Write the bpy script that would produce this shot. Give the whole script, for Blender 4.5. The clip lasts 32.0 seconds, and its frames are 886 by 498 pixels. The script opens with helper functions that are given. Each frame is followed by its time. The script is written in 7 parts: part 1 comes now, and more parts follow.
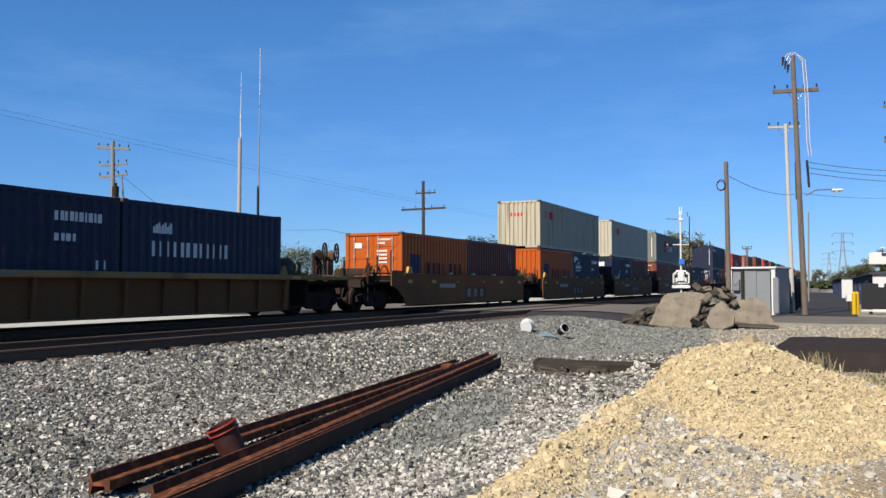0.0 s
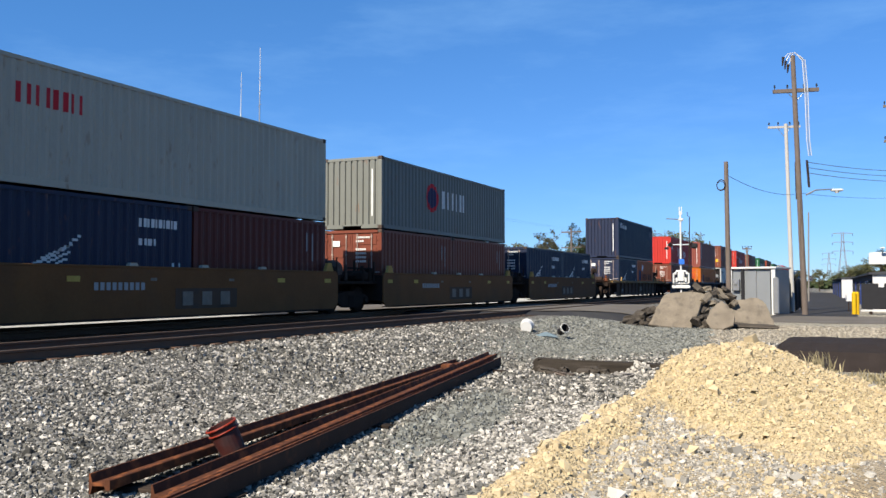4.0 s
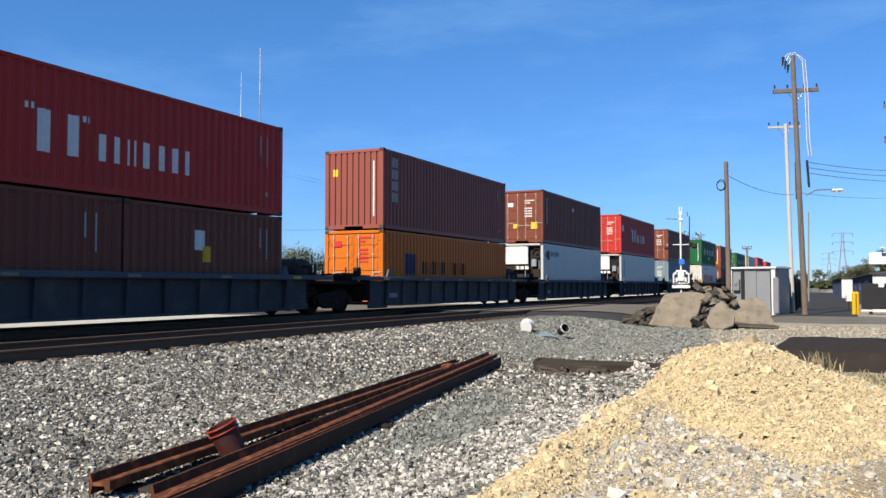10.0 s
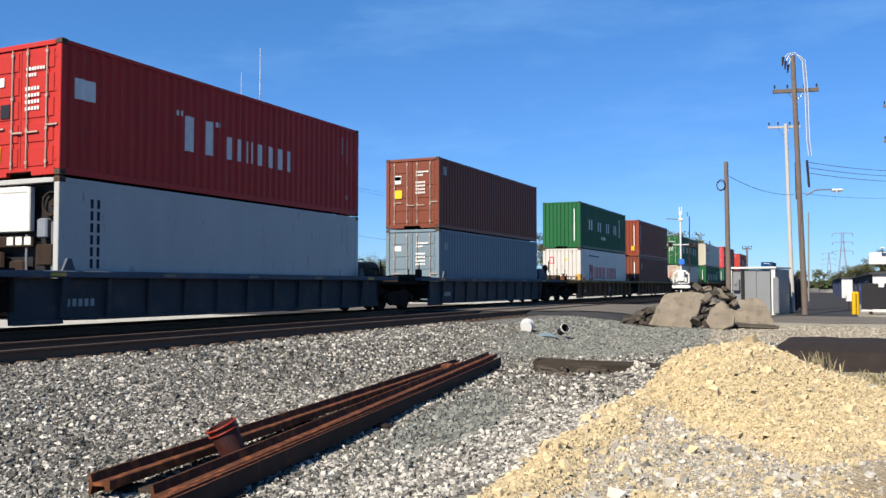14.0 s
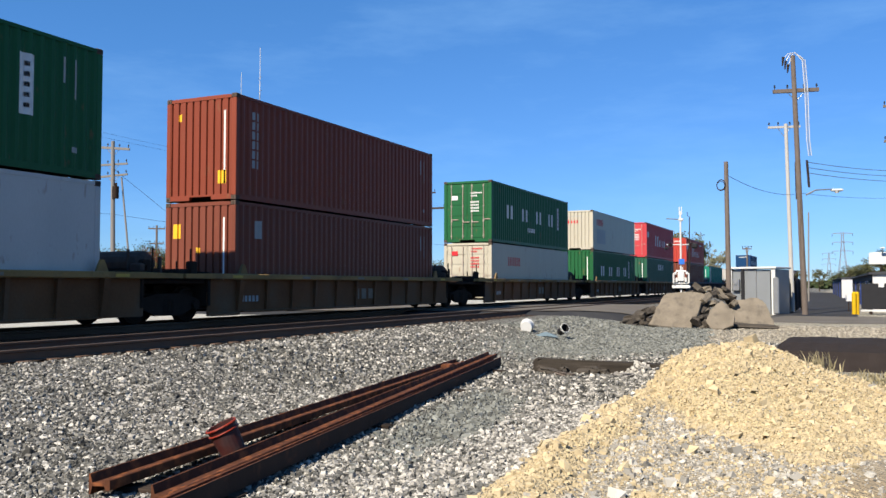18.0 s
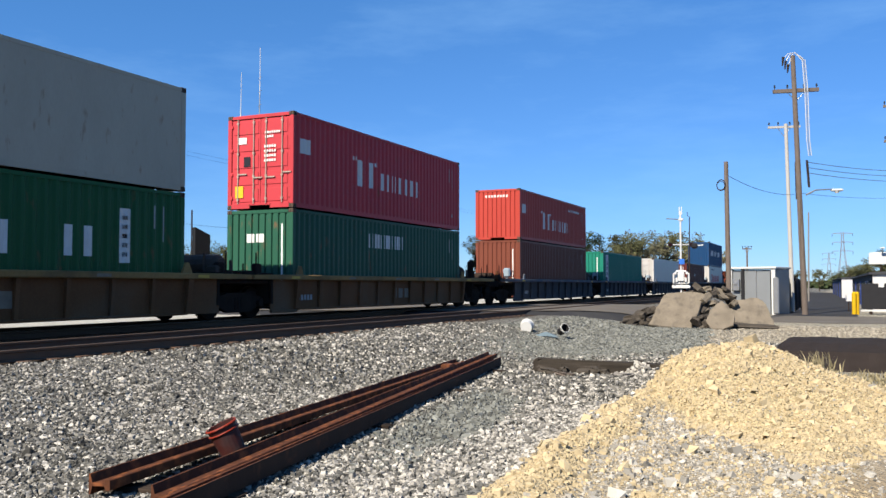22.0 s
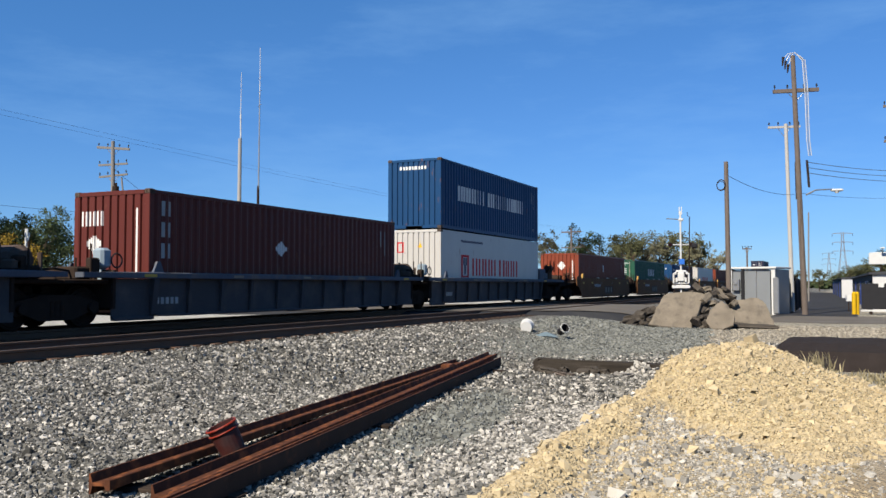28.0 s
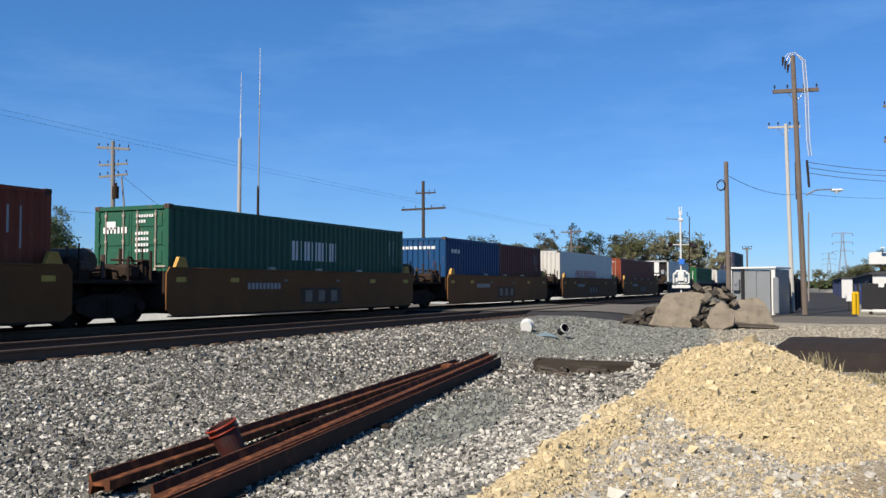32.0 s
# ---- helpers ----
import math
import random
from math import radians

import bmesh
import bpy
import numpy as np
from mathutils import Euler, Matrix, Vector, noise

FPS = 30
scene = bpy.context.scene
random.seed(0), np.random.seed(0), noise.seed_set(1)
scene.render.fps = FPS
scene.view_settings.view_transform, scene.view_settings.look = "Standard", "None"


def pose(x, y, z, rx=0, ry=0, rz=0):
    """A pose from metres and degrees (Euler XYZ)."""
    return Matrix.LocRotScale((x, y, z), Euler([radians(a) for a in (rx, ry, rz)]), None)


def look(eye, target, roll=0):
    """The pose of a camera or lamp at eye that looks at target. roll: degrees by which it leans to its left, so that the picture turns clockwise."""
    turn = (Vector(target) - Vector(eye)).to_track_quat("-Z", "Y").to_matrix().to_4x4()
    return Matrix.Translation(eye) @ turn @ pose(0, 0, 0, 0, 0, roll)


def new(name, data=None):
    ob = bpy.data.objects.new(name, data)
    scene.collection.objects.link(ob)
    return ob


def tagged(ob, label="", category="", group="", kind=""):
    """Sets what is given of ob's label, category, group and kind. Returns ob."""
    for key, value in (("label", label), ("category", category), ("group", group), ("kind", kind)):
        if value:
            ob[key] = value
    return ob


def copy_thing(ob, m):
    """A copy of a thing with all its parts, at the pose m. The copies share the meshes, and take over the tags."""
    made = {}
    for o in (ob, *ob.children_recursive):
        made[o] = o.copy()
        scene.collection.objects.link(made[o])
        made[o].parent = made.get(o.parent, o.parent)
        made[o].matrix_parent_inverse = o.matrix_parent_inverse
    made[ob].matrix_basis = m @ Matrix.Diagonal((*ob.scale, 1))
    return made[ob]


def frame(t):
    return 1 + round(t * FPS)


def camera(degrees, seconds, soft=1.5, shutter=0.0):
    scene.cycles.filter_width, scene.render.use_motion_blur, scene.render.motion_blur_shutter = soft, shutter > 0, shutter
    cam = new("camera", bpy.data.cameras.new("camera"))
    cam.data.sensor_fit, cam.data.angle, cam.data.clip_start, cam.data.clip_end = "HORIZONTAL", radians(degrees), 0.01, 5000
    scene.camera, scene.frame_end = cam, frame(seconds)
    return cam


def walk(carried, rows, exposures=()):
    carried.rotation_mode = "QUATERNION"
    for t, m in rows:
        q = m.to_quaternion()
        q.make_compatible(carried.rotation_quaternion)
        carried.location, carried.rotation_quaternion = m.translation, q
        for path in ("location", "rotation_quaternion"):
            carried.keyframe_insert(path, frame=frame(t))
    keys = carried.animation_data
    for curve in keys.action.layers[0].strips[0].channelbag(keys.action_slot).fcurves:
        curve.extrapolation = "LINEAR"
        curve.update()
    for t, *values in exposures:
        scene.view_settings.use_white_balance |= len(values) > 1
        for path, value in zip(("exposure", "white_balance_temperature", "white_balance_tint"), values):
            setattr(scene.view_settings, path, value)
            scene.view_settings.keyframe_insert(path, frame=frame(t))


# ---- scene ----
# Plan: camera at (0, 0, 1.55); the tracks run along y, the train rolls towards -y.
EYE = (0.0, 0.0, 1.55)
cam = camera(54.48, 32.0)
walk(cam, [(0, look(EYE, (-4.225, 9.054, 1.967))), (32, look(EYE, (-4.225, 9.054, 1.967)))],
     exposures=((0, 0.97), (1.2, 0.93), (2, 1.01), (3, 1.21), (5.5, 1.17), (24.3, 1.17), (25.5, 0.97), (27.5, 0.95), (29, 0.95), (30.5, 1.01), (32, 0.97)))

# ---- light ----
SUN_EL, SUN_AZ = radians(42), radians(13)     # azimuth: turned from -y towards -x
to_sun = Vector((-math.sin(SUN_AZ) * math.cos(SUN_EL), -math.cos(SUN_AZ) * math.cos(SUN_EL), math.sin(SUN_EL)))
world = bpy.data.worlds.new("sky")
scene.world = world
world.use_nodes = True
wn = world.node_tree
wn.nodes.clear()
sky = wn.nodes.new("ShaderNodeTexSky")
sky.sky_type = "NISHITA"
sky.sun_disc = False
sky.sun_elevation = SUN_EL
sky.sun_rotation = math.pi + SUN_AZ
sky.air_density, sky.dust_density, sky.ozone_density, sky.altitude = 1.0, 0.0, 4.5, 100
tone = wn.nodes.new("ShaderNodeMix")           # clean dry air: a deeper, more even blue
tone.data_type, tone.blend_type = "RGBA", "MULTIPLY"
tone.inputs[0].default_value, tone.inputs[7].default_value = 1.0, (0.454, 0.639, 1.0, 1)
even = wn.nodes.new("ShaderNodeMix")
even.data_type, even.blend_type = "RGBA", "ADD"
even.inputs[0].default_value, even.inputs[7].default_value = 1.0, (0.092, 0.772, 1.485, 1)
coord, veil, thin = wn.nodes.new("ShaderNodeTexCoord"), wn.nodes.new("ShaderNodeTexNoise"), wn.nodes.new("ShaderNodeMapRange")
spread = wn.nodes.new("ShaderNodeMapping")     # faint streaks of high cirrus
spread.inputs["Scale"].default_value, spread.inputs["Rotation"].default_value = (1.6, 1.6, 7.0), (0.25, 0.1, 0)
veil.inputs["Scale"].default_value, veil.inputs["Detail"].default_value, veil.inputs["Roughness"].default_value = 1.7, 7, 0.62
thin.inputs[1].default_value, thin.inputs[2].default_value, thin.inputs[4].default_value = 0.50, 0.80, 0.22
cirrus = wn.nodes.new("ShaderNodeMix")
cirrus.data_type, cirrus.inputs[7].default_value = "RGBA", (4.2, 7.4, 11.2, 1)
bg = wn.nodes.new("ShaderNodeBackground")
bg.inputs["Strength"].default_value = 0.0505
wo = wn.nodes.new("ShaderNodeOutputWorld")
wn.links.new(sky.outputs[0], tone.inputs[6])
wn.links.new(tone.outputs[2], even.inputs[6])
wn.links.new(coord.outputs["Generated"], spread.inputs[0])
wn.links.new(spread.outputs[0], veil.inputs[0])
wn.links.new(veil.outputs[0], thin.inputs[0])
wn.links.new(thin.outputs[0], cirrus.inputs[0])
wn.links.new(even.outputs[2], cirrus.inputs[6])
wn.links.new(cirrus.outputs[2], bg.inputs[0])
wn.links.new(bg.outputs[0], wo.inputs[0])
sun = new("sun", bpy.data.lights.new("sun", "SUN"))
sun.data.energy, sun.data.angle, sun.data.color = 4.6, radians(0.53), (1.0, 0.905, 0.76)
sun.matrix_basis = look(to_sun * 50, (0, 0, 0))

# ---- materials ----
MATS = {}


def mat(name, col, rough=0.6, metal=0.0, var=0.25, scale=3.0, fine=40.0, bump=0.15, col2=None, amount=0.0, spots=6.0, per=0.0, island=False, stretch=(1, 1, 1), dist=0.01, spec=0.12):
    """A painted or mineral surface: broad stains, fine grain, spots of a second colour, relief."""
    if name in MATS:
        return MATS[name]
    m = bpy.data.materials.new(name)
    m.use_nodes = True
    nt = m.node_tree
    nt.nodes.clear()
    N, K = nt.nodes.new, nt.links.new
    out, b = N("ShaderNodeOutputMaterial"), N("ShaderNodeBsdfPrincipled")
    K(b.outputs[0], out.inputs[0])
    b.inputs["Roughness"].default_value, b.inputs["Metallic"].default_value, b.inputs["Specular IOR Level"].default_value = rough, metal, spec
    tc, mp = N("ShaderNodeTexCoord"), N("ShaderNodeMapping")
    K(tc.outputs["Object"], mp.inputs[0])
    mp.inputs["Scale"].default_value = stretch
    broad, grain = N("ShaderNodeTexNoise"), N("ShaderNodeTexNoise")
    broad.inputs["Scale"].default_value, broad.inputs["Detail"].default_value = scale, 5
    grain.inputs["Scale"].default_value, grain.inputs["Detail"].default_value = fine, 3
    info = N("ShaderNodeObjectInfo")
    off = N("ShaderNodeVectorMath")
    off.operation = "MULTIPLY_ADD"
    off.inputs[1].default_value = (1, 1, 1)
    K(mp.outputs[0], off.inputs[0])
    K(info.outputs["Random"], off.inputs[2])
    K(off.outputs[0], broad.inputs[0])
    K(off.outputs[0], grain.inputs[0])
    add = N("ShaderNodeMath")
    add.operation = "MULTIPLY_ADD"
    K(broad.outputs[0], add.inputs[0])
    add.inputs[1].default_value = 2 * var
    add.inputs[2].default_value = 1 - 1.5 * var
    add2 = N("ShaderNodeMath")
    add2.operation = "MULTIPLY_ADD"
    K(grain.outputs[0], add2.inputs[0])
    add2.inputs[1].default_value = var
    K(add.outputs[0], add2.inputs[2])
    value = add2.outputs[0]
    if per or island:
        rnd = info.outputs["Random"]
        if island:
            rnd = N("ShaderNodeNewGeometry").outputs["Random Per Island"]
        r2 = N("ShaderNodeMath")
        r2.operation = "MULTIPLY_ADD"
        K(rnd, r2.inputs[0])
        r2.inputs[1].default_value = 2 * per
        r2.inputs[2].default_value = 1 - per
        mu = N("ShaderNodeMath")
        mu.operation = "MULTIPLY"
        K(value, mu.inputs[0])
        K(r2.outputs[0], mu.inputs[1])
        value = mu.outputs[0]
    mix = N("ShaderNodeMix")
    mix.data_type = "RGBA"
    mix.inputs[6].default_value = (*col, 1)
    mix.inputs[7].default_value = (*(col2 or col), 1)
    if col2:
        sp = N("ShaderNodeTexNoise")
        sp.inputs["Scale"].default_value, sp.inputs["Detail"].default_value = spots, 6
        K(off.outputs[0], sp.inputs[0])
        ra = N("ShaderNodeMapRange")
        ra.inputs[1].default_value, ra.inputs[2].default_value, ra.inputs[4].default_value = 0.66 - amount * 0.3, 0.80 - amount * 0.2, 0.75
        K(sp.outputs[0], ra.inputs[0])
        K(ra.outputs[0], mix.inputs[0])
    else:
        mix.inputs[0].default_value = 0
    hsv = N("ShaderNodeHueSaturation")
    K(mix.outputs[2], hsv.inputs["Color"])
    K(value, hsv.inputs["Value"])
    K(hsv.outputs[0], b.inputs["Base Color"])
    if bump:
        bp = N("ShaderNodeBump")
        bp.inputs["Strength"].default_value, bp.inputs["Distance"].default_value = bump, dist
        K(grain.outputs[0], bp.inputs["Height"])
        K(bp.outputs[0], b.inputs["Normal"])
    MATS[name] = m
    return m


def paint(name, col, rough=0.5, rust=0.25):
    return mat("paint_" + name, [c * 0.94 for c in col], rough - 0.05, 0, 0.13, 1.3, 25, 0.05, (0.16, 0.07, 0.035), rust * 0.4, 5, 0.06, stretch=(1, 1, 0.35), spec=0.3 if min(col) > 0.3 else 0.14)


PAINT = {
    "navy": paint("navy", (0.017, 0.023, 0.047)), "blue": paint("blue", (0.008, 0.043, 0.117)), "orange": paint("orange", (0.335, 0.069, 0.009)),
    "amber": paint("amber", (0.406, 0.103, 0.009)), "maroon": paint("maroon", (0.090, 0.021, 0.016)), "brown": paint("brown", (0.138, 0.041, 0.025)),
    "rustred": paint("rustred", (0.175, 0.040, 0.021)), "salmon": paint("salmon", (0.200, 0.060, 0.046)), "red": paint("red", (0.360, 0.028, 0.022)),
    "scarlet": paint("scarlet", (0.345, 0.043, 0.031)), "crimson": paint("crimson", (0.407, 0.044, 0.053)), "green": paint("green", (0.012, 0.082, 0.029)),
    "darkgreen": paint("darkgreen", (0.020, 0.079, 0.049)), "teal": paint("teal", (0.011, 0.150, 0.105)), "grey": mat("paint_grey", (0.312, 0.285, 0.215), 0.5, 0, 0.2, 1.3, 25, 0.05, (0.125, 0.094, 0.062), 0.42, 2.4, 0.05, stretch=(2.6, 2.6, 0.10), spec=0.2),
    "slate": paint("slate", (0.150, 0.155, 0.138), 0.5, 0.2), "white": paint("white", (0.42, 0.405, 0.38), 0.45, 0.14), "dullwhite": paint("dullwhite", (0.353, 0.356, 0.348), 0.45, 0.14), "cream": paint("cream", (0.36, 0.332, 0.265), 0.5, 0.16),
    "steelblue": paint("steelblue", (0.129, 0.176, 0.210)),
    "car_yellow": mat("paint_car_yellow", (0.134, 0.060, 0.022), 0.75, 0, 0.3, 0.9, 18, 0.1, (0.102, 0.052, 0.024), 0.5, 0.8, 0.08),
    "car_brown": mat("paint_car_brown", (0.132, 0.061, 0.027), 0.75, 0, 0.4, 0.9, 18, 0.1, (0.102, 0.066, 0.041), 0.5, 0.9, 0.08),
    "car_blue": mat("paint_car_blue", (0.046, 0.046, 0.050), 0.7, 0, 0.3, 0.9, 18, 0.1, (0.081, 0.070, 0.065), 0.55, 1.6, 0.08),
    "chord_tan": mat("paint_chord_tan", (0.235, 0.145, 0.055), 0.75, 0, 0.4, 0.7, 18, 0.1, (0.099, 0.072, 0.044), 0.6, 0.9, 0.08),
    "chord_blue": mat("paint_chord_blue", (0.066, 0.076, 0.098), 0.7, 0, 0.35, 0.9, 18, 0.1, (0.125, 0.106, 0.088), 0.5, 1.6, 0.08),
    "car_dark": mat("paint_car_dark", (0.085, 0.052, 0.034), 0.75, 0, 0.3, 0.9, 18, 0.1, (0.05, 0.04, 0.035), 0.6, 1.6, 0.08),
}
MARK = {
    "white": mat("mark_white", (0.562, 0.562, 0.546), 0.6, 0, 0.15, 6, 60, 0), "red": mat("mark_red", (0.429, 0.023, 0.031), 0.6, 0, 0.12, 6, 60, 0),
    "blue": mat("mark_blue", (0.035, 0.035, 0.078), 0.6, 0, 0.12, 6, 60, 0), "dark": mat("mark_dark", (0.016, 0.017, 0.023), 0.6, 0, 0.12, 6, 60, 0),
    "faint": mat("mark_faint", (0.187, 0.156, 0.121), 0.7, 0, 0.3, 6, 60, 0), "reflector": mat("mark_reflector", (0.416, 0.288, 0.064), 0.6, 0, 0.25, 6, 60, 0),
    "yellow": mat("mark_yellow", (0.585, 0.351, 0.023), 0.6, 0, 0.12, 6, 60, 0), "grey": mat("mark_grey", (0.281, 0.289, 0.281), 0.6, 0, 0.15, 6, 60, 0),
}
DIRT = mat("greasy_steel", (0.029, 0.021, 0.017), 0.95, 0, 0.3, 4, 40, 0.2, (0.036, 0.021, 0.013), 0.3, spec=0.03)
VALVE = mat("pale_valve_paint", (0.20, 0.25, 0.29), 0.5, 0, 0.15, 4, 40, 0.05)
ROD = mat("dull_rod_steel", (0.30, 0.245, 0.21), 0.6, 0, 0.3, 5, 40, 0.1)
CASTING = mat("grimy_casting", (0.070, 0.050, 0.040), 0.7, 0, 0.3, 6, 40, 0.2)
STEEL = mat("worn_steel", (0.156, 0.133, 0.117), 0.45, 0.7, 0.2, 4, 60, 0.05)
RUST = mat("rusty_steel", (0.071, 0.027, 0.014), 0.8, 0, 0.35, 5, 60, 0.3, (0.209, 0.071, 0.026), 0.6, 9)
# darker copy of the rust, for the shaded foot of the scrap rails
FOOT_SHADE = mat("rail_foot_shade", (0.034, 0.021, 0.016), 0.8, 0, 0.35, 5, 60, 0.3, (0.085, 0.036, 0.02), 0.3, 9)
RAILRUST = mat("rail_rust", (0.110, 0.066, 0.044), 0.8, 0, 0.25, 3, 60, 0.2)
WHITEP = mat("white_enamel", (0.462, 0.462, 0.450), 0.4, 0, 0.08, 3, 40, 0.03)
GALV = mat("galvanised_steel", (0.308, 0.314, 0.321), 0.42, 0.75, 0.15, 5, 50, 0.05)
TANYEL = mat("worn_tan_yellow", (0.359, 0.211, 0.055), 0.7, 0, 0.3, 6, 40, 0.1)
YELLOW = mat("safety_yellow", (0.444, 0.271, 0.009), 0.5, 0, 0.15, 3, 40, 0.05)
BLACK = mat("black_plastic", (0.018, 0.018, 0.02), 0.5, 0, 0.2, 3, 40, 0.05)
WOOD = mat("weathered_pole_wood", (0.122, 0.099, 0.084), 0.9, 0, 0.3, 3, 30, 0.4, (0.074, 0.050, 0.036), 0.4, 4, stretch=(6, 6, 0.4))
WOODP = mat("pale_pole_wood", (0.170, 0.160, 0.148), 0.9, 0, 0.2, 3, 30, 0.3, stretch=(6, 6, 0.4))
POLE_D = mat("dark_pole_wood", (0.051, 0.041, 0.035), 0.9, 0, 0.3, 3, 30, 0.4, stretch=(6, 6, 0.4))
TIE = mat("creosoted_timber", (0.028, 0.020, 0.015), 0.9, 0, 0.35, 3, 25, 0.5, (0.05, 0.038, 0.03), 0.3, 5, 0.3, stretch=(0.5, 5, 5))
GLASS_D = mat("dark_lens", (0.014, 0.005, 0.005), 0.3, 0, 0.1, 3, 40, 0)


# ---- mesh helpers: geometry as (vertices, faces) ----
def box(cx, cy, cz, sx, sy, sz, ch=0.0):
    x, y, z = sx / 2, sy / 2, sz / 2
    if ch <= 0:
        v = [(cx + a * x, cy + b * y, cz + c * z) for c in (-1, 1) for b in (-1, 1) for a in (-1, 1)]
        return v, [(0, 2, 3, 1), (4, 5, 7, 6), (0, 1, 5, 4), (2, 6, 7, 3), (0, 4, 6, 2), (1, 3, 7, 5)]
    prof = [(-x + ch, -y), (x - ch, -y), (x, -y + ch), (x, y - ch), (x - ch, y), (-x + ch, y), (-x, y - ch), (-x, -y + ch)]
    v, n = [], 8
    k = max(0.2, 1 - ch / max(min(x, y), 1e-6))
    for zz, s in ((-z, k), (-z + ch, 1), (z - ch, 1), (z, k)):
        v += [(cx + a * s, cy + b * s, cz + zz) for a, b in prof]
    f = [tuple(range(n - 1, -1, -1)), tuple(range(3 * n, 4 * n))]
    for r in range(3):
        f += [(r * n + i, r * n + (i + 1) % n, (r + 1) * n + (i + 1) % n, (r + 1) * n + i) for i in range(n)]
    return v, f


def join(*gs):
    v, f = [], []
    for gv, gf in gs:
        o = len(v)
        v += list(gv)
        f += [tuple(i + o for i in q) for q in gf]
    return v, f


def tube(p, q, r, r2=None, n=10, caps=True):
    """A round bar from p to q, tapering from r to r2."""
    p, q = Vector(p), Vector(q)
    r2 = r if r2 is None else r2
    a = (q - p).normalized()
    u = a.orthogonal().normalized()
    w = a.cross(u)
    ring = [(math.cos(2 * math.pi * i / n), math.sin(2 * math.pi * i / n)) for i in range(n)]
    v = [tuple(p + u * c * r + w * s * r) for c, s in ring] + [tuple(q + u * c * r2 + w * s * r2) for c, s in ring]
    f = [(i, (i + 1) % n, n + (i + 1) % n, n + i) for i in range(n)]
    if caps:
        f += [tuple(range(n - 1, -1, -1)), tuple(range(n, 2 * n))]
    return v, f


def sweep(pts, r, n=6):
    """One round bar bent along several points."""
    pts = [Vector(p) for p in pts]
    v, f = [], []
    ref = (pts[-1] - pts[0]).orthogonal().normalized()
    for i, p in enumerate(pts):
        a = (pts[min(i + 1, len(pts) - 1)] - pts[max(i - 1, 0)]).normalized()
        u = (ref - a * ref.dot(a)).normalized()
        w = a.cross(u)
        v += [tuple(p + u * r * math.cos(2 * math.pi * k / n) + w * r * math.sin(2 * math.pi * k / n)) for k in range(n)]
        if i:
            o = (i - 1) * n
            f += [(o + k, o + (k + 1) % n, o + n + (k + 1) % n, o + n + k) for k in range(n)]
    return v, f + [tuple(range(n - 1, -1, -1)), tuple(range(len(v) - n, len(v)))]


def prism(prof, lo, hi, axis="y"):
    """A closed 2D outline drawn out along an axis; the outline holds the two other axes in order."""
    n, v = len(prof), []
    for t in (lo, hi):
        v += [{"y": (a, t, b), "x": (t, a, b), "z": (a, b, t)}[axis] for a, b in prof]
    f = [(i, (i + 1) % n, n + (i + 1) % n, n + i) for i in range(n)]
    return v, f + [tuple(range(n - 1, -1, -1)), tuple(range(n, 2 * n))]


def torus(c, axis, R, r, n=20, k=6):
    c, a = Vector(c), Vector(axis).normalized()
    u = a.orthogonal().normalized()
    w = a.cross(u)
    v, f = [], []
    for i in range(n):
        d = u * math.cos(2 * math.pi * i / n) + w * math.sin(2 * math.pi * i / n)
        for j in range(k):
            s = 2 * math.pi * j / k
            v.append(tuple(c + d * (R + r * math.cos(s)) + a * r * math.sin(s)))
            f.append((i * k + j, ((i + 1) % n) * k + j, ((i + 1) % n) * k + (j + 1) % k, i * k + (j + 1) % k))
    return v, f


def mesh_of(name, geo, material, smooth=False):
    me = bpy.data.meshes.new(name)
    me.from_pydata([tuple(map(float, p)) for p in geo[0]], [], geo[1])
    me.materials.append(material)
    bm = bmesh.new()
    bm.from_mesh(me)
    bmesh.ops.recalc_face_normals(bm, faces=bm.faces)
    if smooth:
        for fc in bm.faces:
            fc.smooth = True
    bm.to_mesh(me)
    bm.free()
    return me


CACHE = {}


def shared(key, fn, material, smooth=False):
    k = (key, material.name)
    if k not in CACHE:
        CACHE[k] = mesh_of(str(key[0]) if isinstance(key, tuple) else key, fn(), material, smooth)
    return CACHE[k]


def part(name, geo, material, parent, label="", smooth=False):
    me = geo if isinstance(geo, bpy.types.Mesh) else mesh_of(name, geo, material, smooth)
    ob = new(name, me)
    ob.parent = parent
    return tagged(ob, label)


def thing(name, label, category, m=None, group="", kind=""):
    ob = new(name)
    ob.empty_display_size = 0.2
    if m is not None:
        ob.matrix_basis = m
    return tagged(ob, label, category, group, kind)


# ---- ground ----
RAIL = 0.60          # top of rail
TRAIN_X, NEAR_X = -16.03, -11.8


def sstep(a, b, x):
    t = np.clip((x - a) / (b - a), 0, 1)
    return t * t * (3 - 2 * t)


def bumps(x, y):
    return (np.sin(x * 1.7 + 0.6 * np.sin(y * 1.1)) * np.sin(y * 1.3 + 0.8 * np.sin(x * 0.9)) * 0.5 + 0.5 * np.sin(x * 4.1 + y * 2.3 + 1.0) * np.sin(y * 3.7 - x * 1.9)) * 0.5


CREST_X = [-2.80, -2.47, -2.34, -2.20, -1.92, -1.60, -1.27, -1.00, -0.64, -0.31, 0.0, 0.45, 0.90, 1.40]
CREST_Z = [0.0, 0.10, 0.28, 0.49, 0.63, 0.68, 0.68, 0.58, 0.45, 0.38, 0.31, 0.22, 0.10, 0.0]
FOOT_X, FOOT_Y = [-2.4, -1.9, -1.67, -1.3, -0.94, -0.45, -0.1, 0.3, 0.9], [10.9, 10.4, 10.0, 9.1, 8.5, 8.1, 8.0, 8.4, 8.8]


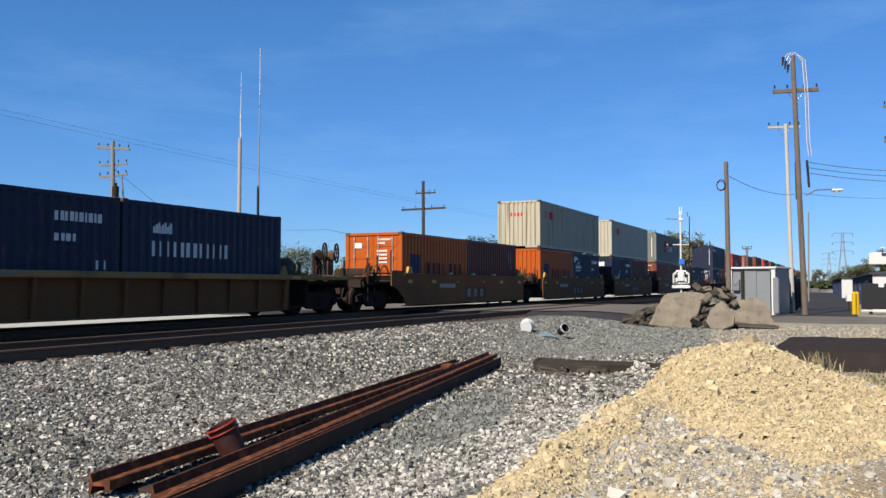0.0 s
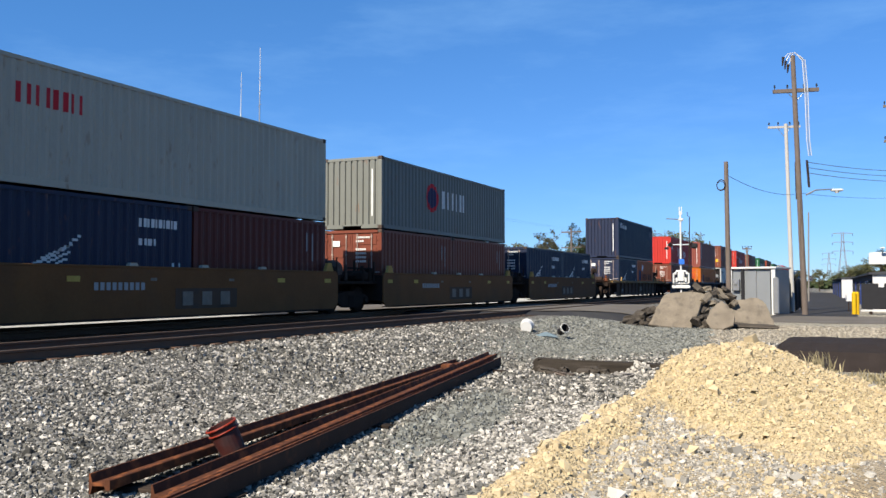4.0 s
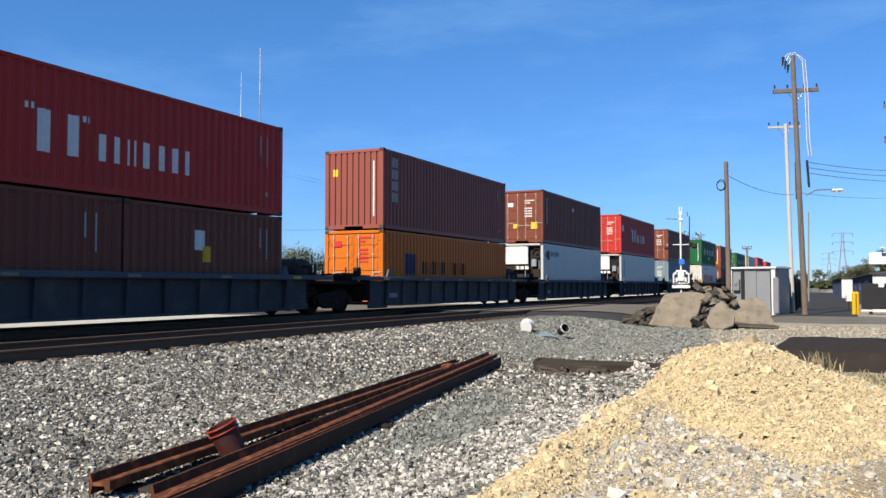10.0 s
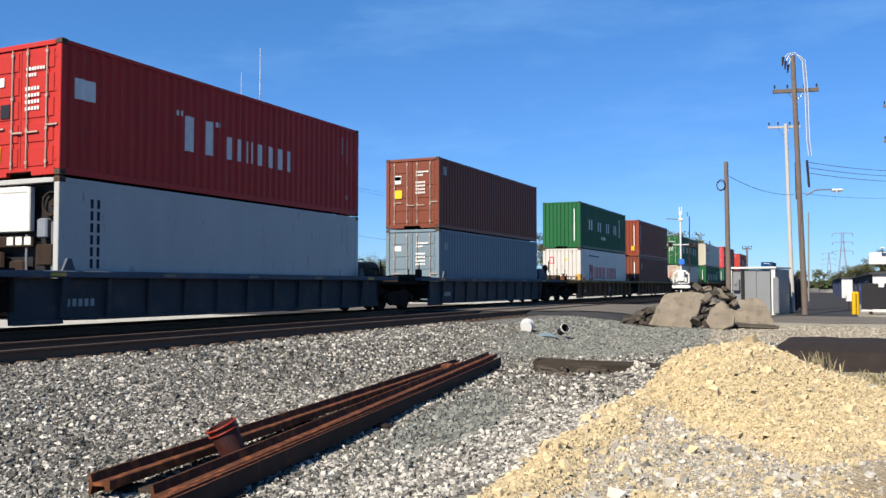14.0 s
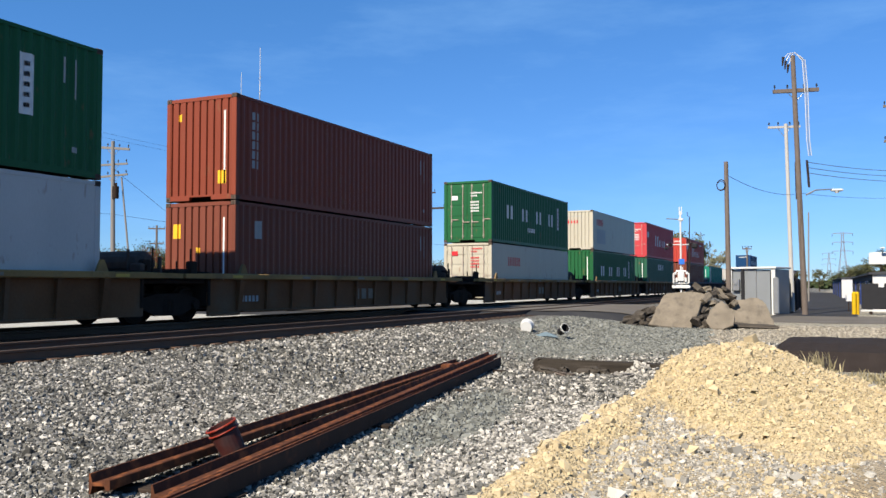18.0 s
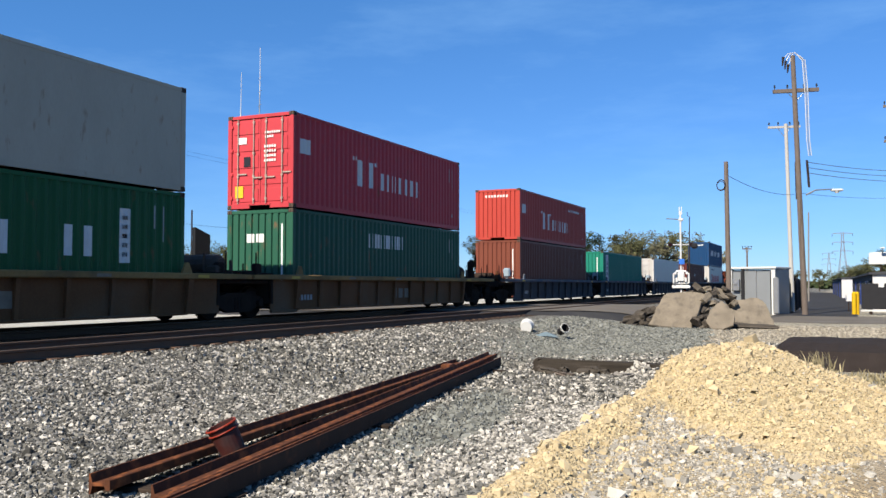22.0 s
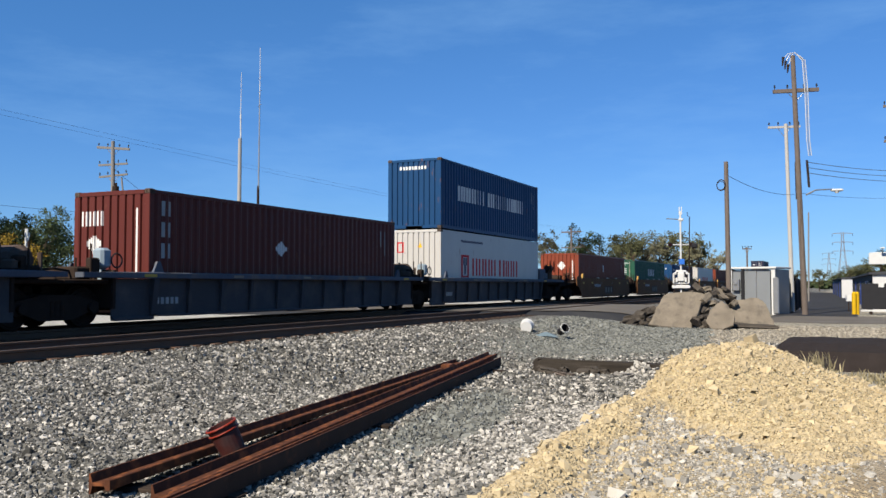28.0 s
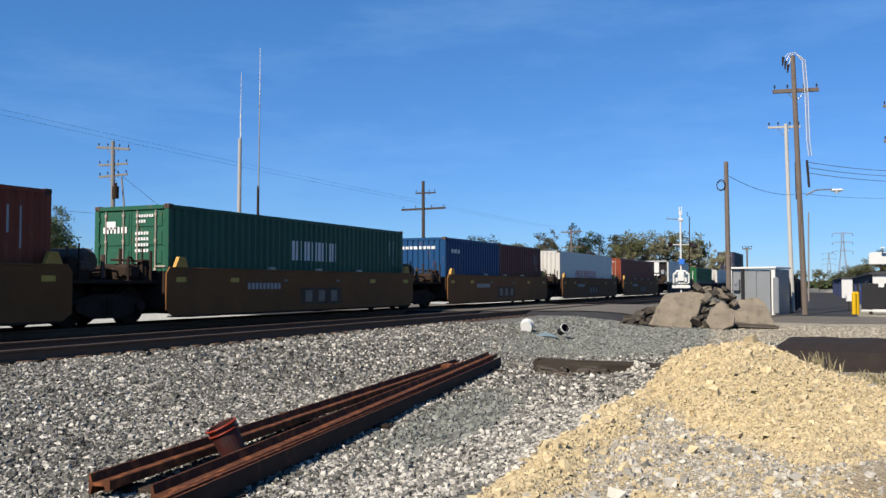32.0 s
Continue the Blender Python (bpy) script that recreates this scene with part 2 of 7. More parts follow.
def heap_foot(x):
    return np.interp(x, FOOT_X, FOOT_Y) + 0.18 * np.sin(x * 5.1)


def tail_line(y):
    """The low tail of the heap that runs down its west side."""
    return np.interp(y, [4.5, 6.0, 8.4, 10.0, 11.5], [-1.95, -2.12, -2.22, -2.32, -2.25]) + 0.07 * np.sin(y * 2.3)


def heap(x, y):
    """The heap of crushed yellow stone."""
    foot = heap_foot(x)
    crest = np.interp(x + 0.06 * np.sin(y * 2.7), CREST_X, CREST_Z)
    rise = np.clip((y - foot) / (12.0 - foot), 0, 1)
    reach = 12.7 + 1.3 * np.exp(-((x + 1.15) / 0.5) ** 2)
    back = 1 - sstep(reach, reach + 1.3, y + 0.2 * np.sin(x * 3.3))
    h = crest * (0.25 * sstep(-0.06, 0.10, (y - foot) / (12.0 - foot)) + 0.75 * rise ** 0.85) * back
    tail = 0.17 * np.exp(-((x - tail_line(y)) / 0.30) ** 2) * sstep(4.3, 6.0, y) * sstep(13, 11, y)
    apron = 0.075 * sstep(3.9, 5.2, y) * sstep(-2.45, -2.0, x) * (1 - sstep(-0.4, 1.0, x)) * (1 - sstep(10, 11.5, y))
    h = np.maximum(np.maximum(h, tail), apron)
    rough = sstep(0.05, 0.28, h)
    return h * (1 + 0.08 * bumps(2.2 * x, 2.2 * y)) + rough * (0.075 * bumps(4.6 * x + 3, 4.6 * y) + 0.065 * bumps(9.3 * x + 1, 8.7 * y) + 0.03 * bumps(21 * x, 19 * y + 2))


def yellow(x, y):
    """True where the heap's stone is yellow, false on its grey apron."""
    edge = 0.5 * bumps(3 * x, 2.4 * y) + 0.35 * bumps(7 * x + 1, 6 * y)
    patch = bumps(1.9 * x + 1.2, 1.5 * y) + 0.6 * edge
    return (y + 0.6 * edge > heap_foot(x) - 0.1) | (x < tail_line(y) + 0.22 + 0.35 * edge) | (patch > 0.34 - 0.45 * sstep(6.4, 5.4, y) * sstep(-0.7, -1.3, x))


def ground_z(x, y):
    bank = 0.40 * sstep(-6.3, -10.0, x) * (1 - 0.0 * y)
    z = bank + 0.03 * bumps(x * 0.6, y * 0.6) * sstep(-10.2, -9.0, x) * sstep(30, 24, y)
    return z + heap(x, y)


def ground_sheet():
    xs = np.concatenate([-np.geomspace(900, 22, 26), np.arange(-21.5, -9.9, 0.5), np.arange(-9.8, -3.2, 0.2), np.arange(-3.1, 1.5, 0.065), np.geomspace(1.6, 900, 26)])
    ys = np.concatenate([[-300, -60, -20, -5, 0], np.arange(2, 4.4, 0.4), np.arange(4.5, 15, 0.07), np.arange(15.1, 26, 0.25), np.geomspace(26.5, 2200, 46)])
    X, Y = np.meshgrid(xs, ys, indexing="ij")
    Z = ground_z(X, Y)
    v = np.stack([X, Y, Z], -1).reshape(-1, 3)
    ny = len(ys)
    i, j = np.meshgrid(np.arange(len(xs) - 1), np.arange(ny - 1), indexing="ij")
    a = (i * ny + j).ravel()
    f = np.stack([a, a + ny, a + ny + 1, a + 1], -1)
    me = bpy.data.meshes.new("ground")
    me.from_pydata(v.tolist(), [], f.tolist())
    for p in me.polygons:
        p.use_smooth = True
    return me


def ground_material():
    m = bpy.data.materials.new("ballast_ground")
    m.use_nodes = True
    nt = m.node_tree
    nt.nodes.clear()
    N, K = nt.nodes.new, nt.links.new
    out, b = N("ShaderNodeOutputMaterial"), N("ShaderNodeBsdfPrincipled")
    K(b.outputs[0], out.inputs[0])
    b.inputs["Roughness"].default_value, b.inputs["Specular IOR Level"].default_value = 0.95, 0.1
    geo = N("ShaderNodeNewGeometry")
    sep = N("ShaderNodeSeparateXYZ")
    K(geo.outputs["Position"], sep.inputs[0])

    def rng(src, a, b_):
        r = N("ShaderNodeMapRange")
        r.inputs[1].default_value, r.inputs[2].default_value = a, b_
        K(src, r.inputs[0])
        return r.outputs[0]

    def math2(op, a, b_):
        n = N("ShaderNodeMath")
        n.operation = op
        for i, s in enumerate((a, b_)):
            if isinstance(s, (int, float)):
                n.inputs[i].default_value = s
            else:
                K(s, n.inputs[i])
        return n.outputs[0]

    def mix(fac, a, b_):
        n = N("ShaderNodeMix")
        n.data_type = "RGBA"
        K(fac, n.inputs[0])
        for i, s in ((6, a), (7, b_)):
            if isinstance(s, tuple):
                n.inputs[i].default_value = (*s, 1)
            else:
                K(s, n.inputs[i])
        return n.outputs[2]

    def noise_of(scale, detail=4):
        n = N("ShaderNodeTexNoise")
        n.inputs["Scale"].default_value, n.inputs["Detail"].default_value = scale, detail
        K(geo.outputs["Position"], n.inputs[0])
        return n.outputs[0]

    vor = N("ShaderNodeTexVoronoi")
    vor.inputs["Scale"].default_value = 28
    K(geo.outputs["Position"], vor.inputs[0])
    sepc = N("ShaderNodeSeparateColor")
    K(vor.outputs["Color"], sepc.inputs[0])
    stone = mix(rng(sepc.outputs[0], 0, 1), (0.031, 0.031, 0.028), (0.209, 0.203, 0.182))
    big = noise_of(0.45)
    n2 = noise_of(1.6)
    # dusty tan ground behind the heap
    wy = math2("ADD", sep.outputs[1], math2("MULTIPLY", big, 5))
    wx = math2("ADD", sep.outputs[0], math2("MULTIPLY", n2, 2))
    tanm = math2("MULTIPLY", rng(wx, -4.0, -1.6), rng(wy, 16, 19))
    tan = mix(rng(sepc.outputs[1], 0, 1), (0.148, 0.136, 0.105), (0.321, 0.295, 0.234))
    pale = mix(rng(sepc.outputs[1], 0, 1), (0.259, 0.253, 0.228), (0.419, 0.407, 0.370))
    stone = mix(rng(wx, -18.0, -18.8), stone, pale)
    colr = mix(tanm, stone, tan)
    # dusty apron before the heap; unseen ground off right darkened to cut bounce light
    apron = math2("MULTIPLY", math2("MULTIPLY", rng(wx, -1.6, -0.9), rng(wy, 15, 12.5)), rng(sep.outputs[0], 2.5, 1.5))
    apron = math2("MULTIPLY", apron, rng(sep.outputs[1], 4.0, 5.5))
    colr = mix(apron, colr, mix(rng(sepc.outputs[1], 0, 1), (0.209, 0.179, 0.136), (0.333, 0.295, 0.228)))
    colr = mix(rng(wx, 4.5, 9), colr, mix(n2, (0.031, 0.028, 0.021), (0.074, 0.062, 0.043)))
    # bare dirt at the heap's foot
    dirtm = math2("MULTIPLY", math2("MULTIPLY", rng(wx, 0.3, 1.0), rng(wy, 12, 9.5)), rng(sep.outputs[1], 4.0, 5.5))
    colr = mix(dirtm, colr, mix(n2, (0.209, 0.160, 0.099), (0.295, 0.240, 0.160)))
    # yellow crushed stone
    hm = rng(math2("ADD", sep.outputs[2], math2("MULTIPLY", n2, 0.16)), 0.14, 0.24)
    hm = math2("MULTIPLY", hm, rng(sep.outputs[0], -3.4, -3.0))
    hm = math2("MULTIPLY", hm, rng(math2("ADD", sep.outputs[1], math2("MULTIPLY", n2, 4)), 4.0, 5.5))
    colr = mix(hm, colr, mix(rng(sepc.outputs[2], 0, 1), (0.362, 0.284, 0.156), (0.436, 0.360, 0.216)))
    # oily bed of the near track
    bed = math2("MULTIPLY", rng(wx, -9.2, -9.9), rng(sep.outputs[0], -18.3, -17.6))
    colr = mix(bed, colr, mix(n2, (0.025, 0.015, 0.009), (0.060, 0.040, 0.024)))
    K(colr, b.inputs["Base Color"])
    bp = N("ShaderNodeBump")
    bp.inputs["Strength"].default_value, bp.inputs["Distance"].default_value = 0.85, 0.03
    K(vor.outputs["Distance"], bp.inputs["Height"])
    bp.invert = True
    K(bp.outputs[0], b.inputs["Normal"])
    return m


ground_me = ground_sheet()
ground_me.materials.append(ground_material())
tagged(new("ground", ground_me), "grey ballast gravel ground rising to the track bed", "ground", kind="structure")


def stones(name, n, region, size, material, label, seed, sink=0.35, flat=0.7, sides=None):
    """Loose stones strewn over a stretch of the plan, as one mesh."""
    rs = np.random.RandomState(seed)
    x, y, s = region(rs, n)
    n = len(x)
    z = ground_z(x, y)
    # blocky chips, open below: four-sided close by, three-sided farther off
    k = 4 if sides is None else sides
    ang = np.arange(k) * 2 * np.pi / k
    ring = np.stack([np.cos(ang), np.sin(ang)], -1)
    base = np.concatenate([np.c_[ring * 1.05, np.full(k, -0.75)], np.c_[ring * 0.82, np.full(k, 0.62)]])
    fc = [(i, (i + 1) % k, k + (i + 1) % k, k + i) for i in range(k)] + [tuple(range(k, 2 * k))]
    ax = rs.normal(size=(n, 3)) * (1, 1, 0.0) + 1e-6
    ax /= np.linalg.norm(ax, axis=1)[:, None]
    tilt = rs.normal(0, 0.38, n)
    spin = rs.uniform(0, 6.28, n)
    q0 = np.c_[np.cos(tilt / 2), ax * np.sin(tilt / 2)[:, None]]
    w0, a0, b0, c0 = q0.T
    cs, sn = np.cos(spin / 2), np.sin(spin / 2)
    q = np.stack([w0 * cs - c0 * sn, a0 * cs + b0 * sn, b0 * cs - a0 * sn, c0 * cs + w0 * sn], -1)
    w, a, b, c = q.T
    R = np.stack([1 - 2 * (b * b + c * c), 2 * (a * b - c * w), 2 * (a * c + b * w), 2 * (a * b + c * w), 1 - 2 * (a * a + c * c), 2 * (b * c - a * w),
                  2 * (a * c - b * w), 2 * (b * c + a * w), 1 - 2 * (a * a + b * b)], -1).reshape(n, 3, 3)
    v = base[None] * rs.uniform(0.65, 1.2, (n, 2 * k, 1)) * rs.uniform(0.72, 1.3, (n, 1, 3)) + rs.normal(0, 0.13, (n, 2 * k, 3))
    v = np.einsum("nij,nkj->nki", R, v)
    v[:, :, 2] *= flat
    sz = size * s * rs.lognormal(0, 0.28, n)
    v = v * sz[:, None, None] + np.stack([x, y, z + sz * sink], -1)[:, None]
    o = (np.arange(n) * 2 * k)[:, None, None]
    quads = (np.array(fc[:k])[None] + o).reshape(-1, 4).tolist()
    tops = (np.array(fc[k:])[None] + o).reshape(-1, k).tolist()
    me = bpy.data.meshes.new(name)
    me.from_pydata(v.reshape(-1, 3).tolist(), [], quads + tops)
    me.materials.append(material)
    return tagged(new(name, me), label, "gravel", kind="stuff")


def blue_patch(x, y):
    """Where fresher bluish ballast was tipped."""
    a = ((x + 4.05 + 0.16 * (y - 9)) / 0.62) ** 2 + ((y - 9.3) / 2.8) ** 2
    b = ((x + 5.6) / 2.9) ** 2 + ((y - 22.5) / 5.6) ** 2
    return np.minimum(a, b) + 0.35 * bumps(2 * x, 2 * y)


def field(kind, lo=4.2, hi=24, power=1.0):
    def region(rs, n):
        y = lo + (hi - lo) * rs.rand(n) ** power
        x = rs.uniform(-10.8, 1.2, n)
        keep = (x > -1.36 * y - 0.3) & (0.906 * y - 0.423 * x > 5.9) & (heap(x, y) < 0.10) & ((x < -0.4) | (y < 8.5)) & ((x < -2.5 + 0.15 * np.sin(y * 3)) | (y > 12.5))
        keep &= (x > -10.05) | (rs.rand(n) < 0.45 + 0.4 * np.sin(y * 2.6) * np.sin(y * 7.1))
        bl = blue_patch(x, y) + 0.9 * (np.sin(x * 913.7 + y * 517.3) * 0.5) < 1
        keep &= (bl if kind == "blue" else ~bl)
        if kind != "blue":
            keep &= (rs.rand(n) < 0.66 - 0.22 * bumps(0.5 * x + 2, 0.4 * y) - 0.30 * sstep(-3.9, -3.3, x) * sstep(13.5, 11, y) + 0.08 * sstep(-4.8, -6.2, x)) == (kind == "dark")
        return x[keep], y[keep], np.ones(keep.sum())
    return region


def on_heap(is_yellow):
    def region(rs, n):
        y = rs.uniform(4.6, 15.0, n)
        x = rs.uniform(-3.0, 1.4, n)
        mixed = rs.rand(n)
        k = (yellow(x, y) & (mixed < 0.95)) | (mixed < 0.20)
        keep = (heap(x, y) > 0.03) & (k if is_yellow else ~k) & ((x < 0.05 + 0.4 * bumps(3 * x, 3 * y)) | (y > 8.6) | (mixed > 0.85))
        return x[keep], y[keep], rs.choice([0.40, 0.62, 0.95, 1.5, 2.4, 3.6], keep.sum(), p=[0.50, 0.32, 0.136, 0.036, 0.007, 0.001])
    return region


STONE_L = mat("pale_ballast_stone", (0.294, 0.279, 0.251), 0.9, 0, 0.15, 8, 60, 0.2, per=0.62, island=True)
STONE_D = mat("ballast_stone", (0.093, 0.091, 0.083), 0.9, 0, 0.15, 8, 60, 0.2, per=0.75, island=True)
STONE_B = mat("bluish_ballast_stone", (0.144, 0.148, 0.135), 0.9, 0, 0.12, 8, 60, 0.2, per=0.5, island=True)
STONE_Y = mat("yellow_limestone", (0.375, 0.305, 0.190), 0.9, 0, 0.2, 8, 60, 0.3, per=0.2, island=True)
STONE_G = mat("grey_limestone", (0.275, 0.259, 0.227), 0.9, 0, 0.15, 8, 60, 0.2, per=0.6, island=True)
for lo, hi, n, size, k in ((4.2, 10.5, 168000, 0.0168, 4), (10.5, 24, 90000, 0.0225, 3)):
    stones("ballast_stones", n, field("pale", lo, hi), size, STONE_L, "loose grey and white ballast stones", k, 0.55, 1.1, k)
    stones("dark_ballast_stones", n, field("dark", lo, hi), size, STONE_D, "loose dark grey ballast stones", 6 + k, 0.40, 1.1, k)
stones("bluish_stones", 108000, field("blue"), 0.021, STONE_B, "loose bluish grey crushed stones", 2, 0.4, 0.9, 3)
stones("limestone_rubble", 105000, on_heap(True), 0.0150, STONE_Y, "heap of crushed yellow limestone", 3, 0.3, 0.9, 4)
stones("grey_rubble", 76000, on_heap(False), 0.0140, STONE_G, "grey crushed stone at the foot of the heap", 4, 0.3, 0.85, 4)


def far_gravel(blue):
    def region(rs, n):
        y = rs.uniform(23.5, 38, n)
        x = rs.uniform(-10.0, 3.2, n)
        edge = 35 - 0.7 * np.clip(-x - 4, 0, 9) + 0.5 * bumps(1.5 * x, 0.7 * y)
        tan = x + 0.5 * bumps(x, 0.5 * y) > -3.4 - 0.12 * (y - 24)
        keep = (y < edge) & (x > -9.4) & (~tan if blue else tan) & ((x < -1.2) | (y > 22))
        return x[keep], y[keep], np.full(keep.sum(), 1.15)
    return region


stones("bluish_stones", 42000, far_gravel(True), 0.024, STONE_B, "bluish grey gravel before the crossing", 21, 0.4, 0.8, 3)
stones("pale_gravel", 28000, far_gravel(False), 0.022, mat("tan_gravel", (0.228, 0.206, 0.167), 0.9, 0, 0.15, 8, 60, 0.2, per=0.5, island=True), "pale dusty gravel before the driveway", 22, 0.3, 0.7, 3)

# ---- tracks ----
RAILPROF = [(-0.070, 0), (0.070, 0), (0.070, 0.011), (0.012, 0.028), (0.008, 0.125), (0.035, 0.138), (0.036, 0.168), (0.030, 0.175), (-0.030, 0.175), (-0.036, 0.168), (-0.035, 0.138), (-0.008, 0.125), (-0.012, 0.028), (-0.070, 0.011)]
tie_me = mesh_of("tie", box(0, 0, 0, 2.59, 0.23, 0.18, 0.012), TIE)
plate_me = mesh_of("tie_plate", box(0, 0, 0, 0.36, 0.19, 0.022, 0.004), RAILRUST)
for name, cx, label in (("track_near", NEAR_X, "empty rusty railway track on dark oily ballast"), ("track_main", TRAIN_X, "railway track under the passing train")):
    tr = thing(name, label, "railway track", kind="structure")
    for s in (-1, 1):
        rx = cx + s * 0.7525
        part("rail", prism([(rx + a, RAIL - 0.175 + b) for a, b in RAILPROF], -60, 420), RAILRUST, tr)
        part("rail_head", box(rx, 180, RAIL + 0.001, 0.045, 480, 0.004), STEEL, tr, "worn shiny rail top")
    for k in range(125):
        y = 2 + k * 0.53 if name == "track_near" else -4 + k * 0.53
        tie = part("tie", tie_me, TIE, tr)
        tie.matrix_basis = pose(cx + 0.04 * math.sin(k * 2.7), y, RAIL - 0.175 - 0.095, 0, 0, 0.8 * math.sin(k * 1.9))
        if k < 70 and name == "track_near":
            for s in (-1, 1):
                pl = part("tie_plate", plate_me, RAILRUST, tr)
                pl.matrix_basis = pose(cx + s * 0.7525, y, RAIL - 0.175 - 0.002)

# ---- containers ----
CW, H_STD, H_HC, L40, L20 = 2.438, 2.591, 2.896, 12.192, 6.058
# one wave of the corrugation: starts of outer flat, slope, inner flat, slope; its length; its depth
SIDE_WAVE = ((0.0, 0.072, 0.140, 0.210), 0.278, 0.036)
END_WAVE = ((0.0, 0.172, 0.190, 0.226), 0.246, 0.048)


def wave_at(u, wave):
    (_, a, b, c), period, depth = wave
    t = u % period
    if t < a:
        return 0.0
    if t < b:
        return -depth * (t - a) / (b - a)
    if t < c:
        return -depth
    return -depth * (1 - (t - c) / (period - c))


def wave_cuts(a, b, wave):
    cuts = [a]
    marks_, period, _ = wave
    k = int(a / period)
    while k * period < b:
        cuts += [k * period + w for w in marks_ if a + 1e-4 < k * period + w < b - 1e-4]
        k += 1
    return cuts + [b]


def corrugated(u0, u1, z0, z1, thick=0.02, flat=False, wave=SIDE_WAVE):
    """A standing sheet along u with its outer face at 0, waved unless flat; (u, depth, z)."""
    us = [u0, u1] if flat else wave_cuts(u0, u1, wave)
    v, f, n = [], [], len(us)
    for d in (0, -thick):
        for z in (z0, z1):
            v += [(u, (0 if flat else wave_at(u, wave)) + d, z) for u in us]
    for i in range(n - 1):
        f += [(i, i + 1, n + i + 1, n + i), (2 * n + i, 3 * n + i, 3 * n + i + 1, 2 * n + i + 1), (n + i, n + i + 1, 3 * n + i + 1, 3 * n + i), (i, 2 * n + i, 2 * n + i + 1, i + 1)]
    return v, f + [(0, n, 3 * n, 2 * n), (n - 1, 3 * n - 1, 4 * n - 1, 2 * n - 1)]


def to_side(g, L):
    """(u from the leading end, depth, z) onto the wall that faces +x."""
    return [(CW / 2 - 0.012 + d, u - L / 2, z) for u, d, z in g[0]], g[1]


def to_end(g, L):
    """(u across, depth, z) onto the leading end, which faces -y."""
    return [(u - CW / 2, -L / 2 + 0.012 - d, z) for u, d, z in g[0]], g[1]


def sticker(bars, flat, wave=SIDE_WAVE):
    """Painted bars (u, z, width, height) that follow the waves of the sheet."""
    gs = []
    for u, z, w, h, *over in bars:
        lift = over[0] if over else 0.0
        us = [u, u + w] if flat else wave_cuts(u, u + w, wave)
        n = len(us)
        v = []
        for d in (0.005 + lift, 0.001 + lift):
            for zz in (z, z + h):
                v += [(a, (0 if flat else wave_at(a, wave)) + d, zz) for a in us]
        f = []
        for i in range(n - 1):
            f += [(i, i + 1, n + i + 1, n + i), (2 * n + i, 3 * n + i, 3 * n + i + 1, 2 * n + i + 1), (n + i, n + i + 1, 3 * n + i + 1, 3 * n + i), (i, 2 * n + i, 2 * n + i + 1, i + 1)]
        gs.append((v, f + [(0, n, 3 * n, 2 * n), (n - 1, 3 * n - 1, 4 * n - 1, 2 * n - 1)]))
    return join(*gs)


def bars_of(u, z, w, h):
    """Two plain upright bars in the width of one letter, or one bar where it is narrow."""
    b = 0.30 * w
    return ((u, z, w, h),) if w < 0.24 * h + 0.06 else ((u, z, b, h), (u + w - b, z, b, h))


def blocks(u, z, widths, h, gap):
    """A row of plain shapes standing in for a painted word."""
    out = []
    for w in widths:
        if w > 0:
            out.append(bars_of(u + w * 0.04, z, w * 0.86, h) if h >= 0.34 else (u + w * 0.1, z, w * 0.62, h))
        u += abs(w) + gap
    return out


def column(u, z, n, w, h, gap):
    return [bars_of(u, z - i * (h + gap), w, h) for i in range(n)]


def code_rows(u, z, rows, ch=0.085, h=0.11):
    """Small registration bars."""
    out = []
    for r, n in enumerate(rows):
        out += [(u + i * ch * 1.5, z - r * h * 1.9, ch, h) for i in range(n)]
    return out


